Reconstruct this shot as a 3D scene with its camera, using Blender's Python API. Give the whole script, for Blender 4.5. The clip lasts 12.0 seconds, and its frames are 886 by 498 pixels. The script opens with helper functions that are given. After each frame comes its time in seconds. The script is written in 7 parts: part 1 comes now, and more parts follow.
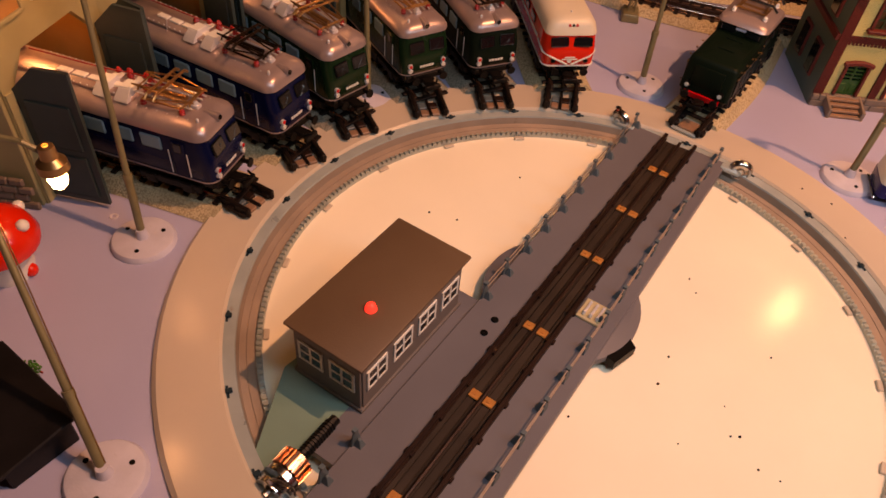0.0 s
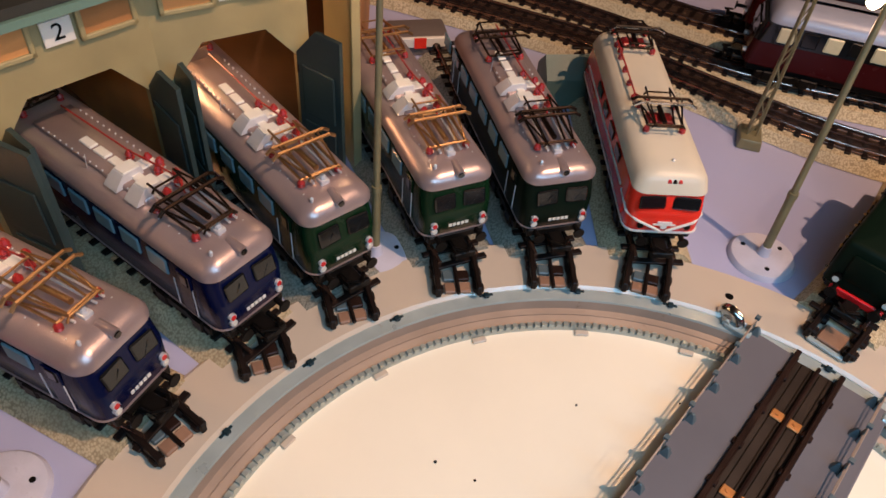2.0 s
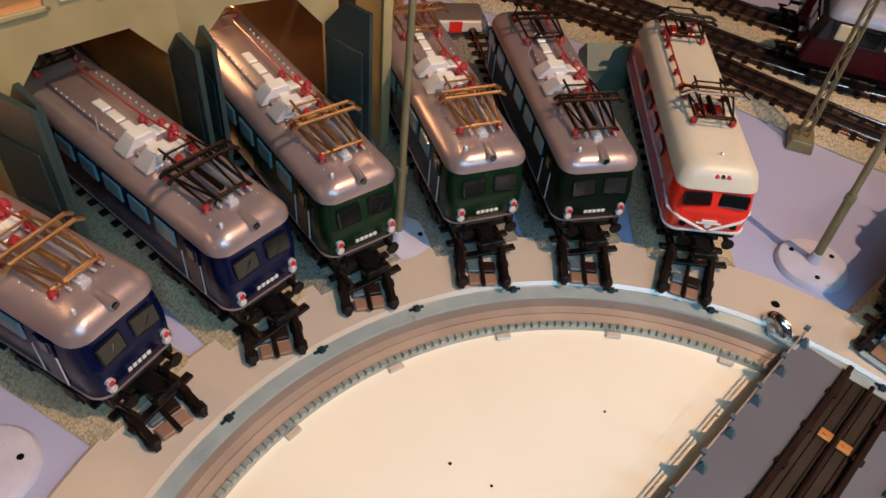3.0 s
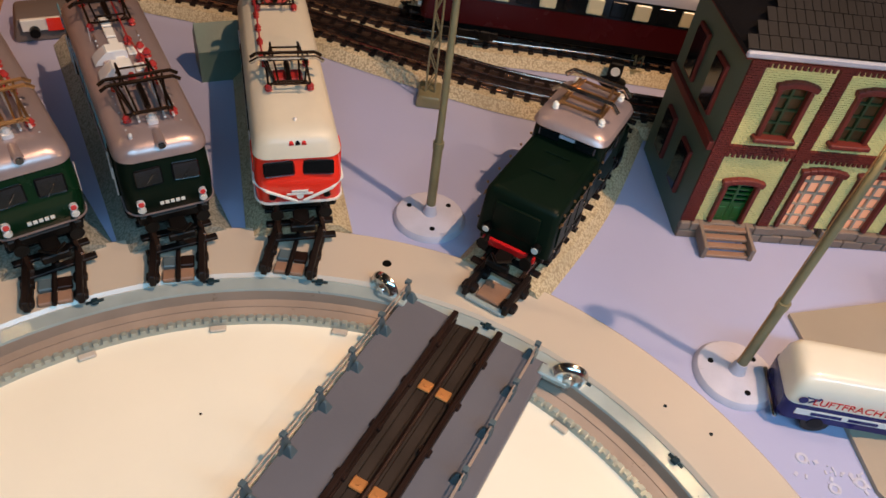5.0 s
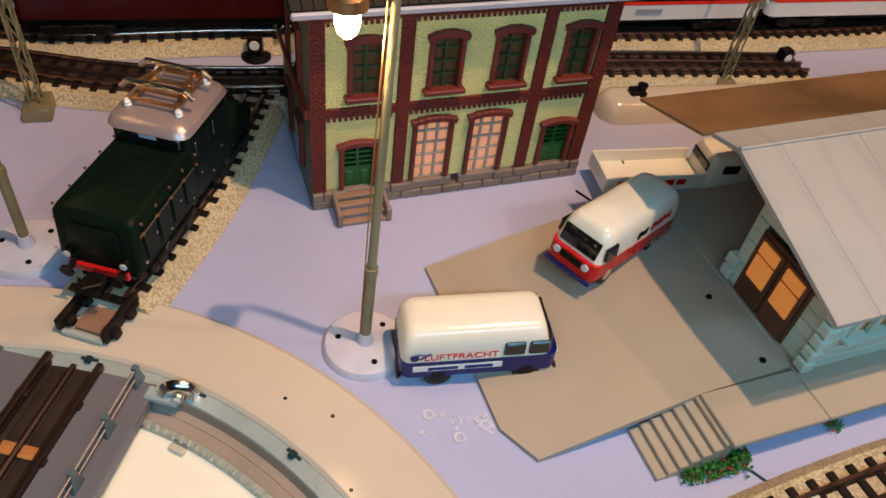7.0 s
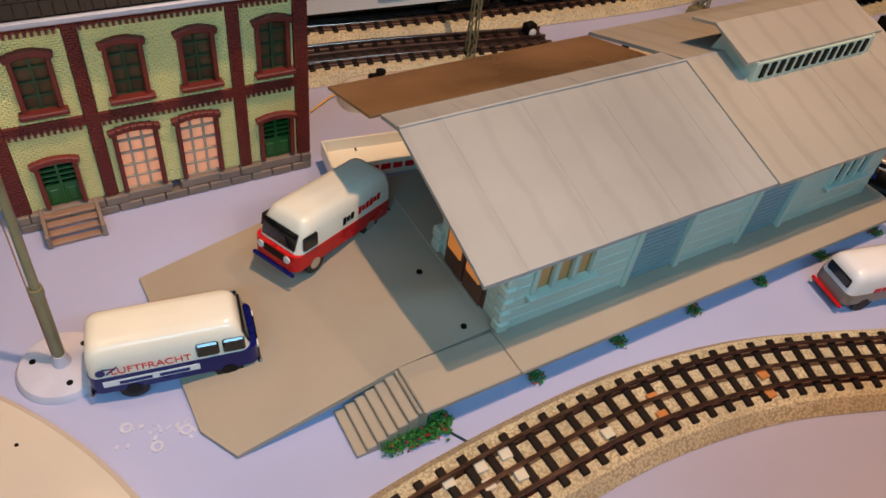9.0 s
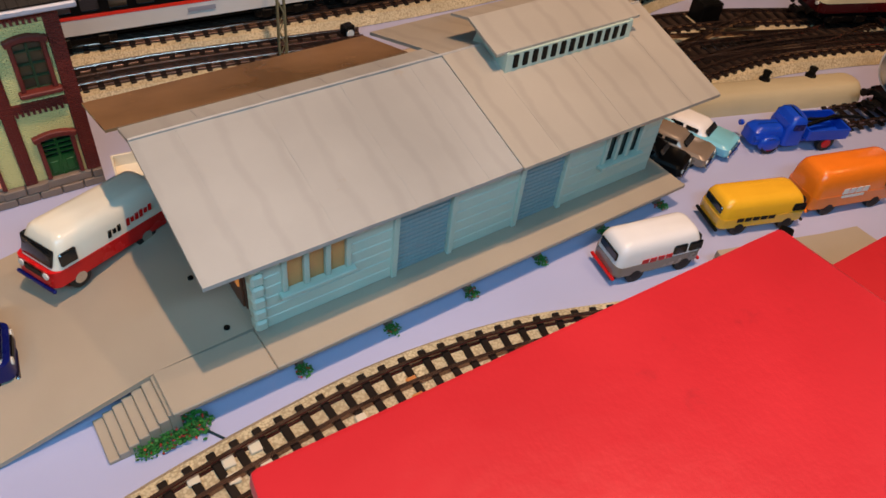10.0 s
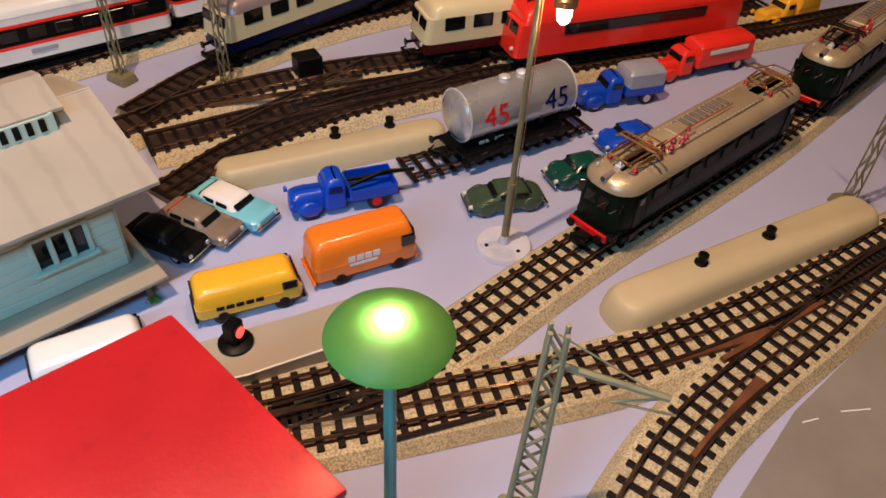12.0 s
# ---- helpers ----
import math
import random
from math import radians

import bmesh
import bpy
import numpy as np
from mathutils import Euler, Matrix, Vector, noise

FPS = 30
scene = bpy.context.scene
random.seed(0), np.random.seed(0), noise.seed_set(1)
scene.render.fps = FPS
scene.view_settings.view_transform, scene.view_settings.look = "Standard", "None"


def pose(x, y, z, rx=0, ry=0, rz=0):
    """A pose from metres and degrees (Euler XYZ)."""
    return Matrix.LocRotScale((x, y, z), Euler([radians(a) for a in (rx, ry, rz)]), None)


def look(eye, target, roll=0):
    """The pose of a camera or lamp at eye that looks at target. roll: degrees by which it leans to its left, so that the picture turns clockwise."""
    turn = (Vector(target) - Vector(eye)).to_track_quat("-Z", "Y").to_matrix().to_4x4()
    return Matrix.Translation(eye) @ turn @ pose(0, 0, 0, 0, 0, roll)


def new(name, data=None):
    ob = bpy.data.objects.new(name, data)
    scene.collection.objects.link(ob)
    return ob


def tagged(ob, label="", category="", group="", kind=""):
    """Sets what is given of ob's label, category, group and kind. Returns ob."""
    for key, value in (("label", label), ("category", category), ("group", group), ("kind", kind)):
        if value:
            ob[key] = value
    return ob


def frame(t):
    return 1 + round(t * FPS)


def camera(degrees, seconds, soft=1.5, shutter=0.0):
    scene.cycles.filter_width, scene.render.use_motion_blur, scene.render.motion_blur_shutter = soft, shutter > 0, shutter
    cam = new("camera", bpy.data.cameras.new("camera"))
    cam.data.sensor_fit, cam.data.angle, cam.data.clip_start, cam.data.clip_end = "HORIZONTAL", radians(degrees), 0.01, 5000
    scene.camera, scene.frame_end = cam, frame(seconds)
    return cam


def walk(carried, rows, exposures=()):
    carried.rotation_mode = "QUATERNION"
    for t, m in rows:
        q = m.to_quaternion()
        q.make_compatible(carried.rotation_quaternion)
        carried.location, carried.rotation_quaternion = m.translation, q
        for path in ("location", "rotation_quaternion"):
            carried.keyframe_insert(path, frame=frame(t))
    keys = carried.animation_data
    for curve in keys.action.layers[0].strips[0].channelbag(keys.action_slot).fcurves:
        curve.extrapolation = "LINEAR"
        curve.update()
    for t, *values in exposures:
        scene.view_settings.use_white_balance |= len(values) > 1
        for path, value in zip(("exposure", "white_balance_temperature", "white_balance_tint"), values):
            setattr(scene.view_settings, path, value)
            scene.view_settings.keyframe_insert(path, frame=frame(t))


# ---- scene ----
cam = camera(61.8, 12.0, soft=1.6)
PATH = [
    (0, (-0.022, -0.216, 0.255), (-0.171, 1.173, -1.176), 5.5),
    (0.5, (-0.022, -0.175, 0.265), (-0.27, 1.202, -1.164), 4.9),
    (1, (-0.017, -0.139, 0.268), (-0.323, 1.23, -1.157), 4.9),
    (1.5, (-0.02, -0.106, 0.26), (-0.403, 1.249, -1.161), 3.3),
    (2, (-0.037, -0.063, 0.231), (-0.35, 1.297, -1.202), 5.8),
    (2.5, (-0.044, -0.059, 0.223), (-0.411, 1.289, -1.208), 6.2),
    (2.7, (-0.043, -0.057, 0.218), (-0.432, 1.283, -1.214), 6.6),
    (4.3, (0.01, -0.042, 0.206), (-0.107, 1.386, -1.189), 8.7),
    (4.5, (0.02, -0.034, 0.203), (-0.024, 1.389, -1.201), 9.5),
    (5, (0.045, -0.027, 0.205), (0.112, 1.41, -1.184), 9.1),
    (5.5, (0.058, -0.041, 0.209), (0.146, 1.414, -1.161), 8.2),
    (6, (0.082, -0.028, 0.213), (0.315, 1.388, -1.18), 7.8),
    (6.5, (0.109, -0.02, 0.211), (0.478, 1.356, -1.193), 7.9),
    (7, (0.131, -0.017, 0.21), (0.606, 1.319, -1.199), 8.5),
    (7.2, (0.136, -0.017, 0.214), (0.645, 1.306, -1.197), 8.8),
    (8.8, (0.19, -0.037, 0.221), (0.876, 1.205, -1.188), 8.9),
    (9, (0.199, -0.043, 0.219), (0.913, 1.201, -1.175), 8.6),
    (9.5, (0.232, -0.062, 0.226), (0.995, 1.152, -1.168), 7.6),
    (10, (0.261, -0.082, 0.233), (1.076, 1.105, -1.155), 7.5),
    (10.5, (0.293, -0.097, 0.239), (1.125, 1.108, -1.123), 6.2),
    (11, (0.352, -0.12, 0.241), (1.194, 1.088, -1.113), 5.9),
    (11.5, (0.411, -0.139, 0.253), (1.292, 1.043, -1.098), 4.8),
    (12, (0.468, -0.167, 0.255), (1.406, 0.987, -1.082), 3.5),
]
walk(cam, [(t, look(eye, target, roll)) for t, eye, target, roll in PATH],
     [(0.0, -0.40, 10000, 54), (0.7, -0.22, 7900, 40), (1.5, -0.06, 6300, 26), (2.3, 0.02, 5700, 16), (5.0, -0.04, 5800, 13), (6.5, -0.12, 6000, 12), (9.5, -0.20, 5900, 13), (10.5, 0.02, 5700, 12), (11.2, 0.18, 5600, 12), (12.0, 0.17, 5400, 10)])

# ---- light: two warm ceiling bulbs, a cool handheld lamp behind the walk, a dim room ----
def aim_lamp(name, kind, place, target, power, colour, size, size_y=None):
    data = bpy.data.lights.new(name, kind)
    data.energy, data.color = power, colour
    if kind == "AREA":
        data.shape, data.size, data.size_y = "RECTANGLE", size, size_y or size
    else:
        data.shadow_soft_size = size
    ob = new(name, data)
    ob.matrix_world = look(place, target)
    return ob


aim_lamp("ceiling_bulb", "POINT", (0.37, 0.02, 0.84), (0.2, 0.1, 0), 26.5, (1.0, 0.60, 0.32), 0.010)
aim_lamp("ceiling_bulb", "POINT", (0.74, 0.00, 0.86), (0.2, 0.1, 0), 7.5, (1.0, 0.60, 0.32), 0.010)
aim_lamp("handheld_lamp", "AREA", (0.21, -0.13, 0.31), (0.23, 0.14, 0), 1.30, (0.40, 0.78, 1.0), 0.50, 0.03)
world = bpy.data.worlds.new("room_light")
world.use_nodes = True
world.node_tree.nodes["Background"].inputs[0].default_value = (0.55, 0.62, 0.8, 1)
world.node_tree.nodes["Background"].inputs[1].default_value = 0.004
scene.world = world


# ---- materials ----
def mat(name, colour, rough=0.5, metal=0.0, var=0.18, scale=60.0, bump=0.15, fine=900.0, spec=0.5, worn=None, emit=0.0, coat=0.0, island=0.0):
    """Paint, plastic or metal with soft stains, a fine grain and, where given, worn patches of a second colour."""
    m = bpy.data.materials.new(name)
    m.use_nodes = True
    nt = m.node_tree
    b = nt.nodes["Principled BSDF"]
    b.inputs["Roughness"].default_value, b.inputs["Metallic"].default_value = rough, metal
    b.inputs["Specular IOR Level"].default_value = spec
    b.inputs["Coat Weight"].default_value, b.inputs["Coat Roughness"].default_value = coat, 0.08
    co = nt.nodes.new("ShaderNodeTexCoord")
    n1 = nt.nodes.new("ShaderNodeTexNoise")
    n1.inputs["Scale"].default_value, n1.inputs["Detail"].default_value = scale, 6
    n2 = nt.nodes.new("ShaderNodeTexNoise")
    n2.inputs["Scale"].default_value, n2.inputs["Detail"].default_value = fine, 3
    for n in (n1, n2):
        nt.links.new(co.outputs["Object"], n.inputs["Vector"])
    ramp = nt.nodes.new("ShaderNodeValToRGB")
    lo = [c * (1 - var) for c in colour]
    hi = [min(1.0, c * (1 + var * 0.7)) for c in colour]
    ramp.color_ramp.elements[0].position, ramp.color_ramp.elements[1].position = 0.32, 0.68
    ramp.color_ramp.elements[0].color, ramp.color_ramp.elements[1].color = (*lo, 1), (*hi, 1)
    nt.links.new(n1.outputs["Fac"], ramp.inputs["Fac"])
    out = ramp.outputs["Color"]
    if island:
        g = nt.nodes.new("ShaderNodeObjectInfo")
        hs = nt.nodes.new("ShaderNodeHueSaturation")
        mp = nt.nodes.new("ShaderNodeMapRange")
        mp.inputs["To Min"].default_value, mp.inputs["To Max"].default_value = 1 - island, 1 + island
        nt.links.new(g.outputs["Random"], mp.inputs["Value"])
        nt.links.new(mp.outputs["Result"], hs.inputs["Value"])
        nt.links.new(out, hs.inputs["Color"])
        out = hs.outputs["Color"]
    if worn:
        n3 = nt.nodes.new("ShaderNodeTexNoise")
        n3.inputs["Scale"].default_value, n3.inputs["Detail"].default_value, n3.inputs["Roughness"].default_value = scale * 2.3, 8, 0.7
        nt.links.new(co.outputs["Object"], n3.inputs["Vector"])
        r3 = nt.nodes.new("ShaderNodeValToRGB")
        r3.color_ramp.elements[0].position, r3.color_ramp.elements[1].position = worn[1], worn[1] + 0.07
        nt.links.new(n3.outputs["Fac"], r3.inputs["Fac"])
        mix = nt.nodes.new("ShaderNodeMix")
        mix.data_type = "RGBA"
        nt.links.new(r3.outputs["Color"], mix.inputs["Factor"])
        nt.links.new(out, mix.inputs["A"])
        mix.inputs["B"].default_value = (*worn[0], 1)
        out = mix.outputs["Result"]
    nt.links.new(out, b.inputs["Base Color"])
    rr = nt.nodes.new("ShaderNodeMapRange")
    rr.inputs["To Min"].default_value, rr.inputs["To Max"].default_value = max(0.03, rough - 0.1), min(1, rough + 0.12)
    nt.links.new(n1.outputs["Fac"], rr.inputs["Value"])
    nt.links.new(rr.outputs["Result"], b.inputs["Roughness"])
    if bump:
        bp = nt.nodes.new("ShaderNodeBump")
        bp.inputs["Strength"].default_value, bp.inputs["Distance"].default_value = bump, 0.0004
        nt.links.new(n2.outputs["Fac"], bp.inputs["Height"])
        nt.links.new(bp.outputs["Normal"], b.inputs["Normal"])
    if emit:
        b.inputs["Emission Color"].default_value, b.inputs["Emission Strength"].default_value = (*colour, 1), emit
    return m


def bed_mat(name, colour, dark):
    """Printed and embossed ballast on tinplate."""
    m = mat(name, colour, 0.62, 0, 0.2, 50, 0)
    nt = m.node_tree
    b = nt.nodes["Principled BSDF"]
    co = next(n for n in nt.nodes if n.type == "TEX_COORD")
    v = nt.nodes.new("ShaderNodeTexVoronoi")
    v.inputs["Scale"].default_value = 1000
    nt.links.new(co.outputs["Object"], v.inputs["Vector"])
    r = nt.nodes.new("ShaderNodeValToRGB")
    r.color_ramp.elements[0].position, r.color_ramp.elements[1].position = 0.35, 0.75
    nt.links.new(v.outputs["Distance"], r.inputs["Fac"])
    mix = nt.nodes.new("ShaderNodeMix")
    mix.data_type = "RGBA"
    nt.links.new(r.outputs["Color"], mix.inputs["Factor"])
    nt.links.new(b.inputs["Base Color"].links[0].from_socket, mix.inputs["A"])
    mix.inputs["B"].default_value = (*dark, 1)
    nt.links.new(mix.outputs["Result"], b.inputs["Base Color"])
    bp = nt.nodes.new("ShaderNodeBump")
    bp.invert = True
    bp.inputs["Strength"].default_value, bp.inputs["Distance"].default_value = 0.5, 0.0004
    nt.links.new(v.outputs["Distance"], bp.inputs["Height"])
    nt.links.new(bp.outputs["Normal"], b.inputs["Normal"])
    return m


def glow(name, colour, strength):
    m = bpy.data.materials.new(name)
    m.use_nodes = True
    b = m.node_tree.nodes["Principled BSDF"]
    b.inputs["Base Color"].default_value = (*colour, 1)
    b.inputs["Emission Color"].default_value, b.inputs["Emission Strength"].default_value = (*colour, 1), strength
    return m


M_BOARD = mat("lilac_board_paint", (0.41, 0.42, 0.61), 0.32, 0, 0.06, 9, 0.06, 500, worn=((0.36, 0.36, 0.51), 0.70))
M_RIM = mat("cream_tinplate", (0.56, 0.48, 0.38), 0.20, 0, 0.06, 14, 0.05, 700, worn=((0.40, 0.33, 0.25), 0.72))
M_PIT = mat("ivory_plastic", (0.92, 0.84, 0.66), 0.16, 0, 0.05, 12, 0.03, 700)
M_LEDGE = mat("pale_blue_metal", (0.42, 0.49, 0.48), 0.3, 0.3, 0.12, 60, 0.1, worn=((0.34, 0.27, 0.2), 0.64))
M_WALLPIT = mat("dusty_brown_metal", (0.36, 0.28, 0.22), 0.45, 0.2, 0.15, 40, 0.1, worn=((0.16, 0.10, 0.06), 0.64))
M_RACK = mat("grey_green_metal", (0.40, 0.44, 0.40), 0.35, 0.4, 0.1, 60, 0.1)
M_DECK = mat("grey_painted_deck", (0.135, 0.13, 0.145), 0.45, 0, 0.08, 24, 0.08, spec=0.35, worn=((0.26, 0.24, 0.24), 0.7))
M_POST = mat("slate_blue_plastic", (0.085, 0.12, 0.135), 0.4, 0, 0.12, 80, 0.08)
M_PLANK = mat("brown_plank", (0.032, 0.021, 0.015), 0.55, 0, 0.3, 60, 0.3, 500, spec=0.25)
M_RUST = mat("rusty_rail", (0.032, 0.016, 0.012), 0.4, 0.5, 0.25, 90, 0.2, spec=0.3, worn=((0.22, 0.14, 0.09), 0.68))
M_RAIL = mat("red_brown_steel_rail", (0.24, 0.15, 0.115), 0.22, 0.9, 0.25, 90, 0.1)
M_ORANGE = mat("copper_contact", (0.62, 0.25, 0.07), 0.38, 0.3, 0.2, 120, 0.1, worn=((0.25, 0.1, 0.04), 0.62))
M_BED = bed_mat("tan_ballast_tinplate", (0.58, 0.49, 0.31), (0.34, 0.27, 0.16))
M_BEDG = bed_mat("grey_ballast_tinplate", (0.34, 0.33, 0.27), (0.17, 0.165, 0.13))
M_TRACKPLATE = mat("dark_brown_track_plate", (0.035, 0.022, 0.016), 0.5, 0, 0.4, 70, 0.2, 400, spec=0.2, worn=((0.20, 0.14, 0.09), 0.62))
M_SLEEP = mat("black_brown_sleeper", (0.010, 0.006, 0.005), 0.5, 0, 0.25, 80, 0.1, spec=0.2)
M_BROWNROOF = mat("brown_roof_plastic", (0.125, 0.072, 0.04), 0.5, 0, 0.08, 30, 0.25, 1400)
M_GREYWALL = mat("warm_grey_plastic", (0.15, 0.125, 0.115), 0.45, 0, 0.08, 40, 0.08)
M_WHITE = mat("white_plastic", (0.78, 0.77, 0.72), 0.35, 0, 0.06, 60, 0.03)
M_GREENBASE = mat("pale_green_plastic", (0.15, 0.26, 0.21), 0.4, 0, 0.08, 40, 0.05)
M_STEEL = mat("bright_steel", (0.62, 0.60, 0.58), 0.18, 1.0, 0.12, 100, 0.05)
M_COPPER = mat("copper_metal", (0.72, 0.42, 0.28), 0.25, 1.0, 0.12, 100, 0.05)
M_BLACK = mat("black_plastic", (0.003, 0.003, 0.003), 0.42, 0, 0.3, 60, 0.06, spec=0.15)
M_DARKMET = mat("blackened_metal", (0.005, 0.004, 0.0035), 0.45, 0.1, 0.4, 80, 0.15, spec=0.2)
M_SILVER = mat("silver_roof_paint", (0.42, 0.33, 0.325), 0.34, 0.5, 0.12, 36, 0.12, 1200)
M_SILVERB = mat("bright_silver_paint", (0.72, 0.72, 0.74), 0.3, 0.35, 0.08, 60, 0.05)
M_NAVY = mat("navy_blue_lacquer", (0.002, 0.005, 0.036), 0.24, 0, 0.12, 30, 0.03, spec=0.2)
M_GREEN = mat("bottle_green_lacquer", (0.004, 0.022, 0.008), 0.26, 0, 0.12, 30, 0.03, spec=0.2)
M_DKGREEN = mat("dark_green_lacquer", (0.003, 0.009, 0.005), 0.42, 0, 0.12, 30, 0.03, spec=0.1)
M_RED = mat("bright_red_lacquer", (0.78, 0.030, 0.012), 0.2, 0, 0.08, 30, 0.03, coat=0.2)
M_CREAM = mat("cream_roof_paint", (0.66, 0.60, 0.47), 0.4, 0, 0.07, 40, 0.06)
M_INSUL = mat("oxide_red_insulator", (0.36, 0.025, 0.022), 0.3, 0, 0.1, 80, 0.03)
M_BRASS = mat("brass_wire", (0.46, 0.27, 0.12), 0.3, 0.9, 0.15, 90, 0.05)
M_DKWIRE = mat("dark_bronze_wire", (0.03, 0.018, 0.012), 0.35, 0.8, 0.2, 90, 0.05)
M_GLASS = mat("dark_window_glass", (0.006, 0.007, 0.008), 0.08, 0, 0.2, 30, 0, coat=0.3)
M_PALEGLASS = mat("pale_window_pane", (0.15, 0.29, 0.36), 0.14, 0, 0.1, 40, 0.02)
M_LENS_R = mat("red_lamp_lens", (0.60, 0.03, 0.03), 0.15, 0, 0.1, 60, 0)
M_LENS_W = mat("clear_lamp_lens", (0.7, 0.68, 0.62), 0.12, 0, 0.05, 60, 0)
M_WALLY = mat("cream_yellow_wall", (0.37, 0.315, 0.155), 0.5, 0, 0.12, 40, 0.12, worn=((0.26, 0.20, 0.10), 0.68))
M_DOORG = mat("slate_green_door", (0.034, 0.056, 0.056), 0.36, 0, 0.12, 40, 0.1, spec=0.3)
M_INNER = mat("warm_brown_board", (0.42, 0.19, 0.06), 0.6, 0, 0.25, 30, 0.1)
M_STALL = mat("oily_brown_floor", (0.10, 0.05, 0.022), 0.5, 0, 0.35, 25, 0.2)
M_AMBER = mat("amber_window_pane", (0.62, 0.30, 0.10), 0.35, 0, 0.12, 60, 0.03)
M_ROOFG = mat("dark_green_grey_roof", (0.035, 0.036, 0.03), 0.6, 0, 0.15, 40, 0.2)
M_MAST = mat("olive_painted_mast", (0.22, 0.19, 0.10), 0.35, 0.2, 0.18, 80, 0.06)
M_BASEL = mat("lilac_white_base", (0.54, 0.53, 0.62), 0.4, 0, 0.1, 90, 0.2, worn=((0.42, 0.40, 0.46), 0.64))
G_BULB = glow("lit_bulb", (1.0, 0.62, 0.24), 34.0)
G_RED = glow("lit_red_lamp", (1.0, 0.05, 0.03), 2.2)
G_WARM = glow("warm_lit_interior", (1.0, 0.40, 0.20), 0.36)
G_ORANGE = glow("orange_lit_pane", (1.0, 0.34, 0.06), 0.25)
M_BRICK = mat("dark_red_brick", (0.13, 0.016, 0.010), 0.55, 0, 0.15, 80, 0.2, island=0.12)
M_BRICKY = mat("pale_yellow_brick", (0.66, 0.60, 0.25), 0.5, 0, 0.06, 60, 0.08, island=0.05)
M_STONE = mat("grey_brown_stone", (0.2, 0.145, 0.11), 0.6, 0, 0.15, 90, 0.25, island=0.12)
M_GREENDOOR = mat("green_door_paint", (0.010, 0.085, 0.012), 0.3, 0, 0.1, 60, 0.05)
M_SLATE = mat("dark_slate_tile", (0.010, 0.009, 0.010), 0.5, 0, 0.25, 60, 0.25, 500, spec=0.2)
M_GREENSIDE = mat("grey_green_side_wall", (0.1, 0.14, 0.1), 0.5, 0, 0.12, 60, 0.15)
M_RAMP = mat("tan_grey_ramp_plastic", (0.36, 0.30, 0.225), 0.5, 0, 0.06, 24, 0.1)
M_SHEDROOF = mat("pale_grey_roof_sheet", (0.35, 0.33, 0.30), 0.5, 0, 0.14, 14, 0.15, worn=((0.31, 0.26, 0.20), 0.62))
M_SHEDROOF2 = mat("beige_roof_sheet", (0.37, 0.325, 0.265), 0.5, 0, 0.10, 14, 0.15, worn=((0.30, 0.26, 0.21), 0.67))


def shade_bands(m, pitch, depth):
    """Paints soft shading bands, pitch apart, into the colour of a sheet roof."""
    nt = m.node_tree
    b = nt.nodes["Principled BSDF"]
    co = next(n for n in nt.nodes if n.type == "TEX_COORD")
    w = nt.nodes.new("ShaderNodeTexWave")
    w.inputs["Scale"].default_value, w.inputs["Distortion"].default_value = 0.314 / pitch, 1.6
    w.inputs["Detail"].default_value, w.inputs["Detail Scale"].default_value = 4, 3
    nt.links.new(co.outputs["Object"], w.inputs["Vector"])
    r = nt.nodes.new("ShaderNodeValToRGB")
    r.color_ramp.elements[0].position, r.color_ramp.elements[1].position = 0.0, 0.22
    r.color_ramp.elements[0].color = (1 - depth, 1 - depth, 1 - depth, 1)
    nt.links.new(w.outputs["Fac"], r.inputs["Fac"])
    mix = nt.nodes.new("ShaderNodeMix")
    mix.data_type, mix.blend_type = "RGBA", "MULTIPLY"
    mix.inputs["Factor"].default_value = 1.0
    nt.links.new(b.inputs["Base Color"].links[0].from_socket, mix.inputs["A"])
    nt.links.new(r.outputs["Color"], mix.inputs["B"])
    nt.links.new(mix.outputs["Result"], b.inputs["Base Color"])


shade_bands(M_SHEDROOF, 0.0150, 0.07)
shade_bands(M_SHEDROOF2, 0.0150, 0.10)
M_MINT = mat("mint_wall_plastic", (0.48, 0.57, 0.47), 0.42, 0, 0.08, 30, 0.12)
M_MINTD = mat("blue_grey_shutter", (0.24, 0.32, 0.33), 0.42, 0, 0.08, 30, 0.08)
M_CANOPY = mat("amber_translucent_sheet", (0.21, 0.115, 0.05), 0.22, 0, 0.35, 22, 0.04, worn=((0.38, 0.20, 0.08), 0.64))
M_LEAF = mat("green_flock_foliage", (0.03, 0.17, 0.02), 0.7, 0, 0.4, 200, 0.3)
M_FLOWER = mat("red_flower_flock", (0.45, 0.03, 0.02), 0.6, 0, 0.2, 200, 0.2)
M_WOOD = mat("brown_step_wood", (0.28, 0.16, 0.10), 0.5, 0, 0.2, 90, 0.2, island=0.12)
M_BOXRED = mat("red_painted_board", (0.42, 0.012, 0.014), 0.36, 0, 0.10, 26, 0.3, 320, worn=((0.33, 0.010, 0.012), 0.58))
M_BEIGE = mat("beige_switch_housing", (0.50, 0.42, 0.26), 0.42, 0, 0.08, 30, 0.06)
M_BLUEV = mat("blue_van_lacquer", (0.005, 0.008, 0.10), 0.26, 0, 0.08, 40, 0, spec=0.3)
M_CREAMV = mat("cream_van_lacquer", (0.76, 0.71, 0.58), 0.2, 0, 0.05, 40, 0, coat=0.2)
M_REDV = mat("red_van_lacquer", (0.55, 0.010, 0.009), 0.26, 0, 0.06, 40, 0, spec=0.3)
M_WHITEV = mat("white_van_lacquer", (0.80, 0.76, 0.73), 0.2, 0, 0.05, 40, 0, coat=0.2)
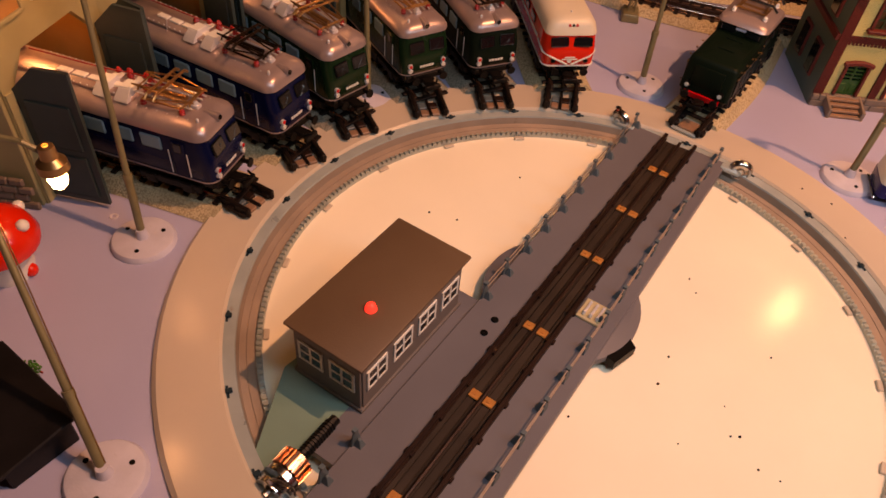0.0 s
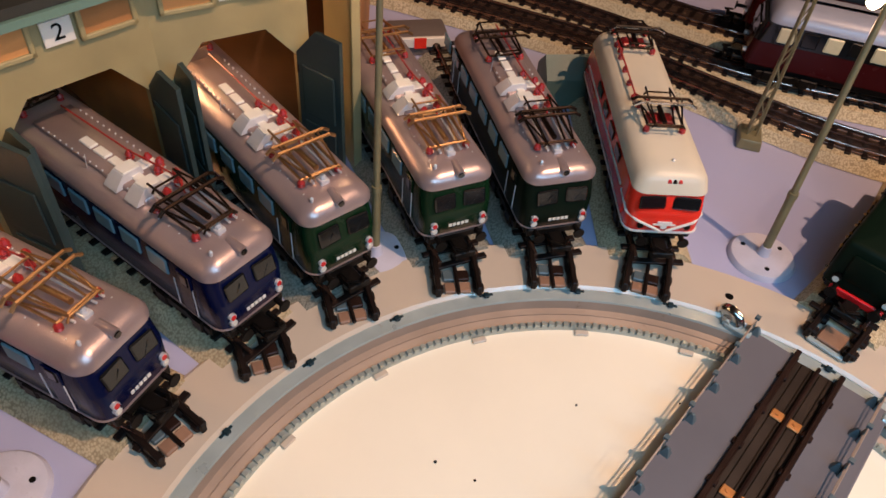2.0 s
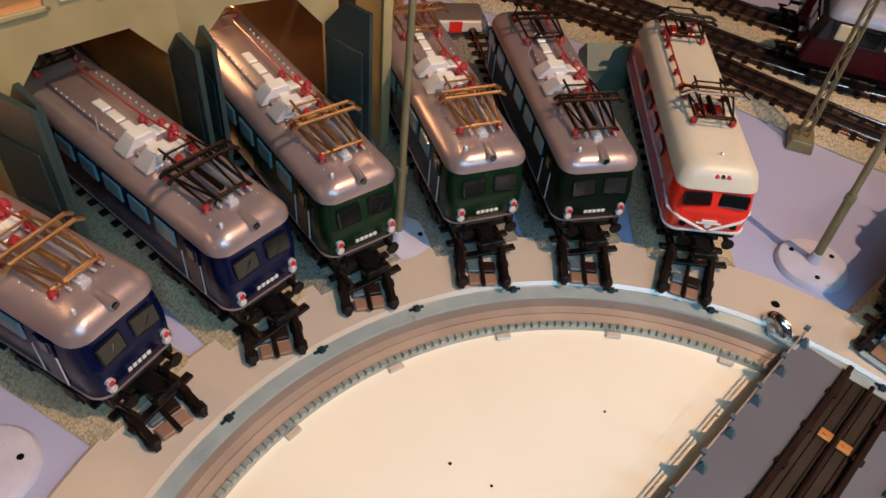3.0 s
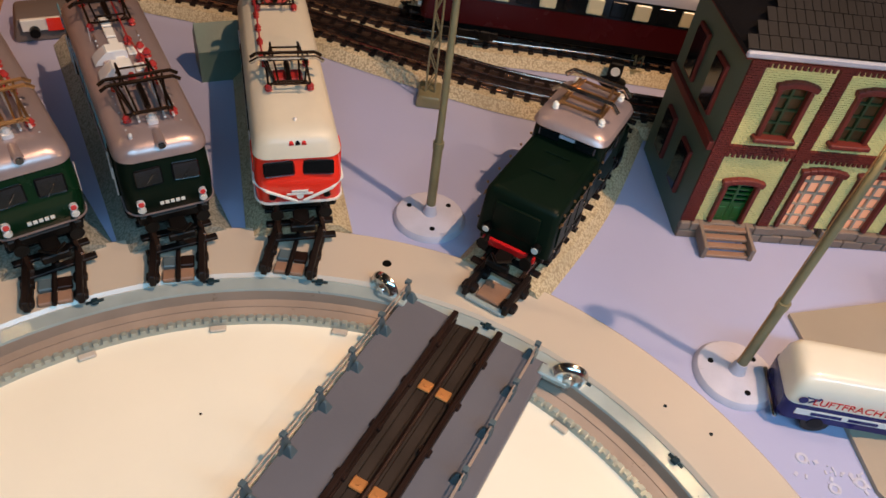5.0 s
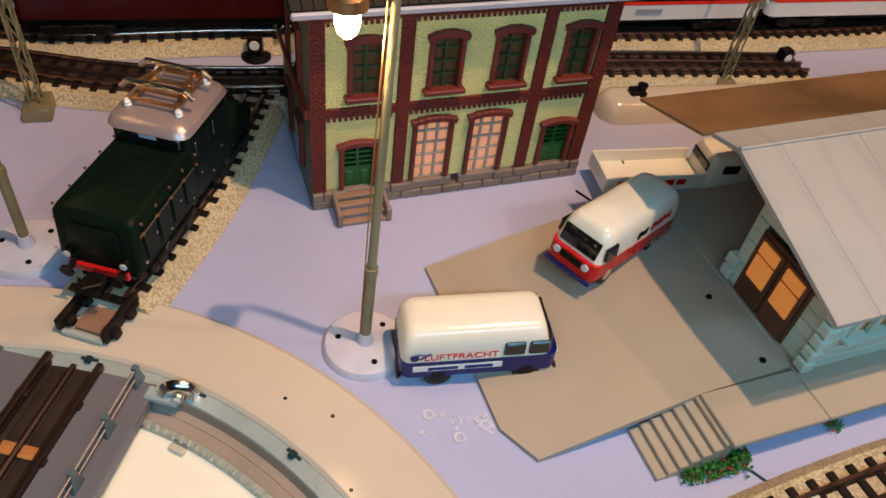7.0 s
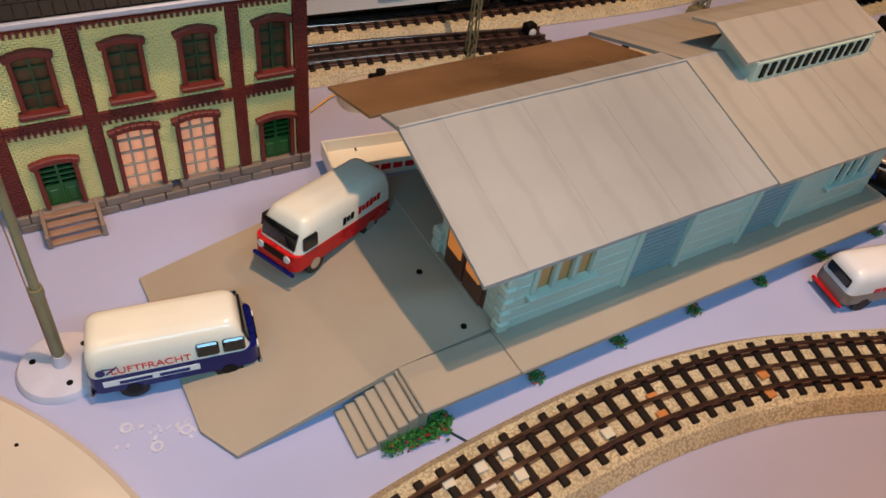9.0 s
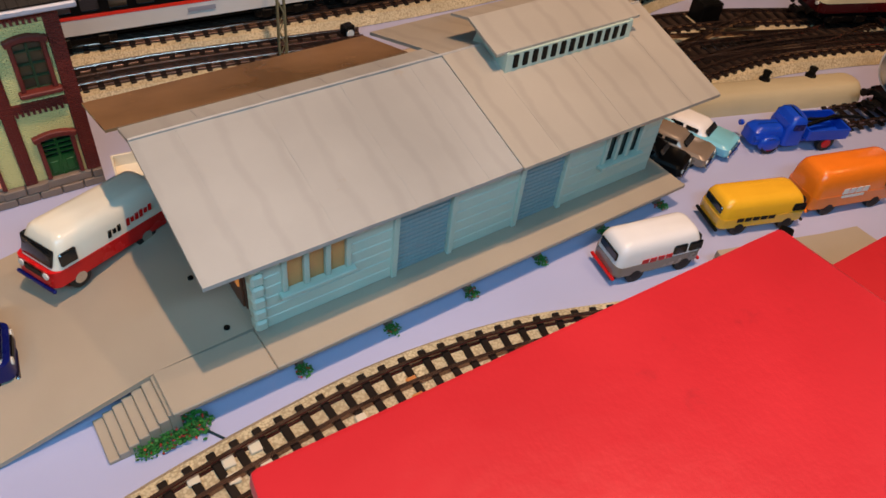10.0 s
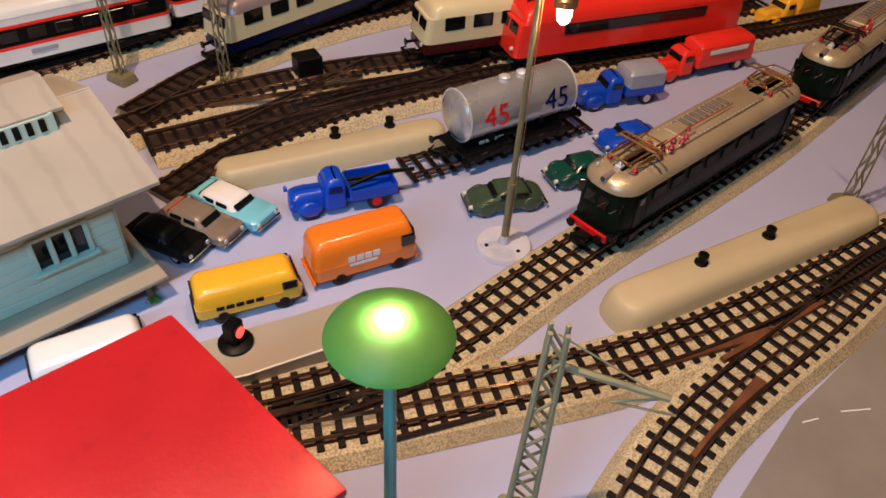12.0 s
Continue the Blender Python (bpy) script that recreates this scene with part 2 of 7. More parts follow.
M_YELV = mat("yellow_van_lacquer", (0.85, 0.44, 0.015), 0.2, 0, 0.06, 40, 0, coat=0.2)
M_ORGV = mat("orange_van_lacquer", (0.85, 0.20, 0.008), 0.2, 0, 0.06, 40, 0, coat=0.2)
M_TRUCKB = mat("bright_blue_plastic", (0.010, 0.060, 0.52), 0.3, 0, 0.08, 40, 0.02)
M_SKY = mat("light_blue_lacquer", (0.22, 0.55, 0.66), 0.2, 0, 0.06, 40, 0, coat=0.2)
M_TAN = mat("tan_lacquer", (0.24, 0.18, 0.13), 0.24, 0.1, 0.08, 40, 0, coat=0.2)
M_OLIVE = mat("olive_green_lacquer", (0.045, 0.07, 0.04), 0.22, 0, 0.08, 40, 0, coat=0.2)
M_TEAL = mat("deep_green_lacquer", (0.008, 0.055, 0.04), 0.22, 0, 0.08, 40, 0, coat=0.2)
M_TYRE = mat("black_rubber_tyre", (0.004, 0.004, 0.004), 0.6, 0, 0.2, 100, 0.1)
M_MAROON = mat("maroon_coach_lacquer", (0.045, 0.004, 0.005), 0.25, 0, 0.1, 40, 0.02, spec=0.25)
M_GREYROOF = mat("blue_grey_roof_paint", (0.34, 0.35, 0.42), 0.35, 0.1, 0.1, 40, 0.06)
M_IVORY = mat("ivory_coach_lacquer", (0.66, 0.58, 0.36), 0.25, 0, 0.06, 40, 0.02, coat=0.2)
M_TRAINW = mat("white_train_lacquer", (0.72, 0.70, 0.68), 0.22, 0, 0.05, 40, 0, coat=0.2)
M_TANK = mat("silver_tank_paint", (0.55, 0.54, 0.56), 0.26, 0.6, 0.1, 40, 0.05)
M_ROOM = mat("dark_room_wall", (0.03, 0.025, 0.025), 0.8, 0, 0.15, 3, 0.05)
M_TURQ = mat("turquoise_post_paint", (0.12, 0.34, 0.29), 0.35, 0, 0.1, 60, 0.05)
M_BASEDK = mat("dark_teal_parts_and_shade", (0.012, 0.030, 0.040), 0.5, 0, 0.2, 60, 0.05, spec=0.2)


# ---- mesh helpers ----
def box(bm, c, s, rz=0.0, bev=0.0, seg=2, taper=1.0, tilt=None):
    m = Matrix.Translation(c) @ Matrix.Rotation(rz, 4, "Z")
    if tilt:
        m = m @ tilt
    r = bmesh.ops.create_cube(bm, size=1.0)
    for v in r["verts"]:
        k = taper if v.co.z > 0 else 1.0
        v.co = Vector((v.co.x * s[0] * k, v.co.y * s[1] * k, v.co.z * s[2]))
    if bev:
        es = list({e for v in r["verts"] for e in v.link_edges})
        out = bmesh.ops.bevel(bm, geom=es, offset=bev, segments=seg, affect="EDGES", profile=0.5)
        vs = {v for f in out["faces"] for v in f.verts} | {v for v in r["verts"] if v.is_valid}
    else:
        vs = r["verts"]
    vs = list(vs)
    bmesh.ops.transform(bm, matrix=m, verts=vs)
    return vs


def rod(bm, p, q, r, n=8, r2=None):
    p, q = Vector(p), Vector(q)
    d = q - p
    out = bmesh.ops.create_cone(bm, cap_ends=True, segments=n, radius1=r, radius2=r if r2 is None else r2, depth=d.length)
    bmesh.ops.transform(bm, matrix=Matrix.Translation((p + q) / 2) @ d.to_track_quat("Z", "Y").to_matrix().to_4x4(), verts=out["verts"])
    return out["verts"]


def wire(bm, pts, r, n=6):
    for a, b in zip(pts, pts[1:]):
        rod(bm, a, b, r, n)


def ball(bm, c, r, u=10, v=6, s=(1, 1, 1)):
    out = bmesh.ops.create_uvsphere(bm, u_segments=u, v_segments=v, radius=r)
    bmesh.ops.transform(bm, matrix=Matrix.Translation(c) @ Matrix.Diagonal((*s, 1)), verts=out["verts"])


def lathe(bm, prof, c=(0, 0, 0), n=24, caps=True):
    rings = [[bm.verts.new((c[0] + r * math.cos(2 * math.pi * i / n), c[1] + r * math.sin(2 * math.pi * i / n), c[2] + z)) for i in range(n)] for r, z in prof]
    for a, b in zip(rings, rings[1:]):
        for i in range(n):
            bm.faces.new((a[i], a[(i + 1) % n], b[(i + 1) % n], b[i]))
    if caps:
        bm.faces.new(rings[0][::-1])
        bm.faces.new(rings[-1])


def loft(bm, rings, closed=True, caps=True):
    vs = [[bm.verts.new(p) for p in ring] for ring in rings]
    n = len(vs[0])
    for a, b in zip(vs, vs[1:]):
        for i in range(n if closed else n - 1):
            bm.faces.new((a[i], a[(i + 1) % n], b[(i + 1) % n], b[i]))
    if caps and closed:
        bm.faces.new(vs[0][::-1])
        bm.faces.new(vs[-1])


def prism(bm, pts, z0, z1):
    """An upright prism over a flat outline."""
    lo = [bm.verts.new((x, y, z0)) for x, y in pts]
    hi = [bm.verts.new((x, y, z1)) for x, y in pts]
    n = len(pts)
    for i in range(n):
        bm.faces.new((lo[i], lo[(i + 1) % n], hi[(i + 1) % n], hi[i]))
    bm.faces.new(lo[::-1])
    bm.faces.new(hi)


def shaped(name, bm, material, angle=35):
    bmesh.ops.recalc_face_normals(bm, faces=bm.faces[:])
    me = bpy.data.meshes.new(name)
    bm.to_mesh(me)
    bm.free()
    me.materials.append(material)
    me.shade_smooth()
    me.set_sharp_from_angle(angle=radians(angle))
    return me


def part(name, bm, material, parent=None, label="", m=None):
    ob = new(name, shaped(name, bm, material))
    if m is not None:
        ob.matrix_basis = m
    if parent is not None:
        ob.parent = parent
    if label:
        ob["label"] = label
    return ob


def thing(name, m, label, category, group="", kind=""):
    ob = new(name)
    ob.empty_display_size = 0.01
    ob.matrix_basis = m
    return tagged(ob, label, category, group, kind)


def single(name, bm, material, label, category, m=None, kind="", group=""):
    return tagged(part(name, bm, material, None, "", m), label, category, group, kind)


def lettering(name, words, size, material, parent, m):
    cu = bpy.data.curves.new(name, "FONT")
    cu.body, cu.size, cu.extrude, cu.align_x, cu.align_y = words, size, 0.0001, "CENTER", "CENTER"
    tmp = bpy.data.objects.new(name, cu)
    scene.collection.objects.link(tmp)
    me = bpy.data.meshes.new_from_object(tmp.evaluated_get(bpy.context.evaluated_depsgraph_get()))
    bpy.data.objects.remove(tmp)
    me.materials.append(material)
    ob = new(name, me)
    ob.parent, ob.matrix_basis = parent, m
    return ob


B = bmesh.new

# ---- board and room ----
bm = B()
RC = Vector((0.0160, 0.0055, 0))
RIN, ROUT = 0.1530, 0.1805
N = 96
inner = [bm.verts.new((RC.x + (ROUT - 0.004) * math.cos(2 * math.pi * i / N), RC.y + (ROUT - 0.004) * math.sin(2 * math.pi * i / N), 0)) for i in range(N)]
outer = []
for i in range(N):
    a = 2 * math.pi * i / N
    c, s = math.cos(a), math.sin(a)
    k = 1.9 / max(abs(c), abs(s))
    outer.append(bm.verts.new((RC.x + k * c, RC.y + k * s, 0)))
for i in range(N):
    j = (i + 1) % N
    bm.faces.new((inner[i], outer[i], outer[j], inner[j]))
low = [bm.verts.new((v.co.x, v.co.y, -0.018)) for v in inner]
for i in range(N):
    j = (i + 1) % N
    bm.faces.new((inner[j], low[j], low[i], inner[i]))
single("ground", bm, M_BOARD, "glossy lilac painted layout board", "ground", kind="structure")

for c, s in (((0.35, 1.75, 0.75), (3.6, 0.05, 1.6)), ((0.35, -1.75, 0.75), (3.6, 0.05, 1.6)), ((-1.45, 0, 0.75), (0.05, 3.5, 1.6)), ((2.15, 0, 0.75), (0.05, 3.5, 1.6))):
    bm2 = B()
    box(bm2, c, s)
    single("wall_north" if c[1] > 1 else "wall_south" if c[1] < -1 else "wall_west" if c[0] < 0 else "wall_east", bm2, M_ROOM, "plain dark wall of the hobby room", "wall", kind="structure")
bm = B()
box(bm, (0.35, 0, 1.57), (3.7, 3.6, 0.05))
single("ceiling", bm, M_ROOM, "plain dark ceiling of the hobby room", "ceiling", kind="structure")

# ---- turntable ----
tt = thing("turntable", Matrix.Translation(RC), "cream tinplate model railway turntable with an ivory pit", "turntable")
bm = B()
lathe(bm, [(RIN, -0.004), (RIN, 0.0022), (RIN + 0.0012, 0.0034), (ROUT - 0.002, 0.003), (ROUT, 0.0012), (ROUT, -0.004)], n=128, caps=False)
part("rim", bm, M_RIM, tt, "cream painted rim")
bm = B()
lathe(bm, [(RIN, 0.0018), (RIN - 0.0048, 0.0012), (RIN - 0.0052, 0.0)], n=128, caps=False)
part("ledge", bm, M_LEDGE, tt, "pale blue metal ledge")
bm = B()
lathe(bm, [(RIN - 0.0052, 0.0004), (RIN - 0.006, -0.0034), (RIN - 0.0086, -0.0040), (RIN - 0.0087, -0.0044), (RIN - 0.0090, -0.0044), (RIN - 0.0091, -0.0041), (RIN - 0.0128, -0.0052), (RIN - 0.0132, -0.0066)], n=128, caps=False)
part("pit_wall", bm, M_WALLPIT, tt, "dusty brown running ledge")
bm = B()
for i in range(288):
    a = 2 * math.pi * i / 288
    r = RIN - 0.0142
    box(bm, (r * math.cos(a), r * math.sin(a), -0.0041), (0.0019, 0.0017, 0.0022), a)
lathe(bm, [(RIN - 0.0128, -0.0075), (RIN - 0.0128, -0.0042), (RIN - 0.0152, -0.0046), (RIN - 0.0155, -0.0075)], n=128, caps=False)
part("gear_ring", bm, M_RACK, tt, "grey green toothed ring")
bm = B()
lathe(bm, [(0.0005, -0.0068), (0.05, -0.0068), (RIN - 0.018, -0.0068), (RIN - 0.015, -0.0060)], n=128, caps=False)
part("pit_floor", bm, M_PIT, tt, "glossy ivory pit floor")
clip_mesh = None
for i in range(24):
    a = radians(92 + 14.6 * i)
    bm = B()
    if clip_mesh is None:
        box(bm, (0, 0, 0.0004), (0.0026, 0.0022, 0.0014), 0, 0.0003, 1)
        box(bm, (0.0006, 0, -0.0004), (0.001, 0.0058, 0.0006))
        clip_mesh = shaped("clip", bm, M_BASEDK)
    else:
        bm.free()
    ob = new("clip", clip_mesh)
    ob.parent = tt
    ob.matrix_basis = pose((RIN - 0.0015) * math.cos(a), (RIN - 0.0015) * math.sin(a), 0.0022, 0, 0, math.degrees(a))
tab_mesh = None
for i in range(20):
    a = radians(70 + 18 * i)
    if tab_mesh is None:
        bm = B()
        box(bm, (0, 0, 0), (0.0026, 0.0058, 0.0012), 0, 0.0004, 1)
        tab_mesh = shaped("tab", bm, M_RIM)
    ob = new("tab", tab_mesh)
    ob.parent = tt
    ob.matrix_basis = pose((RIN - 0.0168) * math.cos(a), (RIN - 0.0168) * math.sin(a), -0.0058, 0, 0, math.degrees(a))
for x, y in ((0.034, 0.17), (0.148, 0.111), (0.134, 0.12), (-0.12, 0.125), (0.15, 0.085)):
    bm = B()
    lathe(bm, [(0.0001, 0.0008), (0.0017 if x < 0.05 else 0.0006, 0.0008), (0.002 if x < 0.05 else 0.0007, 0.0004)], (x - RC.x, y - RC.y, 0.0026), 12, False)
    part("screw_hole", bm, M_BLACK, tt)
bm = B()
for i in range(26):
    r, a = random.uniform(0.02, 0.125), random.uniform(0, 6.28)
    ball(bm, (r * math.cos(a), r * math.sin(a), -0.0066), random.uniform(0.0003, 0.0007), 6, 4)
tagged(part("grit", bm, M_BLACK, tt), kind="stuff")

# ---- turntable bridge ----
BA = 65.6 - 90
BU, BN = Vector((0.413, 0.911, 0)), Vector((0.911, -0.413, 0))
BM = Matrix.Translation(BN * 0.0032 + BU * 0.0105 + Vector((0, 0, -0.0030))) @ Matrix.Rotation(radians(BA), 4, "Z")
bridge = thing("turntable_bridge", BM, "grey turntable bridge with rusty rails and slate blue railings", "bridge")
HL, HW = 0.1490, 0.0285
bm = B()
box(bm, (-(HW + 0.0095) / 2, 0, 0.0035), (HW - 0.0095, 2 * HL, 0.005), 0, 0.0005, 1)
box(bm, ((HW + 0.0095) / 2, 0, 0.0035), (HW - 0.0095, 2 * HL, 0.005), 0, 0.0005, 1)
part("deck", bm, M_DECK, bridge)
bm = B()
lathe(bm, [(0.0365, 0.0005), (0.0365, 0.0038), (0.036, 0.0041)], (0, 0.006, 0), 48)
for v in [v for v in bm.verts if abs(v.co.x) < HW - 0.001]:
    v.co.x = math.copysign(HW - 0.001, v.co.x if abs(v.co.x) > 1e-6 else 1)
part("turn_plate", bm, M_DECK, bridge)
bm = B()
box(bm, (0, 0, 0.0026), (0.0188, 2 * HL, 0.0030))
part("track_bed", bm, M_PLANK, bridge)
for k in range(5):
    bm = B()
    box(bm, (-0.0072 + 0.0036 * k, 0, 0.0045), (0.0033, 2 * HL - 0.002, 0.0006), 0, 0.0002, 1)
    part("plank", bm, M_PLANK, bridge)
for x in (-0.0088, 0.0088):
    bm = B()
    box(bm, (x, 0, 0.0066), (0.0021, 2 * HL + 0.004, 0.0030), 0, 0.0004, 1)
    box(bm, (x, 0, 0.0052), (0.0030, 2 * HL, 0.0012))
    for k in range(15):
        box(bm, (x, -HL + 0.01 + k * 0.0196, 0.0062), (0.0040, 0.0030, 0.0020), 0, 0.0004, 1)
    part("rail", bm, M_RUST, bridge)
bm = B()
rod(bm, (0.0005, -HL, 0.0062), (0.0005, HL, 0.0062), 0.0009, 6)
part("centre_conductor", bm, M_RUST, bridge)
oc = None
for y in (0.118, 0.077, 0.036, -0.019, -0.063, -0.117):
    for x in (-0.0030, 0.0036):
        if oc is None:
            bm = B()
            box(bm, (0, 0, 0), (0.0046, 0.0042, 0.0010), 0, 0.0003, 1)
            rod(bm, (0, 0, 0.0004), (0, 0, 0.0009), 0.0008, 8)
            oc = shaped("contact_plate", bm, M_ORANGE)
        ob = new("contact_plate", oc)
        ob.parent, ob.matrix_basis = bridge, pose(x, y, 0.0054)
pm = None
post_x = {-1: -0.0278, 1: 0.0232}
post_y = [0.148 - 0.0183 * k for k in range(17)]
for side in (-1, 1):
    for y in post_y:
        if side < 0 and -0.108 < y < -0.02:
            continue
        if pm is None:
            bm = B()
            box(bm, (0, 0, 0.0040), (0.0012, 0.0056, 0.0080), 0, 0.0001, 1, 0.35)
            box(bm, (-0.0020, 0, 0.0020), (0.0038, 0.0036, 0.0040), 0, 0.0002, 1, 0.3)
            box(bm, (0, 0, 0.0083), (0.0019, 0.0019, 0.0014))
            pm = shaped("railing_post", bm, M_POST)
        ob = new("railing_post", pm)
        ob.parent, ob.matrix_basis = bridge, pose(post_x[side], y, 0.0058, 0, 0, 180 if side < 0 else 0)
    spans = ((post_y[0], post_y[9]),) if side < 0 else ((post_y[0], post_y[-1]),)
    for a, b in spans:
        for z in (0.0102, 0.0136):
            bm = B()
            rod(bm, (post_x[side], a, z), (post_x[side], b, z), 0.00028, 6)
            part("handrail", bm, M_WALLPIT, bridge)
for x, y in ((-0.0370, 0.1465), (0.0370, 0.1465), (-0.0370, -0.1385), (0.0370, -0.1385)):
    w = part("guide_wheel", B(), M_STEEL, bridge, "steel guide wheel with pale arm")
    bm = B()
    lathe(bm, [(0.0010, -0.0020), (0.0056, -0.0022), (0.0066, -0.0014), (0.0064, -0.0002), (0.0052, 0.0012), (0.0046, 0.0014), (0.0042, 0.0004), (0.0024, 0.0006), (0.0020, 0.0018), (0.0010, 0.0018)], (0, 0, 0), 24, False)
    w.data = shaped("guide_wheel", bm, M_STEEL)
    s = 1 if x > 0 else -1
    w.matrix_basis = pose(x, y, 0.0064) @ Matrix.Rotation(radians(90 if y > 0 else -90), 4, "X") @ Matrix.Rotation(radians(14 * s), 4, "Y")
    bm = B()
    box(bm, (x - s * 0.005, y - 0.001, 0.0054), (0.011, 0.0048, 0.0026), 0, 0.0005, 1)
    rod(bm, (x, y - 0.003, 0.0064), (x, y + 0.003, 0.0064), 0.0015, 10)
    part("wheel_arm", bm, M_LEDGE, bridge)
bm = B()
box(bm, (0.0165, 0.004, 0.0066), (0.0115, 0.0125, 0.0014), 0, 0.0004, 1)
part("terminal_plate", bm, M_BEIGE, bridge, "beige terminal plate with steel screws")
for k in range(3):
    bm = B()
    box(bm, (0.0135 + 0.0032 * k, 0.004, 0.0078), (0.0012, 0.0092, 0.0010), 0, 0.0002, 1)
    ball(bm, (0.0135 + 0.0032 * k, 0.0005, 0.0084), 0.0009, 8, 5)
    part("screw", bm, M_SILVERB, bridge)
bm = B()
prism(bm, [(0.017, -0.008), (0.036, -0.013), (0.040, 0.000), (0.036, 0.003), (0.028, -0.003)], -0.0010, 0.0040)
part("bracket", bm, M_BLACK, bridge)
for y in (-0.026, -0.035):
    bm = B()
    lathe(bm, [(0.0001, 0.0004), (0.0014, 0.0004), (0.0018, 0)], (-0.0165, y, 0.0062), 12, False)
    part("rivet", bm, M_BLACK, bridge)
bm = B()
prism(bm, [(-0.040, -0.02), (-0.040, -0.139), (-0.055, -0.134), (-0.073, -0.098), (-0.062, -0.02)], -0.0025, 0.0042)
part("cabin_base", bm, M_GREENBASE, bridge, "pale green base plate")
bm = B()
prism(bm, [(-0.0286, -0.02), (-0.0286, -0.120), (-0.0398, -0.120), (-0.0398, -0.02)], 0.0, 0.0046)
part("cabin_walkway", bm, M_DECK, bridge)
bm = B()
wire(bm, [(-0.040, -0.105, 0.006), (-0.040, -0.128, 0.006)], 0.0022, 10)
for k in range(12):
    rod(bm, (-0.040, -0.108 - 0.0014 * k, 0.006), (-0.040, -0.1086 - 0.0014 * k, 0.006), 0.0027, 10)
part("worm_shaft", bm, M_DARKMET, bridge)
bm = B()
rod(bm, (-0.040, -0.126, 0.006), (-0.040, -0.133, 0.006), 0.0058, 18)
for k in range(18):
    a = 2 * math.pi * k / 18
    box(bm, (-0.040 + 0.0059 * math.cos(a), -0.1295, 0.006 + 0.0059 * math.sin(a)), (0.0012, 0.0068, 0.0012), 0, 0, 1, 1, Matrix.Rotation(-a, 4, "Y"))
part("drive_gear", bm, M_COPPER, bridge, "copper drive gear")
bm = B()
rod(bm, (-0.040, -0.134, 0.005), (-0.040, -0.1365, 0.005), 0.0072, 20)
rod(bm, (-0.040, -0.139, 0.005), (-0.040, -0.1415, 0.005), 0.0062, 20)
rod(bm, (-0.040, -0.13, 0.005), (-0.040, -0.144, 0.005), 0.002, 10)
part("drive_wheel", bm, M_STEEL, bridge)

# ---- control cabin on the bridge ----
cabin = thing("control_cabin", BM @ Matrix.Translation((-0.0512, -0.0620, 0.0042)), "grey control cabin with a brown roof and red lamp", "cabin")
CW, CL, CH = 0.0325, 0.0675, 0.030
bm = B()
t = 0.0012
box(bm, (0, -CL / 2, CH / 2), (CW, t, CH), 0, 0.0002, 1)
box(bm, (0, CL / 2, CH / 2), (CW, t, CH), 0, 0.0002, 1)
box(bm, (-CW / 2, 0, CH / 2), (t, CL - t, CH), 0, 0.0002, 1)
box(bm, (CW / 2, 0, CH / 2), (t, CL - t, CH), 0, 0.0002, 1)
box(bm, (0, 0, 0.0012), (CW + 0.0025, CL + 0.0025, 0.0024), 0, 0.0004, 1)
part("wall", bm, M_GREYWALL, cabin)
bm = B()
box(bm, (0, 0, CH + 0.0009), (CW + 0.0055, CL + 0.0055, 0.0018), 0, 0.0006, 2)
part("roof", bm, M_BROWNROOF, cabin, "matt brown flat roof")
bm = B()
lathe(bm, [(0.0024, 0), (0.0024, 0.0008), (0.0019, 0.0024), (0.0009, 0.0033), (0.0002, 0.0035)], (0.0035, -0.0115, CH + 0.0018), 16)
part("roof_lamp", bm, G_RED, cabin, "glowing red lamp")


def cabin_window(w, h, cols):
    bm = B()
    f = 0.0010
    box(bm, (0, 0, h / 2), (w, 0.0008, f))
    box(bm, (0, 0, -h / 2), (w, 0.0008, f))
    for k in range(cols + 1):
        box(bm, (-w / 2 + w * k / cols, 0, 0), (f * (1.0 if 0 < k < cols else 1.1), 0.0008, h + f))
    box(bm, (0, 0, 0.0), (w, 0.0007, f * 0.8))
    return shaped("window", bm, M_WHITE)


wm = cabin_window(0.0112, 0.0105, 2)
bm = B()
box(bm, (0, 0, 0), (0.0108, 0.0003, 0.0102))
gm = shaped("pane", bm, M_GLASS)
for m in [pose(-0.0078, -CL / 2 - 0.0008, 0.0175), pose(0.0078, -CL / 2 - 0.0008, 0.0175)] + [pose(CW / 2 + 0.0008, -0.0248 + 0.0165 * k, 0.0175, 0, 0, 90) for k in range(4)]:
    w = new("window", wm)
    w.parent, w.matrix_basis = cabin, m
    g = new("pane", gm)
    g.parent = w

# ---- tracks ----
sleeper_mesh = {}


def sweep_points(ctrl, step):
    """Even points with headings along a smooth line through the control points."""
    pts = []
    c = [Vector((*p, 0)) for p in ctrl]
    c = [2 * c[0] - c[1]] + c + [2 * c[-1] - c[-2]]
    for i in range(1, len(c) - 2):
        for k in range(40):
            u = k / 40
            p0, p1, p2, p3 = c[i - 1:i + 3]
            pts.append(0.5 * ((2 * p1) + (-p0 + p2) * u + (2 * p0 - 5 * p1 + 4 * p2 - p3) * u * u + (-p0 + 3 * p1 - 3 * p2 + p3) * u ** 3))
    pts.append(c[-2])
    out, left = [], 0.0
    for a, b in zip(pts, pts[1:]):
        d = (b - a).length
        while left <= d and d > 0:
            p = a + (b - a) * (left / d)
            out.append((p, math.atan2(b.y - a.y, b.x - a.x)))
            left += step
        left -= d
    return out


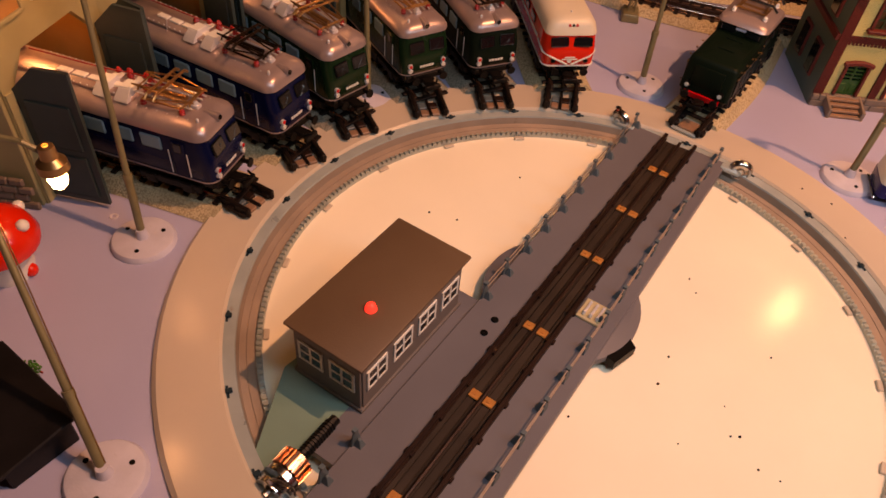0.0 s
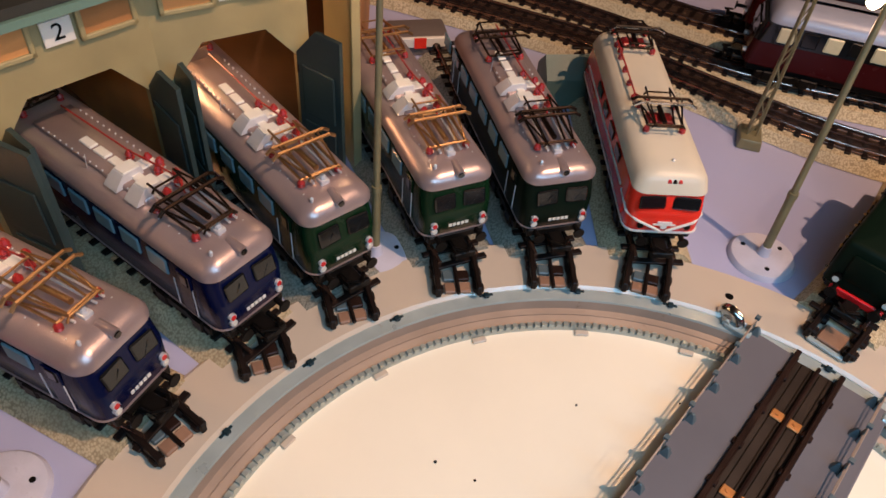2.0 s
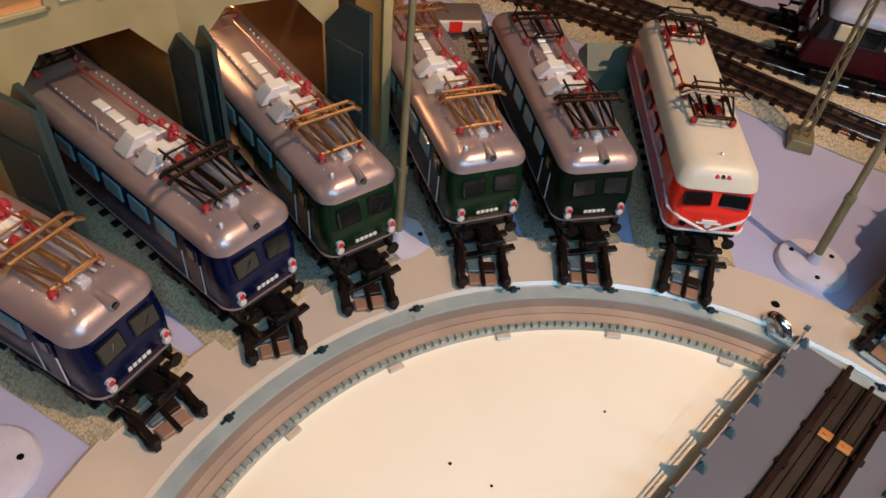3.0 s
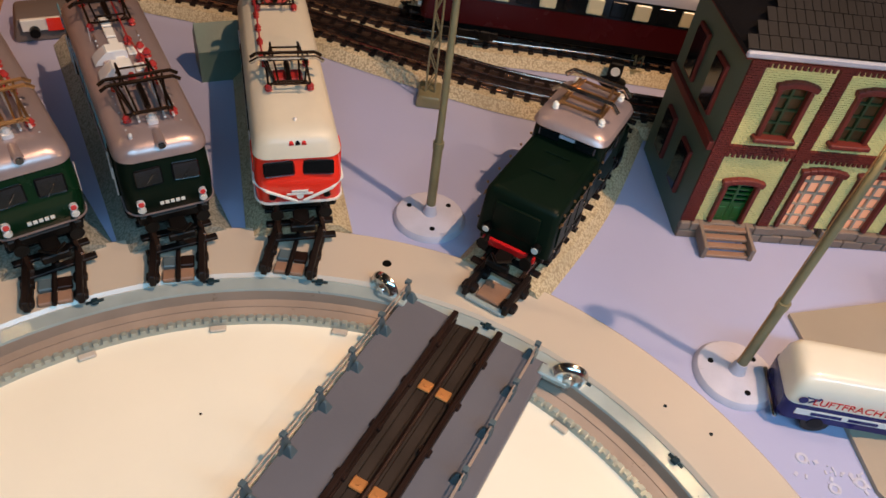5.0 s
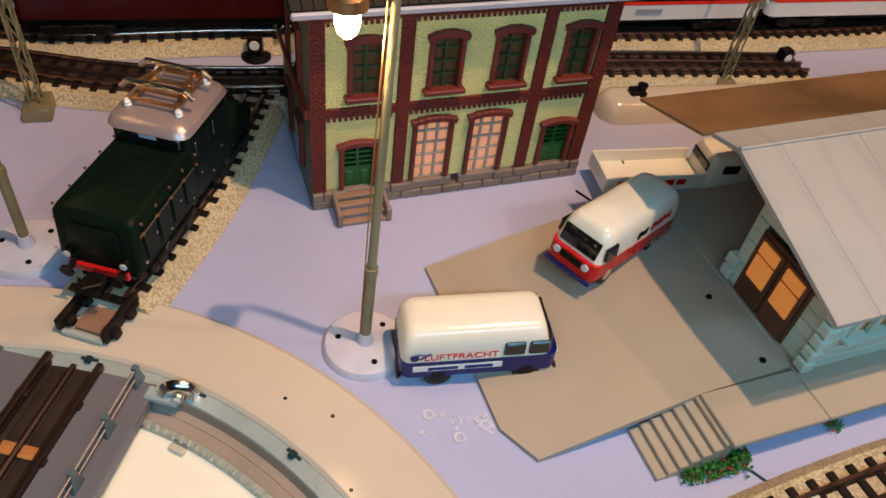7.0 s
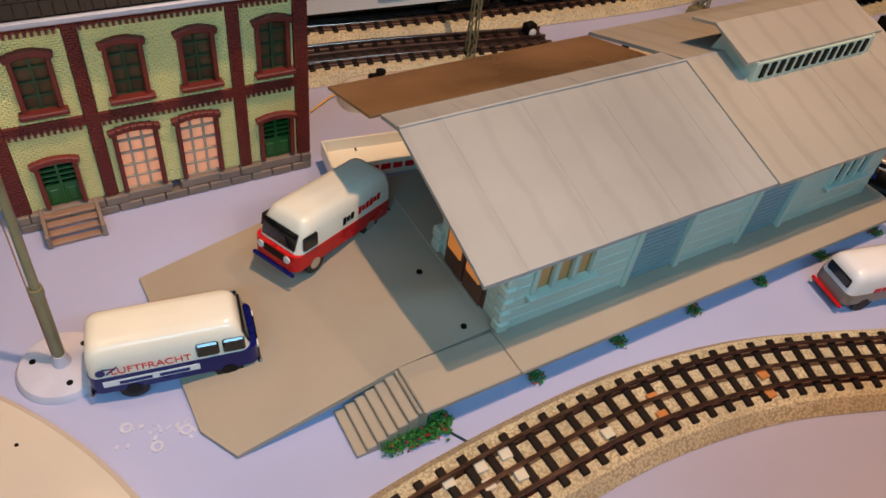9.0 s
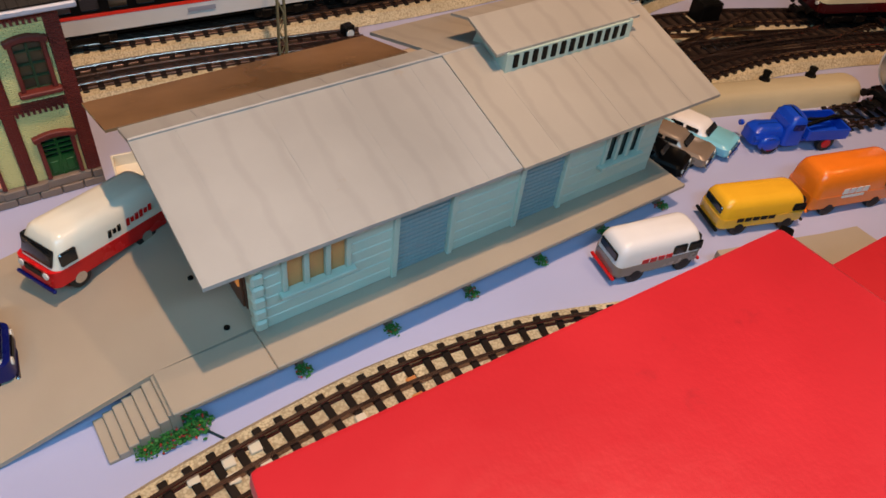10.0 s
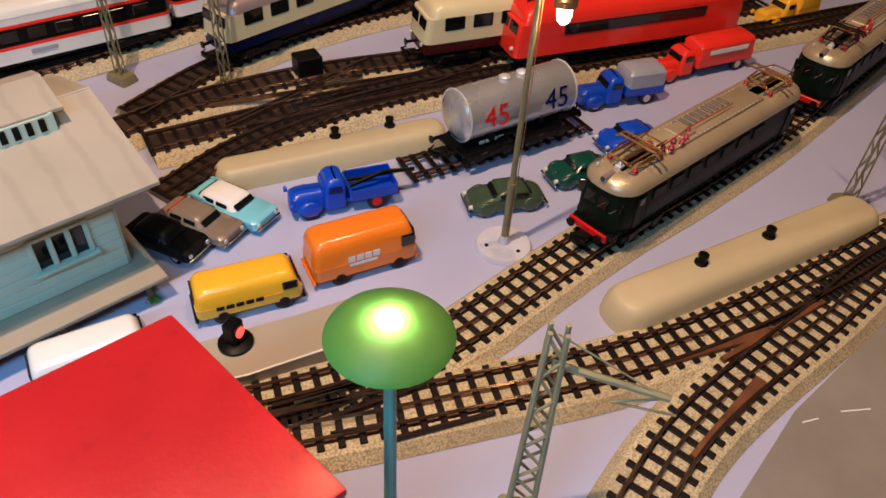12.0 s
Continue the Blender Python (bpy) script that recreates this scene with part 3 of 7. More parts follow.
def track(name, ctrl, label, bed=None, studs=True, base=True, z=0.0, sleepers=True, infill=False):
    tr = thing(name, Matrix.Identity(4), label, "railway track")
    fine = sweep_points(ctrl, 0.008)
    if base:
        bm = B()
        loft(bm, [[(p.x - math.sin(a) * o, p.y + math.cos(a) * o, z + h) for o, h in ((0.0190, 0.0004), (0.0150, 0.0055), (0.0120, 0.0062), (-0.0120, 0.0062), (-0.0150, 0.0055), (-0.0190, 0.0004))] for p, a in fine])
        part("ballast_bed", bm, bed or M_BED, tr, "embossed tan tinplate ballast")
    if infill:
        bm = B()
        loft(bm, [[(p.x - math.sin(a) * o, p.y + math.cos(a) * o, z + h) for o, h in ((0.0108, 0.0058), (0.0104, 0.0065), (-0.0104, 0.0065), (-0.0108, 0.0058))] for p, a in fine])
        part("track_plate", bm, M_TRACKPLATE, tr, "dark brown plate between the rails")
    for o in (-0.00825, 0.00825):
        bm = B()
        loft(bm, [[(p.x - math.sin(a) * (o + u), p.y + math.cos(a) * (o + u), z + h) for u, h in ((0.0013, 0.0062), (0.0006, 0.0070), (0.0009, 0.0090), (0.0006, 0.0095), (-0.0006, 0.0095), (-0.0009, 0.0090), (-0.0006, 0.0070), (-0.0013, 0.0062))] for p, a in fine])
        part("rail", bm, M_RAIL, tr)
    if "s" not in sleeper_mesh:
        bm = B()
        box(bm, (0, 0, 0), (0.0030, 0.0255, 0.0014), 0, 0.0003, 1)
        sleeper_mesh["s"] = shaped("sleeper", bm, M_SLEEP)
        bm = B()
        box(bm, (0, 0, 0), (0.0013, 0.0013, 0.0012), 0, 0.0003, 1)
        sleeper_mesh["d"] = shaped("stud", bm, M_STEEL)
    if sleepers:
        for p, a in sweep_points(ctrl, 0.0082):
            ob = new("sleeper", sleeper_mesh["s"])
            ob.parent, ob.matrix_basis = tr, pose(p.x, p.y, z + 0.0066, 0, 0, math.degrees(a))
    if studs:
        bm = B()
        loft(bm, [[(p.x - math.sin(a) * u, p.y + math.cos(a) * u, z + h) for u, h in ((0.0010, 0.0064), (0.0008, 0.0086), (-0.0008, 0.0086), (-0.0010, 0.0064))] for p, a in fine])
        part("centre_rail", bm, M_RAIL, tr)
    return tr


def polar(c, deg, r):
    return (c[0] + r * math.cos(radians(deg)), c[1] + r * math.sin(radians(deg)))


# fronts of the locomotives, their headings and the rail ends at the rim
LOCOS = [((-0.1545, 0.040), 170.5, (-0.139, 0.0335)), ((-0.1360, 0.0825), 159.5, (-0.126, 0.069)), ((-0.1155, 0.1155), 146.5, (-0.106, 0.1005)),
         ((-0.0805, 0.1480), 130.0, (-0.0725, 0.1285)), ((-0.0430, 0.1665), 122.0, (-0.037, 0.1455)), ((-0.0005, 0.1790), 107.5, (-0.001, 0.155))]
for k, (f, deg, e) in enumerate(LOCOS):
    far = polar(f, deg, 0.24 if k < 3 else 0.17)
    mid = polar(f, deg, 0.05)
    track("stall_track", [polar(f, deg, -0.004), mid, far], "short black track running from the turntable rim", base=False, z=0.0002)
    bm = B()
    q = sweep_points([polar(f, deg, 0.002), mid, far], 0.01)
    loft(bm, [[(p.x - math.sin(a) * o, p.y + math.cos(a) * o, h) for o, h in ((0.0205, 0.0004), (0.0150, 0.0055), (0.0120, 0.0060), (-0.0120, 0.0060), (-0.0150, 0.0055), (-0.0205, 0.0004))] for p, a in q])
    single("track_bed", bm, M_BEDG if 1 < k < 5 else M_BED, "embossed tinplate ballast bed under the stall track", "track bed")
    c = Vector((*e, 0))
    d = Vector((*polar(f, deg, 0.002), 0)) - c
    a = math.atan2(d.y, d.x)
    ends = thing("rail_ends", Matrix.Translation(c) @ Matrix.Rotation(a, 4, "Z"), "stepped black rail ends with brown plates on the rim", "rail ends", "rail ends on the rim")
    for w in (-1, 1):
        bm = B()
        y = w * 0.0083
        box(bm, (d.length / 2, y, 0.0070), (d.length, 0.0022, 0.0050), 0, 0.0004, 1)
        box(bm, (d.length / 2 + 0.001, y, 0.0050), (d.length - 0.002, 0.0034, 0.0030), 0, 0.0006, 1)
        for x in (0.0035, 0.0120):
            box(bm, (x, y, 0.0056), (0.0042, 0.0044, 0.0034), 0, 0.0008, 1)
        part("rail_end", bm, M_SLEEP, ends)
    for x in (0.005, 0.0115):
        for y, mm in ((-0.003, M_RUST), (0.003, M_POST)):
            bm = B()
            box(bm, (x, y, 0.0042), (0.0052, 0.0048, 0.0020), 0, 0.0004, 1)
            part("plate", bm, M_WOOD if x < 0.01 else mm, ends)
    bm = B()
    rod(bm, (0.001, 0, 0.0056), (d.length, 0, 0.0056), 0.0009, 6)
    part("centre_conductor", bm, M_SLEEP, ends)

G_F, G_D = (0.0785, 0.172), 61.5
track("approach_track", [polar(G_F, G_D, -0.003), polar(G_F, G_D, 0.06), polar(G_F, G_D + 4, 0.13)], "tan ballasted track leading to the turntable")
track("curved_main_track", [(-0.36, 0.372), (-0.217, 0.365), (-0.132, 0.358), (-0.048, 0.346), (0.024, 0.322), (0.085, 0.304), (0.155, 0.298), (0.24, 0.300), (0.32, 0.302), (0.44, 0.293)], "dark curving main line track on tan ballast", infill=True)
track("rear_main_track", [(-0.36, 0.425), (-0.10, 0.385), (0.03, 0.353), (0.13, 0.351), (0.24, 0.345), (0.36, 0.337), (0.52, 0.337), (0.66, 0.350), (0.9, 0.36)], "dark rear main line track on tan ballast", infill=True)
track("third_main_track", [(-0.36, 0.475), (-0.10, 0.432), (0.03, 0.400), (0.2, 0.395), (0.5, 0.385), (0.8, 0.40), (1.2, 0.40)], "dark far track on tan ballast", studs=False, infill=True)
track("goods_track", [(0.205, 0.028), (0.255, 0.041), (0.300, 0.049), (0.345, 0.0535), (0.395, 0.051), (0.440, 0.041), (0.490, 0.026), (0.535, 0.010), (0.575, 0.000), (0.615, -0.001), (0.66, 0.004), (0.72, 0.010), (0.80, 0.013), (0.90, 0.022), (1.05, 0.047), (1.25, 0.09)], "curved tan ballasted three rail track beside the goods shed")
track("branch_track", [(0.470, 0.018), (0.525, -0.002), (0.555, -0.014), (0.602, -0.032), (0.662, -0.054), (0.723, -0.068), (0.804, -0.077), (0.95, -0.085)], "diverging three rail track with bright blades")
track("corner_track", [(0.57, -0.125), (0.62, -0.106), (0.673, -0.094), (0.76, -0.091), (0.83, -0.089), (0.95, -0.105)], "dark rusty switch track on tan ballast")
track("yard_track", [(0.545, 0.165), (0.60, 0.183), (0.67, 0.188), (0.74, 0.178), (0.80, 0.163), (0.90, 0.137), (1.06, 0.10), (1.25, 0.06)], "yard track with crossing rails", infill=True)
track("crossing_track", [(0.555, 0.215), (0.64, 0.204), (0.73, 0.190), (0.80, 0.195), (0.90, 0.172), (1.05, 0.14)], "track crossing through the switch yard", studs=False, infill=True)
track("upper_yard_track", [(0.53, 0.238), (0.60, 0.245), (0.68, 0.236), (0.76, 0.213), (0.86, 0.19), (0.98, 0.155)], "dark upper yard track on tan ballast", studs=False, infill=True)
track("blue_loco_track", [(0.56, 0.252), (0.62, 0.278), (0.70, 0.295), (0.80, 0.292), (1.0, 0.27)], "yard track under the blue and cream locomotive", studs=False, infill=True)
track("tank_track", [(0.668, 0.116), (0.72, 0.108), (0.792, 0.099)], "short dark track under the tank wagon", base=False, z=-0.003, studs=False)


ends = thing("rail_ends", Matrix.Translation((0.0715, 0.1545, 0)) @ Matrix.Rotation(radians(G_D), 4, "Z"), "stepped black rail ends with brown plates on the rim", "rail ends", "rail ends on the rim")
for w in (-1, 1):
    bm = B()
    box(bm, (0.009, w * 0.0083, 0.0070), (0.020, 0.0022, 0.0050), 0, 0.0004, 1)
    for x in (0.0035, 0.0125):
        box(bm, (x, w * 0.0083, 0.0056), (0.0042, 0.0060, 0.0034), 0, 0.0008, 1)
    part("rail_end", bm, M_SLEEP, ends)
bm = B()
box(bm, (0.007, 0, 0.0042), (0.0100, 0.0100, 0.0020), 0, 0.0004, 1)
part("plate", bm, M_WOOD, ends)
bm = B()
box(bm, (-0.0005, 0, 0.0046), (0.0022, 0.0150, 0.0016), 0, 0.0004, 1)
part("sill", bm, M_LEDGE, ends, "pale sill at the bridge end")


# ---- locomotives ----
def plan_ring(x0, x1, w, r, z, nose=0.0, n=4):
    """A rounded rectangle at the height z, from x1 (back) to x0 (front)."""
    pts = []
    for cx, cy, a0 in ((x0 - r, w / 2 - r, 0), (x1 + r, w / 2 - r, 90), (x1 + r, -w / 2 + r, 180), (x0 - r, -w / 2 + r, 270)):
        for k in range(n + 1):
            a = radians(a0 + 90 * k / n)
            pts.append((cx + r * math.cos(a), cy + r * math.sin(a), z))
    return pts


def pantograph(parent, x, z, material, up=0.009, s=1.0, flip=1):
    """A folded pantograph: base frame, four arms and two contact strips on four insulators."""
    r = 0.00042
    bm = B()
    for y in (-0.0085, 0.0085):
        wire(bm, [(-0.010 * s, y * 0.9, 0.0030), (0.010 * s, y * 0.9, 0.0030)], r * 1.2)
    for xx in (-0.010 * s, 0.010 * s):
        wire(bm, [(xx, -0.008, 0.0030), (xx, 0.008, 0.0030)], r * 1.3)
    wire(bm, [(-0.006 * s, 0, 0.0034), (0.008 * s, 0, 0.0036)], 0.0011, 8)
    p = part("pantograph", bm, material, parent, "folded wire pantograph", pose(x, 0, z))
    for y in (-0.0085, 0.0085):
        for pts in ([(-0.010 * s, y, 0.0034), (0.015 * s * flip, y * 0.62, 0.0058), (-0.004 * s * flip, y * 0.95, up)], [(0.010 * s, y * 0.45, 0.0032), (-0.016 * s * flip, y * 0.62, 0.0074), (0.002 * s * flip, y * 0.75, up)]):
            bm = B()
            wire(bm, pts, r)
            part("arm", bm, material, p)
    for xx, zz, hw, rr in ((-0.004 * flip, up, 0.0132, 0.0007), (0.0005 * flip, up + 0.0003, 0.0132, 0.0007), (0.014 * s * flip, 0.0062, 0.007, r), (-0.013 * s * flip, 0.0068, 0.006, r)):
        bm = B()
        wire(bm, [(xx, -hw, zz - 0.0016), (xx, -hw * 0.82, zz), (xx, hw * 0.82, zz), (xx, hw, zz - 0.0016)], rr)
        part("contact_strip" if hw > 0.01 else "cross_bar", bm, material, p)
    for xx in (-0.010 * s, 0.010 * s):
        for y in (-0.0077, 0.0077):
            bm = B()
            lathe(bm, [(0.0008, 0), (0.0015, 0.0006), (0.0009, 0.0012), (0.0015, 0.0018), (0.0008, 0.0030)], (xx, y, 0), 8)
            part("insulator", bm, M_INSUL, p)
    return p


def bogies(parent, x0, x1, w=0.024):
    for c in (x0 - 0.026, x1 + 0.026):
        bm = B()
        for y in (-w / 2 - 0.001, w / 2 + 0.001):
            box(bm, (c, y, 0.0052), (0.034, 0.003, 0.0042), 0, 0.0006, 1)
            for k in (-1, 1):
                box(bm, (c + 0.010 * k, y * 1.06, 0.0050), (0.006, 0.003, 0.0056), 0, 0.0006, 1)
                wire(bm, [(c + 0.004 * k, y * 1.1, 0.0075), (c + 0.015 * k, y * 1.1, 0.0030)], 0.0007)
        box(bm, (c, 0, 0.0058), (0.030, w - 0.006, 0.004))
        part("bogie", bm, M_DARKMET, parent)
        for k in (-1, 1):
            bm = B()
            for y in (-0.0078, 0.0078):
                rod(bm, (c + 0.010 * k, y - 0.0013, 0.0052), (c + 0.010 * k, y + 0.0013, 0.0052), 0.0056, 18)
            rod(bm, (c + 0.010 * k, -0.008, 0.0052), (c + 0.010 * k, 0.008, 0.0052), 0.001, 8)
            part("wheelset", bm, M_DARKMET, parent)


def buffers(parent, x, sgn=1, w=0.0088, z=0.0098, material=None):
    for y in (-w, w):
        bm = B()
        rod(bm, (x - 0.002 * sgn, y, z), (x + 0.0042 * sgn, y, z), 0.0011, 10)
        rod(bm, (x + 0.0042 * sgn, y, z), (x + 0.0050 * sgn, y, z), 0.0024, 14)
        part("buffer", bm, material or M_DARKMET, parent)
    bm = B()
    box(bm, (x + 0.004 * sgn, 0, z - 0.003), (0.009, 0.006, 0.0022), 0, 0.0005, 1)
    box(bm, (x + 0.0085 * sgn, 0, z - 0.0032), (0.0022, 0.0092, 0.0030), 0, 0.0004, 1)
    wire(bm, [(x + 0.006 * sgn, -0.004, z - 0.001), (x + 0.011 * sgn, 0, z + 0.0006), (x + 0.006 * sgn, 0.004, z - 0.001)], 0.0006)
    part("coupler", bm, M_DARKMET, parent)


def box_loco(m, paint, label, wires, pale=M_PALEGLASS, L=0.150, lamps=True, roof=None, group="locomotives round the turntable", gold=False, R=0.0055):
    """A box-bodied electric locomotive with rounded ends; its front stands at x = 0."""
    lo = thing("electric_locomotive", m, label, "locomotive", group)
    W = 0.0305
    bm = B()
    loft(bm, [plan_ring(0.0 - d, -L + d, W - 2 * i, R, z, n=6) for z, d, i in ((0.0105, 0.0012, 0.0008), (0.0120, 0.0002, 0.0001), (0.0225, 0.0, 0.0), (0.0235, 0.0003, 0.0), (0.0300, 0.0020, 0.0003), (0.0335, 0.0026, 0.0007))])
    part("body", bm, paint, lo)
    bm = B()
    loft(bm, [plan_ring(-0.0016 - d, -L + 0.0016 + d, W + 0.0006 - 2 * i, max(R, 0.0062) - i * 0.4, z, n=6) for z, d, i in ((0.0334, 0.0, 0.0), (0.0352, 0.0002, 0.0001), (0.0372, 0.0012, 0.0013), (0.0388, 0.0032, 0.0034), (0.0399, 0.0062, 0.0066), (0.0404, 0.0105, 0.0105))])
    part("roof", bm, roof or M_SILVER, lo, "silver painted rounded roof" if not roof else "pale gold rounded roof")
    bm = B()
    box(bm, (-L / 2, 0, 0.0088), (L - 0.004, W - 0.005, 0.0044), 0, 0.0008, 1)
    box(bm, (-0.003, 0, 0.0088), (0.006, W - 0.006, 0.004), 0, 0.0006, 1)
    part("underframe", bm, M_DARKMET, lo)
    bm = B()
    loft(bm, [plan_ring(0.0004, -L - 0.0004, W + 0.0007, R + 0.0003, z, n=6) for z in (0.01180, 0.01215)])
    part("trim_line", bm, M_SILVER if lamps else paint, lo)
    bogies(lo, 0, -L)
    buffers(lo, 0)
    buffers(lo, -L, -1)
    for y in (-0.0062, 0.0062) if not gold else (-0.0112, -0.0040, 0.0040, 0.0112):
        tilt = Matrix.Rotation(radians(-16), 4, "Y")
        bm = B()
        if gold:
            box(bm, (-0.0006 - 0.0036 * (abs(y) > 0.006), y, 0.0272), (0.0012, 0.0062, 0.0068), math.copysign(radians(38 if abs(y) > 0.006 else 6), -y), 0.0006, 1, 1, Matrix.Rotation(radians(-12), 4, "Y"))
        else:
            box(bm, (-0.0006, y, 0.0275), (0.0010, 0.0092, 0.0066), radians(4 if y < 0 else -4), 0.0006, 1, 1, tilt)
        w = part("front_window", bm, M_GLASS, lo, "dark windscreen")
        bm = B()
        wire(bm, [(0.0006, y - 0.002, 0.0245), (-0.0002, y + 0.0015, 0.0285)], 0.00016, 5)
        part("wiper", bm, M_STEEL, w)
    if lamps:
        for y in (-0.0105, 0.0105):
            for z, mm in ((0.0175, M_LENS_R), (0.0147, M_LENS_W)):
                bm = B()
                rod(bm, (-0.0012, y, z), (0.0009, y * 1.005, z), 0.0014, 12)
                h = part("lamp_housing", bm, M_SILVERB, lo)
                bm = B()
                rod(bm, (0.0008, y, z), (0.0012, y, z), 0.0010, 12)
                part("lens", bm, mm, h)
    bm = B()
    rod(bm, (-0.009, 0, 0.0392), (-0.0018, 0, 0.0386), 0.0017, 12)
    h = part("top_lamp", bm, M_SILVER, lo)
    bm = B()
    rod(bm, (-0.0018, 0, 0.0386), (-0.0012, 0, 0.0385), 0.0012, 12)
    part("lens", bm, M_GLASS, h)
    if not gold:
        bm = B()
        for k in range(5):
            box(bm, (0.0004, -0.0036 + 0.0018 * k, 0.0160), (0.0004, 0.0013, 0.0012))
        part("number_plate", bm, M_WHITE, lo, "row of small pale bars")
    for side in (-1, 1):
        y = side * (W / 2 + 0.0001)
        for x in (-0.030, -0.045, -0.060, -0.075, -0.090, -0.105, -0.120):
            bm = B()
            box(bm, (x, y, 0.0275), (0.0108, 0.0009, 0.0070), 0, 0.0006, 1)
            part("side_window", bm, pale, lo, "pale blue side pane")
        for x in (-0.016, -L + 0.016):
            bm = B()
            box(bm, (x, y, 0.0215), (0.0072, 0.0007, 0.0190), 0, 0.0005, 1)
            d = part("cab_door", bm, paint, lo)
            bm = B()
            box(bm, (x, y * 1.02, 0.0278), (0.0042, 0.0006, 0.0050), 0, 0.0005, 1)
            part("door_pane", bm, M_GLASS, d)
            for k in (-1, 1):
                bm = B()
                rod(bm, (x + 0.0048 * k, y * 1.05, 0.0140), (x + 0.0048 * k, y * 1.05, 0.0262), 0.00025, 6)
                part("handrail", bm, M_SILVERB if lamps else M_DKWIRE, d)
        bm = B()
        for k in range(int((L - 0.086) / 0.0036)):
            ball(bm, (-0.0435 - k * 0.0036, side * 0.0078, 0.0420), 0.00042, 6, 4)
        for k in range(6):
            ball(bm, (-0.012 - k * 0.0053, side * (W / 2 - 0.0062), 0.0397), 0.0004, 6, 4)
        tagged(part("roof_rivets", bm, M_SILVERB, lo), kind="stuff")
    bm = B()
    box(bm, (-L / 2, 0, 0.0409), (L - 0.082, 0.0165, 0.0022), 0, 0.0006, 1, 0.97)
    part("roof_deck", bm, roof or M_SILVER, lo)
    if gold:
        for k in range(9):
            bm = B()
            box(bm, (-L / 2 - 0.020 + 0.005 * k, -0.0036, 0.0424), (0.0026, 0.0074, 0.0012), 0, 0.0003, 1)
            part("louvre", bm, M_GREYWALL, lo)
        bm = B()
        box(bm, (-0.062, 0, 0.0424), (0.012, 0.012, 0.0020), 0, 0.0005, 1)
        part("roof_hatch", bm, roof, lo)
    else:
        for xa, xb in ((-0.0545, -0.0500), (-0.0680, -0.0605), (-0.0765, -0.0695), (-0.0850, -0.0780)):
            bm = B()
            box(bm, ((xa + xb) / 2, -0.0020, 0.0424), (xb - xa, 0.0036, 0.0010), 0, 0.0003, 1)
            part("walkway", bm, M_WHITE, lo)
        # two ducts that slope down from the middle of the roof to its edge
        for x in (-0.0455, -0.0570):
            bm = B()
            loft(bm, [[(x + c, -0.0110, 0.0404), (x + c, 0.0012, 0.0404), (x + c * 0.82, 0.0008, 0.0447), (x + c * 0.82, -0.0066, 0.0447), (x + c * 0.94, -0.0100, 0.0418)] for c in (-0.0036, 0.0036)])
            v = part("roof_duct", bm, M_SILVERB, lo, "bright silver sloping roof duct")
            bm = B()
            box(bm, (x, -0.0029, 0.0449), (0.0056, 0.0066, 0.0006), 0, 0.0002, 1)
            part("duct_lid", bm, M_WHITE, v)
        for x, y, w in ((-0.0455, 0.0045, 0.0058), (-0.0575, 0.0048, 0.0066)):
            bm = B()
            box(bm, (x, y, 0.0423), (0.0052, w, 0.0009), 0, 0.0003, 1)
            part("insulator_plate", bm, M_WHITE, lo)
        for y in (-0.0042, 0.0042, 0.0072):
            bm = B()
            rod(bm, (-0.0125, y, 0.0418), (-0.0420, y, 0.0432), 0.00045, 6)
            part("air_pipe", bm, M_SILVERB, lo)
        bm = B()
        rod(bm, (-0.0730, -0.0092, 0.0400), (-0.0715, -0.0092, 0.0462), 0.0002, 5)
        part("aerial", bm, M_SILVERB, lo)
    for x, y in ((-0.040, 0.0052), (-0.044, 0.0075), (-0.050, 0.0045), (-0.053, 0.0075), (-0.058, 0.0062), (-0.038, -0.001), (-0.064, 0.003)):
        bm = B()
        lathe(bm, [(0.0009, 0), (0.0017, 0.0008), (0.0009, 0.0015), (0.0017, 0.0023), (0.0008, 0.0038)], (x, y, 0.0412), 8)
        part("insulator", bm, M_INSUL, lo)
    bm = B()
    wire(bm, [(-0.032, 0.002, 0.0447), (-0.040, 0.0052, 0.0452), (-0.050, 0.0045, 0.0452), (-0.064, 0.003, 0.0450), (-0.105, 0.003, 0.0446)], 0.00035)
    part("roof_cable", bm, M_INSUL, lo)
    bm = B()
    box(bm, (-0.0135, 0, 0.0410), (0.0042, 0.0036, 0.0020), 0, 0.0006, 2)
    ball(bm, (-0.0135, 0, 0.0422), 0.0014, 8, 5)
    part("horn", bm, M_SILVERB, lo)
    bm = B()
    lathe(bm, [(0.0006, 0), (0.0007, 0.0016), (0.0003, 0.0021)], (-0.0075, -0.0085, 0.0393), 8)
    part("whistle", bm, M_SILVERB, lo)
    pantograph(lo, -0.0255, 0.0402, wires, 0.0088, 1.0)
    pantograph(lo, -L + 0.0255, 0.0402, wires, 0.0088, 1.0, -1)
    return lo


def heading(k, tall=1.0, z=0.0092):
    f, deg, e = LOCOS[k]
    return Matrix.Translation((f[0], f[1], z)) @ Matrix.Rotation(radians(deg + 180), 4, "Z") @ Matrix.Diagonal((1, 1, tall, 1))


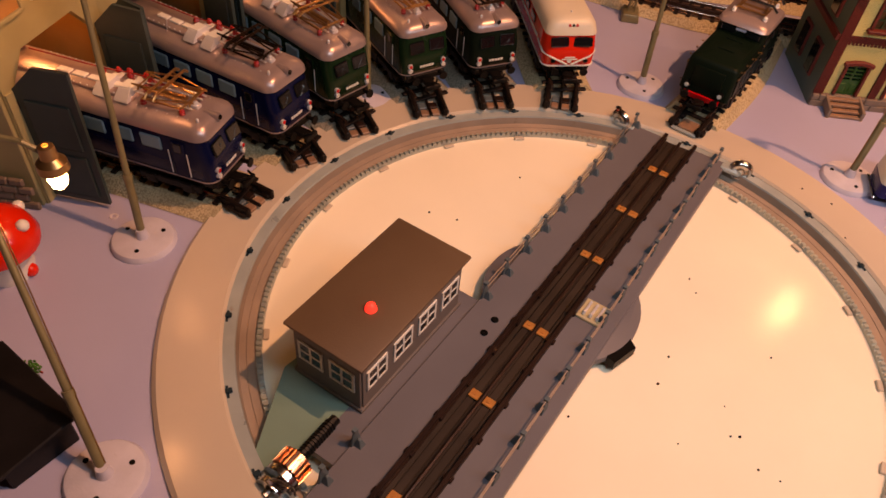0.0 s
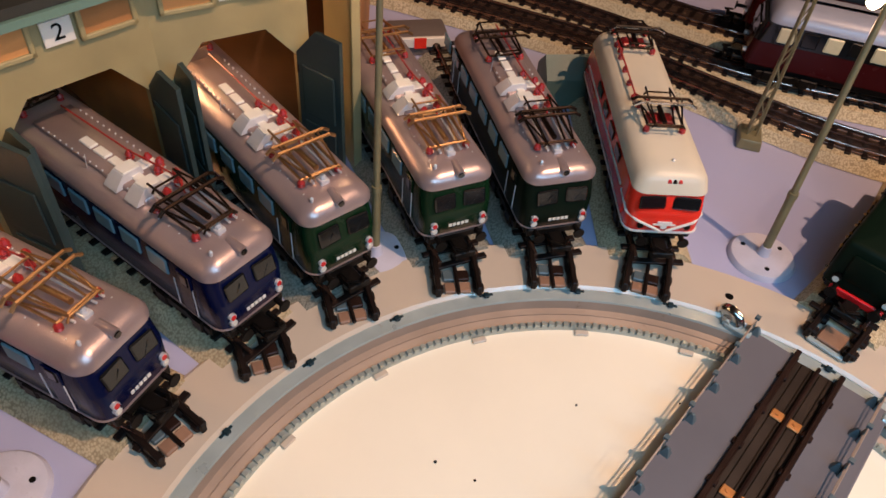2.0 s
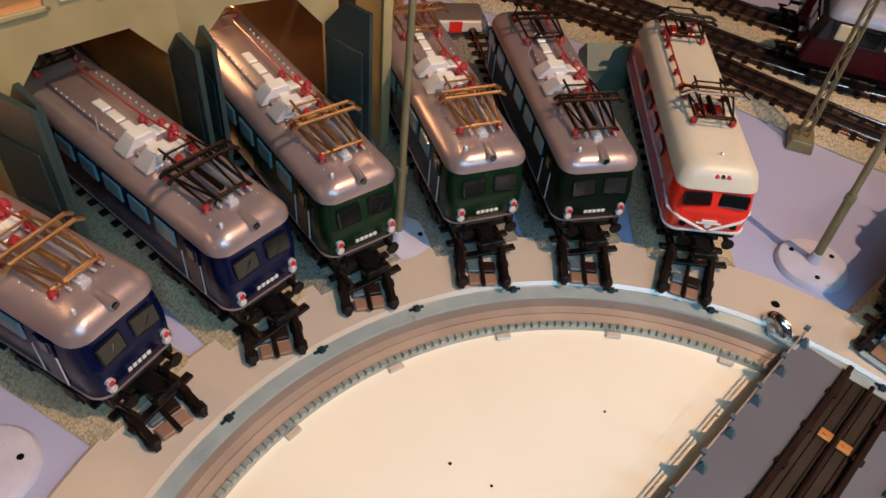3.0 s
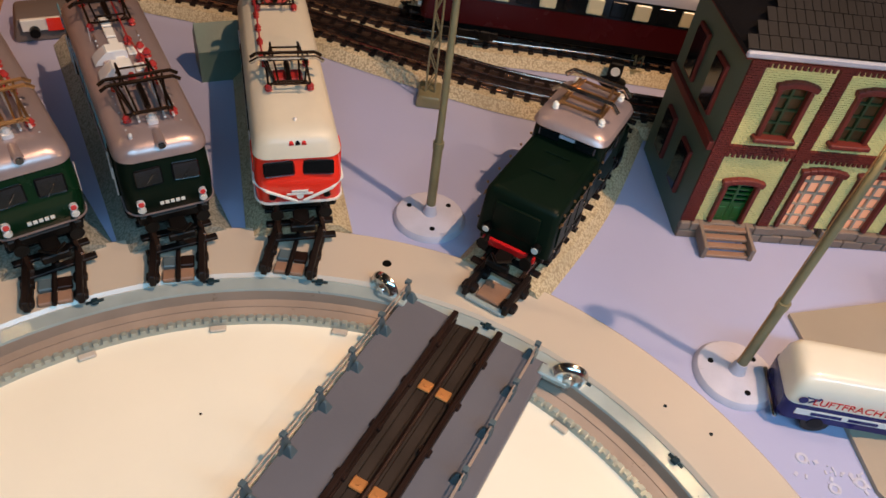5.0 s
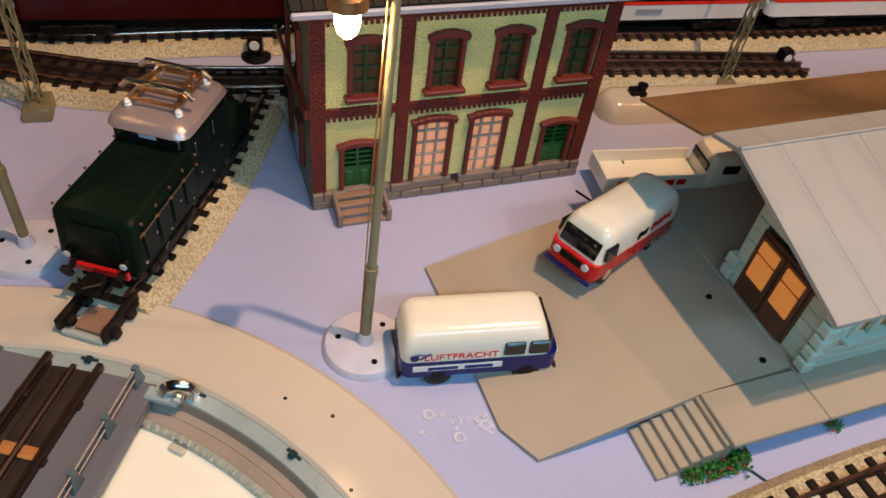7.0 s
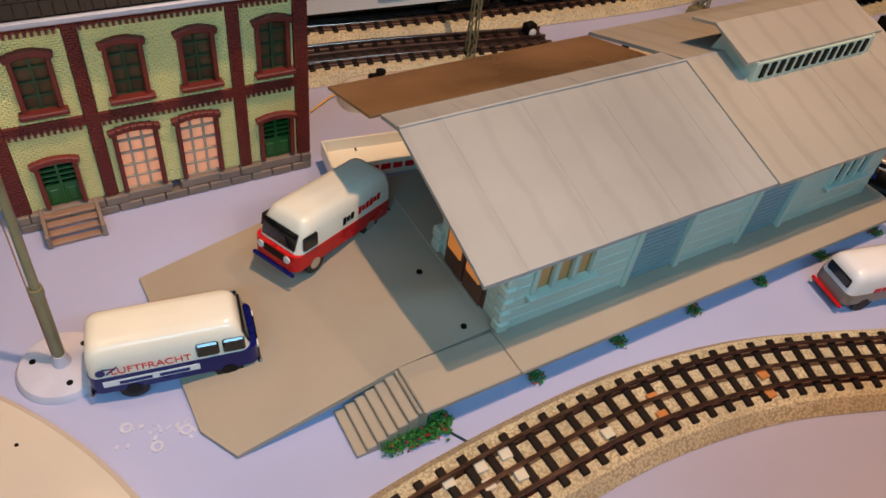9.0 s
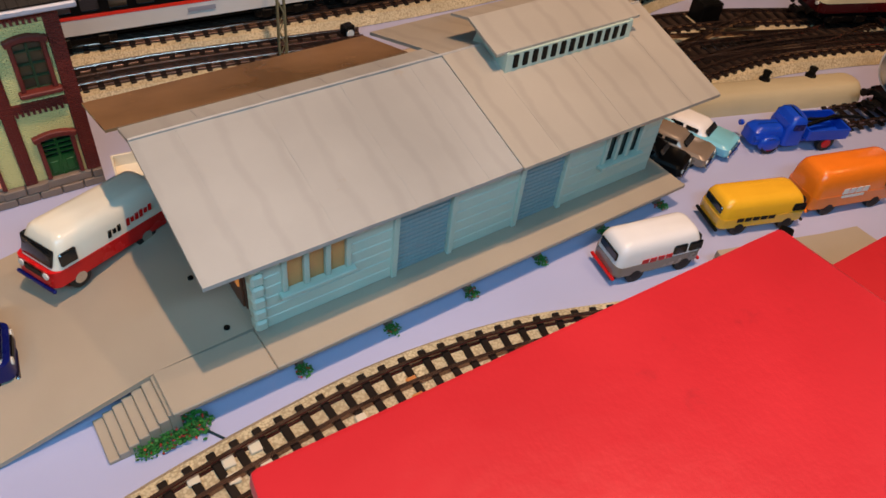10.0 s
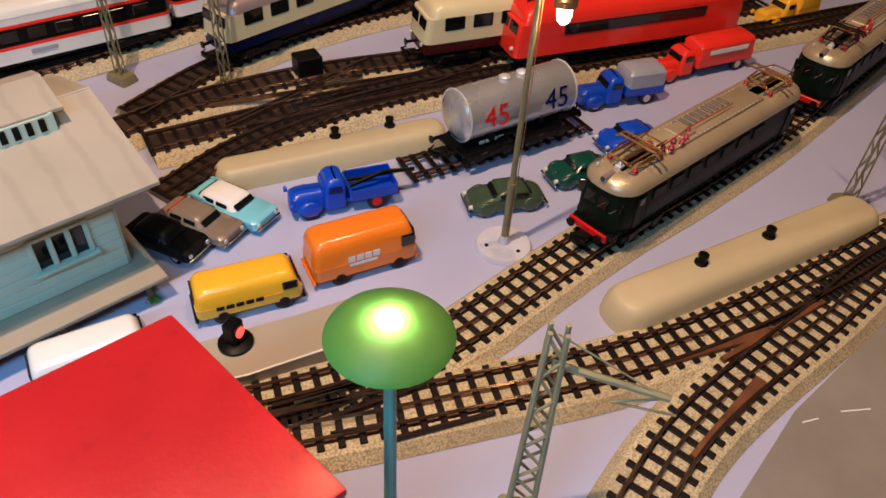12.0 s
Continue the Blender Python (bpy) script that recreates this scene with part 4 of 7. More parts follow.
box_loco(heading(0, 1.07), M_NAVY, "navy blue electric locomotive with silver roof and bronze pantograph", M_BRASS)
box_loco(heading(1, 1.08), M_NAVY, "navy blue electric locomotive with dark pantograph, half in its stall", M_DKWIRE)
box_loco(heading(2, 1.08), M_GREEN, "bottle green electric locomotive with bronze pantograph, half in its stall", M_BRASS)
box_loco(heading(3, 1.04), M_GREEN, "bottle green electric locomotive with brass pantograph on outdoor track", M_BRASS, L=0.118)
box_loco(heading(4, 1.0), M_DKGREEN, "dark green electric locomotive with black pantograph on outdoor track", M_DKWIRE, L=0.116, lamps=True)


def red_loco(m, L=0.122):
    lo = thing("electric_locomotive", m, "bright red electric locomotive with cream roof and silver stripes", "locomotive", "locomotives round the turntable")
    W = 0.0315
    bm = B()
    loft(bm, [plan_ring(0.0 - d, -L + d, W - 2 * i, 0.0050, z) for z, d, i in ((0.0105, 0.0012, 0.0008), (0.0120, 0.0002, 0.0), (0.0205, 0.0, 0.0), (0.0225, 0.0010, 0.0), (0.0300, 0.0032, 0.0006))])
    part("body", bm, M_RED, lo)
    bm = B()
    loft(bm, [plan_ring(-0.0022 - d, -L + 0.0022 + d, W - 2 * i, 0.0052, z) for z, d, i in ((0.0300, 0.0, 0.0), (0.0350, 0.0016, 0.0012), (0.0372, 0.0030, 0.0028), (0.0388, 0.0060, 0.0062), (0.0393, 0.0090, 0.0095))])
    part("roof", bm, M_CREAM, lo, "cream painted roof")
    bm = B()
    box(bm, (-L / 2, 0, 0.0088), (L - 0.004, W - 0.004, 0.0044), 0, 0.0008, 1)
    part("underframe", bm, M_BLACK, lo)
    bm = B()
    loft(bm, [plan_ring(0.0004, -L - 0.0004, W + 0.0008, 0.0053, z) for z in (0.0112, 0.0120)])
    part("trim_line", bm, M_WHITE, lo)
    for side in (-1, 1):
        bm = B()
        box(bm, (-L / 2 - 0.004, side * (W / 2 + 0.0002), 0.0205), (L - 0.03, 0.0006, 0.0012))
        wire(bm, [(-0.016, side * (W / 2 + 0.0003), 0.0205), (-0.004, side * (W / 2 + 0.0002), 0.0190), (0.0004, side * (W / 2 - 0.004), 0.0178), (0.0008, side * 0.0055, 0.0150), (0.0009, side * 0.0012, 0.0128)], 0.0006, 6)
        part("silver_stripe", bm, M_WHITE, lo)
        bm = B()
        box(bm, (-0.0016, side * 0.0070, 0.0262), (0.0010, 0.0112, 0.0056), radians(-5 * side), 0.0006, 1, 1, Matrix.Rotation(radians(-20), 4, "Y"))
        part("front_window", bm, M_GLASS, lo, "dark windscreen")
        for x in (-0.034, -0.050, -0.066, -0.082):
            bm = B()
            box(bm, (x, side * (W / 2 + 0.0001), 0.0255), (0.010, 0.0008, 0.0050), 0, 0.0006, 1)
            part("side_window", bm, M_GLASS, lo)
        bm = B()
        box(bm, (-0.012, side * (W / 2 + 0.0001), 0.0215), (0.0068, 0.0007, 0.0170), 0, 0.0005, 1)
        part("cab_door", bm, M_RED, lo)
        bm = B()
        rod(bm, (-0.001, side * 0.0098, 0.0152), (0.0010, side * 0.0098, 0.0152), 0.0013, 12)
        part("lamp_housing", bm, M_BLACK, lo)
    bm = B()
    box(bm, (0.0005, 0, 0.0172), (0.0006, 0.0060, 0.0007))
    box(bm, (0.0005, 0, 0.0160), (0.0006, 0.0095, 0.0006))
    rod(bm, (0.0002, 0, 0.0150), (0.0008, 0, 0.0150), 0.0013, 12)
    part("emblem", bm, M_WHITE, lo, "plain pale emblem shapes")
    for y in (-0.0022, 0, 0.0022):
        bm = B()
        rod(bm, (-0.0065, y, 0.0358), (-0.0036, y, 0.0350), 0.0009, 10)
        part("top_lamp", bm, M_LENS_R if y else M_GLASS, lo)
    bogies(lo, 0, -L)
    buffers(lo, 0)
    buffers(lo, -L, -1)
    for x, f in ((-0.040, 1), (-L + 0.020, -1)):
        pg = pantograph(lo, x, 0.0393, M_DKWIRE, 0.0086, 0.85, f)
        bm = B()
        wire(bm, [(0.001, -0.0135, 0.0076), (0.001, -0.0105, 0.0094), (0.001, 0.0105, 0.0094), (0.001, 0.0135, 0.0076)], 0.0008)
        part("contact_strip", bm, M_STEEL, pg, "bright steel contact strip")
        bm = B()
        box(bm, (x, 0, 0.0404), (0.007, 0.011, 0.0016), 0, 0.0005, 1)
        part("pantograph_base", bm, M_INSUL, lo)
    for k in range(5):
        bm = B()
        lathe(bm, [(0.0007, 0), (0.0014, 0.0007), (0.0008, 0.0013), (0.0014, 0.0019), (0.0006, 0.0032)], (-0.055 - 0.011 * k, -0.0085, 0.0388), 8)
        part("insulator", bm, M_INSUL, lo)
    bm = B()
    wire(bm, [(-0.050, -0.003, 0.0420), (-0.055, -0.0085, 0.0422), (-0.099, -0.0085, 0.0422), (-0.103, -0.003, 0.0420)], 0.0004)
    part("roof_cable", bm, M_INSUL, lo)
    bm = B()
    lathe(bm, [(0.0006, 0), (0.0007, 0.0012), (0.0002, 0.0016)], (-0.0125, 0, 0.0389), 8)
    part("whistle", bm, M_SILVERB, lo)
    return lo


red_loco(heading(5, 1.0))


def hood_loco(m):
    """A dark green locomotive with a long hood before a cab that carries the pantograph."""
    lo = thing("hood_locomotive", m, "dark green hooded electric locomotive with silver cab roof", "locomotive")
    bm = B()
    loft(bm, [plan_ring(0.001 - d, -0.046, 0.0300 - 2 * i, 0.0022, z) for z, d, i in ((0.0085, 0.001, 0.001), (0.0100, 0, 0), (0.0285, 0.0016, 0.0006), (0.0300, 0.0024, 0.0014), (0.0308, 0.0040, 0.0030))])
    part("hood", bm, M_DKGREEN, lo)
    bm = B()
    loft(bm, [plan_ring(-0.0400 - d, -0.072 + d, 0.0295 - 2 * i, 0.0026, z) for z, d, i in ((0.0085, 0, 0), (0.0330, 0, 0), (0.0375, 0.0008, 0.0004))])
    part("cab", bm, M_DKGREEN, lo)
    bm = B()
    loft(bm, [plan_ring(-0.0375 - d, -0.0745 + d, 0.0312 - 2 * i, 0.0052, z) for z, d, i in ((0.0370, 0, 0), (0.0392, 0.0010, 0.0008), (0.0408, 0.0032, 0.0036), (0.0416, 0.0075, 0.0090))])
    part("cab_roof", bm, M_SILVER, lo, "silver cab roof with a curved brim")
    bm = B()
    loft(bm, [plan_ring(-0.0720, -0.094 + d, 0.0270 - 2 * i, 0.0022, z) for z, d, i in ((0.0085, 0, 0), (0.0175, 0.0016, 0.0006), (0.0190, 0.0035, 0.0024))])
    part("rear_hood", bm, M_DKGREEN, lo)
    bm = B()
    box(bm, (-0.0392, 0, 0.0348), (0.0006, 0.0062, 0.0014))
    part("number_bar", bm, M_BASEL, lo)
    bm = B()
    box(bm, (-0.0465, 0, 0.0078), (0.093, 0.026, 0.0040), 0, 0.0006, 1)
    part("underframe", bm, M_DARKMET, lo)
    bm = B()
    box(bm, (0.0022, 0, 0.0086), (0.0016, 0.0215, 0.0034), 0, 0.0004, 1)
    part("buffer_beam", bm, M_REDV, lo, "red buffer beam")
    bm = B()
    box(bm, (0.0008, 0.0, 0.0205), (0.0014, 0.0180, 0.0125), 0, 0.0008, 2)
    part("front_panel", bm, M_DKGREEN, lo)
    for y in (-0.0100, 0.0100):
        bm = B()
        rod(bm, (0.0, y, 0.0140), (0.0030, y, 0.0140), 0.0018, 14)
        h = part("lamp_housing", bm, M_BLACK, lo)
        bm = B()
        rod(bm, (0.0028, y, 0.0140), (0.0033, y, 0.0140), 0.0013, 14)
        part("lens", bm, M_LENS_W, h)
        bm = B()
        box(bm, (-0.0396, y * 0.75, 0.0335), (0.0010, 0.0085, 0.0040), 0, 0.0005, 1)
        part("cab_window", bm, M_GLASS, lo)
    for side in (-1, 1):
        bm = B()
        wire(bm, [(-0.002, side * 0.0152, 0.0245), (-0.040, side * 0.0152, 0.0245)], 0.0003)
        for k in range(5):
            ball(bm, (-0.004 - 0.0095 * k, side * 0.0153, 0.0245), 0.0007, 6, 4)
            ball(bm, (-0.004 - 0.0095 * k, side * 0.0153, 0.0290), 0.0006, 6, 4)
        part("handrail", bm, M_BRASS, lo)
        bm = B()
        for k in range(4):
            box(bm, (-0.008 - 0.0095 * k, side * 0.0151, 0.0190), (0.0080, 0.0006, 0.0130), 0, 0.0004, 1)
        part("side_panel", bm, M_DKGREEN, lo)
        for x in (-0.049, -0.063):
            bm = B()
            box(bm, (x, side * 0.0149, 0.0295), (0.0105, 0.0007, 0.0068), 0, 0.0005, 1)
            part("side_window", bm, M_GLASS, lo)
    for k in range(2):
        bm = B()
        box(bm, (-0.018 - 0.014 * k, 0, 0.0311), (0.0009, 0.0105, 0.0006), 0, 0.0002, 1)
        part("grip", bm, M_DKGREEN, lo)
    bm = B()
    for x in (-0.0500, -0.0640):
        wire(bm, [(x, -0.0135, 0.0462), (x, -0.0105, 0.0490), (x, 0.0105, 0.0490), (x, 0.0135, 0.0462)], 0.0010, 8)
    pg = part("pantograph", bm, M_STEEL, lo, "bright steel folded pantograph")
    bm = B()
    for y in (-0.0085, 0.0085):
        wire(bm, [(-0.050, y, 0.0485), (-0.066, y * 0.7, 0.0455), (-0.048, y * 0.9, 0.0440)], 0.0006)
        wire(bm, [(-0.046, y, 0.0440), (-0.068, y, 0.0440)], 0.0006)
    for x in (-0.047, -0.053, -0.060, -0.067):
        wire(bm, [(x, -0.0085, 0.0442), (x, 0.0085, 0.0442)], 0.0007)
    part("frame", bm, M_BRASS, pg, "brass pantograph frame")
    for x in (-0.046, -0.068):
        for y in (-0.0095, 0.0095):
            bm = B()
            lathe(bm, [(0.0010, 0.0), (0.0015, 0.0008), (0.0009, 0.0014), (0.0014, 0.0020), (0.0008, 0.0030)], (x, y, 0.0410), 10)
            part("insulator", bm, M_WHITE, pg)
    for side in (-1, 1):
        bm = B()
        for k in range(9):
            ball(bm, (-0.002 - 0.0085 * k, side * 0.0156, 0.0135 + 0.006 * (k % 2)), 0.0006, 6, 4)
        tagged(part("side_knobs", bm, M_STEEL, lo), kind="stuff")
    bogies(lo, 0.004, -0.098)
    buffers(lo, 0.002, 1)
    buffers(lo, -0.094, -1)
    return lo


hood_loco(Matrix.Translation((G_F[0] + 0.0005, G_F[1] + 0.001, 0.0092)) @ Matrix.Rotation(radians(G_D + 180 + 2.5), 4, "Z"))

# ---- roundhouse ----
RH = [Vector((-0.243, 0.016, 0)), Vector((-0.236, 0.087, 0)), Vector((-0.205, 0.146, 0)), Vector((-0.163, 0.191, 0))]
rh = thing("roundhouse", Matrix.Identity(4), "cream yellow three stall roundhouse with slate green open doors", "engine shed")
DH, WH = 0.075, 0.108
for k in range(3):
    a, b = RH[k], RH[k + 1]
    d = (b - a)
    ln, ang = d.length, math.atan2(d.y, d.x)
    bay = part("wall", B(), M_WALLY, rh, "cream yellow wall with a pointed gateway")
    bm = B()
    p = 0.0055
    t = 0.0022
    for s in (-1, 1):
        pts = [(0, 0), (p, 0), (p, DH * 0.80), (0.018, DH), (ln / 2, DH), (ln / 2, WH), (0, WH)]
        if s < 0:
            pts = [(ln - x, z) for x, z in pts][::-1]
        f = [bm.verts.new((x, -t, z)) for x, z in pts]
        g = [bm.verts.new((x, t, z)) for x, z in pts]
        n = len(pts)
        bm.faces.new(f)
        bm.faces.new(g[::-1])
        for i in range(n):
            bm.faces.new((f[i], g[i], g[(i + 1) % n], f[(i + 1) % n]))
    bay.data = shaped("wall", bm, M_WALLY)
    bay.matrix_basis = Matrix.Translation(a) @ Matrix.Rotation(ang, 4, "Z")
    for x in (0.015, ln - 0.015):
        w = part("window", B(), M_WALLY, rh, "cream framed amber window")
        bm = B()
        for c, s in (((0, 0, 0.0055), (0.021, 0.0026, 0.0018)), ((0, 0, -0.0055), (0.021, 0.0026, 0.0018)), ((-0.0096, 0, 0), (0.0018, 0.0026, 0.0128)), ((0.0096, 0, 0), (0.0018, 0.0026, 0.0128))):
            box(bm, c, s, 0, 0.0003, 1)
        w.data = shaped("window", bm, M_WALLY)
        w.matrix_basis = bay.matrix_basis @ pose(x, -t - 0.0012, 0.096)
        bm = B()
        box(bm, (0, 0.0002, 0), (0.0176, 0.0008, 0.0094))
        part("pane", bm, M_AMBER if (x < 0.02) == (k > 0) else M_INNER, w)
    s = part("number_sign", B(), M_WHITE, rh, "white stall number sign")
    bm = B()
    box(bm, (0, 0, 0), (0.0105, 0.0010, 0.0092), 0, 0.0002, 1)
    s.data = shaped("number_sign", bm, M_WHITE)
    s.matrix_basis = bay.matrix_basis @ pose(ln / 2 + 0.001, -t - 0.0012, 0.0955)
    if k:
        lettering("numeral", str(k + 1), 0.0085, M_BLACK, s, pose(0, -0.0008, 0, 90))
    for x0, sgn in ((p, -1), (ln - p, 1)):
        leaf = part("door", B(), M_DOORG, rh, "open slate green door leaf")
        bm = B()
        w = (ln - 2 * p) / 2 - 0.001
        pts = [(0, 0.0), (w, 0.0), (w, DH * 0.97), (w * 0.45, DH * 0.97), (0, DH * 0.80)]
        f = [bm.verts.new((x, -0.0009, z)) for x, z in pts]
        g = [bm.verts.new((x, 0.0009, z)) for x, z in pts]
        bm.faces.new(f)
        bm.faces.new(g[::-1])
        for i in range(5):
            bm.faces.new((f[i], g[i], g[(i + 1) % 5], f[(i + 1) % 5]))
        leaf.data = shaped("door", bm, M_DOORG)
        leaf.matrix_basis = bay.matrix_basis @ pose(x0, -0.003, 0.003, 0, 0, -86 if sgn < 0 else -66 if k == 2 else -94)
        for y in (-0.0013, 0.0013):
            for zz, hh in ((0.0155, 0.024), (0.0435, 0.024)):
                bm = B()
                box(bm, (w * 0.5, y, zz), (w * 0.74, 0.0007, hh), 0, 0.0005, 1)
                part("door_panel", bm, M_DOORG, leaf)
        for zz in (0.012, 0.052):
            bm = B()
            rod(bm, (0.0004, 0, zz - 0.002), (0.0004, 0, zz + 0.002), 0.0011, 8)
            box(bm, (0.0022, 0.0012, zz), (0.004, 0.0008, 0.0016))
            part("hinge", bm, M_RUST, leaf)
    for x in (p * 0.5, ln - p * 0.5):
        bm = B()
        box(bm, (x, -t - 0.0006, DH * 0.42), (p * 0.9, 0.0012, DH * 0.82), 0, 0.0003, 1)
        part("pier", bm, M_WALLY, rh, "", bay.matrix_basis)
bm = B()
box(bm, ((RH[0].x - 0.028), 0.0145, WH / 2), (0.058, 0.004, WH), radians(3), 0.0004, 1)
part("end_wall", bm, M_WALLY, rh)
for r in range(4):
    for c in range(7):
        bm = B()
        w = random.uniform(0.0062, 0.0080)
        box(bm, (-0.2455 - 0.0078 * c - (0.0035 if r % 2 else 0), 0.0112 - 0.0004 * c, 0.0022 + 0.0046 * r), (w, 0.0022, 0.0041), radians(3), 0.0006, 1)
        part("stone", bm, M_STONE, rh)
bm = B()
box(bm, (-0.1535, 0.2055, 0.05), (0.004, 0.034, 0.1), radians(44), 0.0003, 1)
prism_back = [(-0.300, 0.02), (-0.40, 0.04), (-0.37, 0.20), (-0.30, 0.31), (-0.215, 0.40), (-0.150, 0.215)]
part("side_wall", bm, M_WALLY, rh)
bm = B()
for q, w in zip(prism_back[1:], prism_back[2:]):
    c = (Vector((*q, 0.05)) + Vector((*w, 0.05))) / 2
    d = Vector((*w, 0)) - Vector((*q, 0))
    box(bm, c, (d.length, 0.003, 0.10), math.atan2(d.y, d.x))
part("back_wall", bm, M_INNER, rh, "warm brown inner wall")
bm = B()
out = [(v.x + 0.008, v.y - 0.008) for v in RH] + [(-0.15, 0.215), (-0.215, 0.40), (-0.31, 0.33), (-0.41, 0.20), (-0.41, 0.0), (-0.24, -0.002)]
prism(bm, out, WH, WH + 0.0035)
part("roof", bm, M_ROOFG, rh, "dark grey green roof sheet")
bm = B()
prism(bm, [(v.x - 0.004, v.y + 0.004) for v in RH] + [(-0.158, 0.212), (-0.213, 0.392), (-0.30, 0.305), (-0.366, 0.196), (-0.395, 0.045), (-0.296, 0.026)], 0.0001, 0.0003)
part("stall_floor", bm, M_STALL, rh, "dark oily brown stall floor")
bm = B()
prism(bm, [(x + (0.0015 if i < 4 else 0), y) for i, (x, y) in enumerate(out)], WH - 0.0032, WH - 0.0002)
part("roof_edge", bm, M_GREENBASE, rh, "pale green eaves board")
for k in (0, 1):
    d = (RH[k + 1] - RH[k]).normalized()
    n = Vector((-d.y, d.x, 0))
    bm = B()
    c = RH[k + 1] + n * 0.07
    box(bm, (c.x, c.y, 0.05), (0.14, 0.003, 0.095), math.atan2(n.y, n.x))
    part("partition", bm, M_INNER, rh)

for x, y in ((-0.300, 0.085), (-0.265, 0.185)):
    ld = bpy.data.lights.new("shed_bulb", "POINT")
    ld.energy, ld.color, ld.shadow_soft_size = 0.22, (1.0, 0.52, 0.20), 0.006
    new("shed_bulb", ld).matrix_world = pose(x, y, 0.095)

# ---- street lamps ----


def street_lamp(x, y, bx, by, bz, reach=0.0115, side=None, glow_power=0.012, label="olive street lamp with glowing bulb on a lilac round base"):
    """A thin leaning pole on a round foot, bent over at the top; the bulb hangs at (bx, by, bz)."""
    lp = thing("street_lamp", pose(x, y, 0), label, "street lamp", "street lamps")
    bm = B()
    lathe(bm, [(0.0150, 0.0), (0.0150, 0.0008), (0.0138, 0.0026), (0.0125, 0.0030), (0.0030, 0.0034)], n=32)
    part("base", bm, M_BASEL, lp, "lumpy lilac white foot")
    for a in (40, 160, 280):
        bm = B()
        rod(bm, (0.0095 * math.cos(radians(a)), 0.0095 * math.sin(radians(a)), 0.0029), (0.0095 * math.cos(radians(a)), 0.0095 * math.sin(radians(a)), 0.0034), 0.0011, 8)
        part("screw_hole", bm, M_BLACK, lp)
    bm = B()
    lathe(bm, [(0.0032, 0.003), (0.0026, 0.006), (0.0022, 0.008)], n=14)
    part("socket", bm, M_BASEL, lp)
    b = Vector((bx - x, by - y, bz))
    out = Vector((b.x, b.y, 0))
    out = Vector(side) if side else out.normalized() if out.length > 0.002 else Vector((-1, 0, 0))
    top = Vector((b.x, b.y, bz + 0.004)) - out * reach
    rr = reach / 2
    foot = Vector((0, 0, 0.005))
    mid = foot.lerp(top, 0.27)
    bm = B()
    rod(bm, foot, mid, 0.0019, 12)
    rod(bm, mid, top, 0.0015, 12, 0.0012)
    rod(bm, foot.lerp(top, 0.262), foot.lerp(top, 0.285), 0.0022, 12)
    part("pole", bm, M_MAST, lp)
    bm = B()
    arc = [top] + [top + out * (rr - rr * math.cos(radians(a))) + Vector((0, 0, 0.0085 * math.sin(radians(a)) + 0.002)) for a in (30, 60, 90, 120, 150)] + [Vector((b.x, b.y, bz + 0.0090))]
    wire(bm, arc, 0.0010, 8)
    part("arm", bm, M_MAST, lp)
    bm = B()
    wire(bm, [foot + out * 0.002, foot.lerp(top, 0.6) + out * 0.0024, top + out * 0.0020, arc[3]], 0.00025, 5)
    part("feed_wire", bm, M_BRASS, lp)
    bm = B()
    lathe(bm, [(0.0012, 0.0130), (0.0024, 0.0125), (0.0028, 0.0085), (0.0046, 0.0066), (0.0049, 0.0038), (0.0044, 0.0038), (0.0041, 0.0056), (0.0022, 0.0064)], tuple(b), 20, False)
    h = part("head", bm, M_BRASS, lp, "brass lamp head")
    bm = B()
    lathe(bm, [(0.0022, 0.0050), (0.0030, 0.0020), (0.0031, -0.0002), (0.0025, -0.0026), (0.0012, -0.0040), (0.0002, -0.0043)], tuple(b), 18)
    part("bulb", bm, G_BULB, h, "warm glowing bulb")
    ld = bpy.data.lights.new("bulb_light", "POINT")
    ld.energy, ld.color, ld.shadow_soft_size = glow_power, (1.0, 0.6, 0.28), 0.003
    new("bulb_light", ld).matrix_world = pose(bx, by, bz - 0.010)
    return lp


street_lamp(-0.186, 0.003, -0.198, 0.033, 0.110)
street_lamp(0.048, 0.202, 0.046, 0.222, 0.115)
street_lamp(0.163, 0.139, 0.155, 0.138, 0.125, glow_power=0.085)
street_lamp(-0.113, 0.141, -0.122, 0.169, 0.110)
street_lamp(0.674, 0.037, 0.679, 0.0255, 0.130)
street_lamp(-0.146, -0.110, -0.163, -0.059, 0.095, 0.028, (1, 0.1, 0))


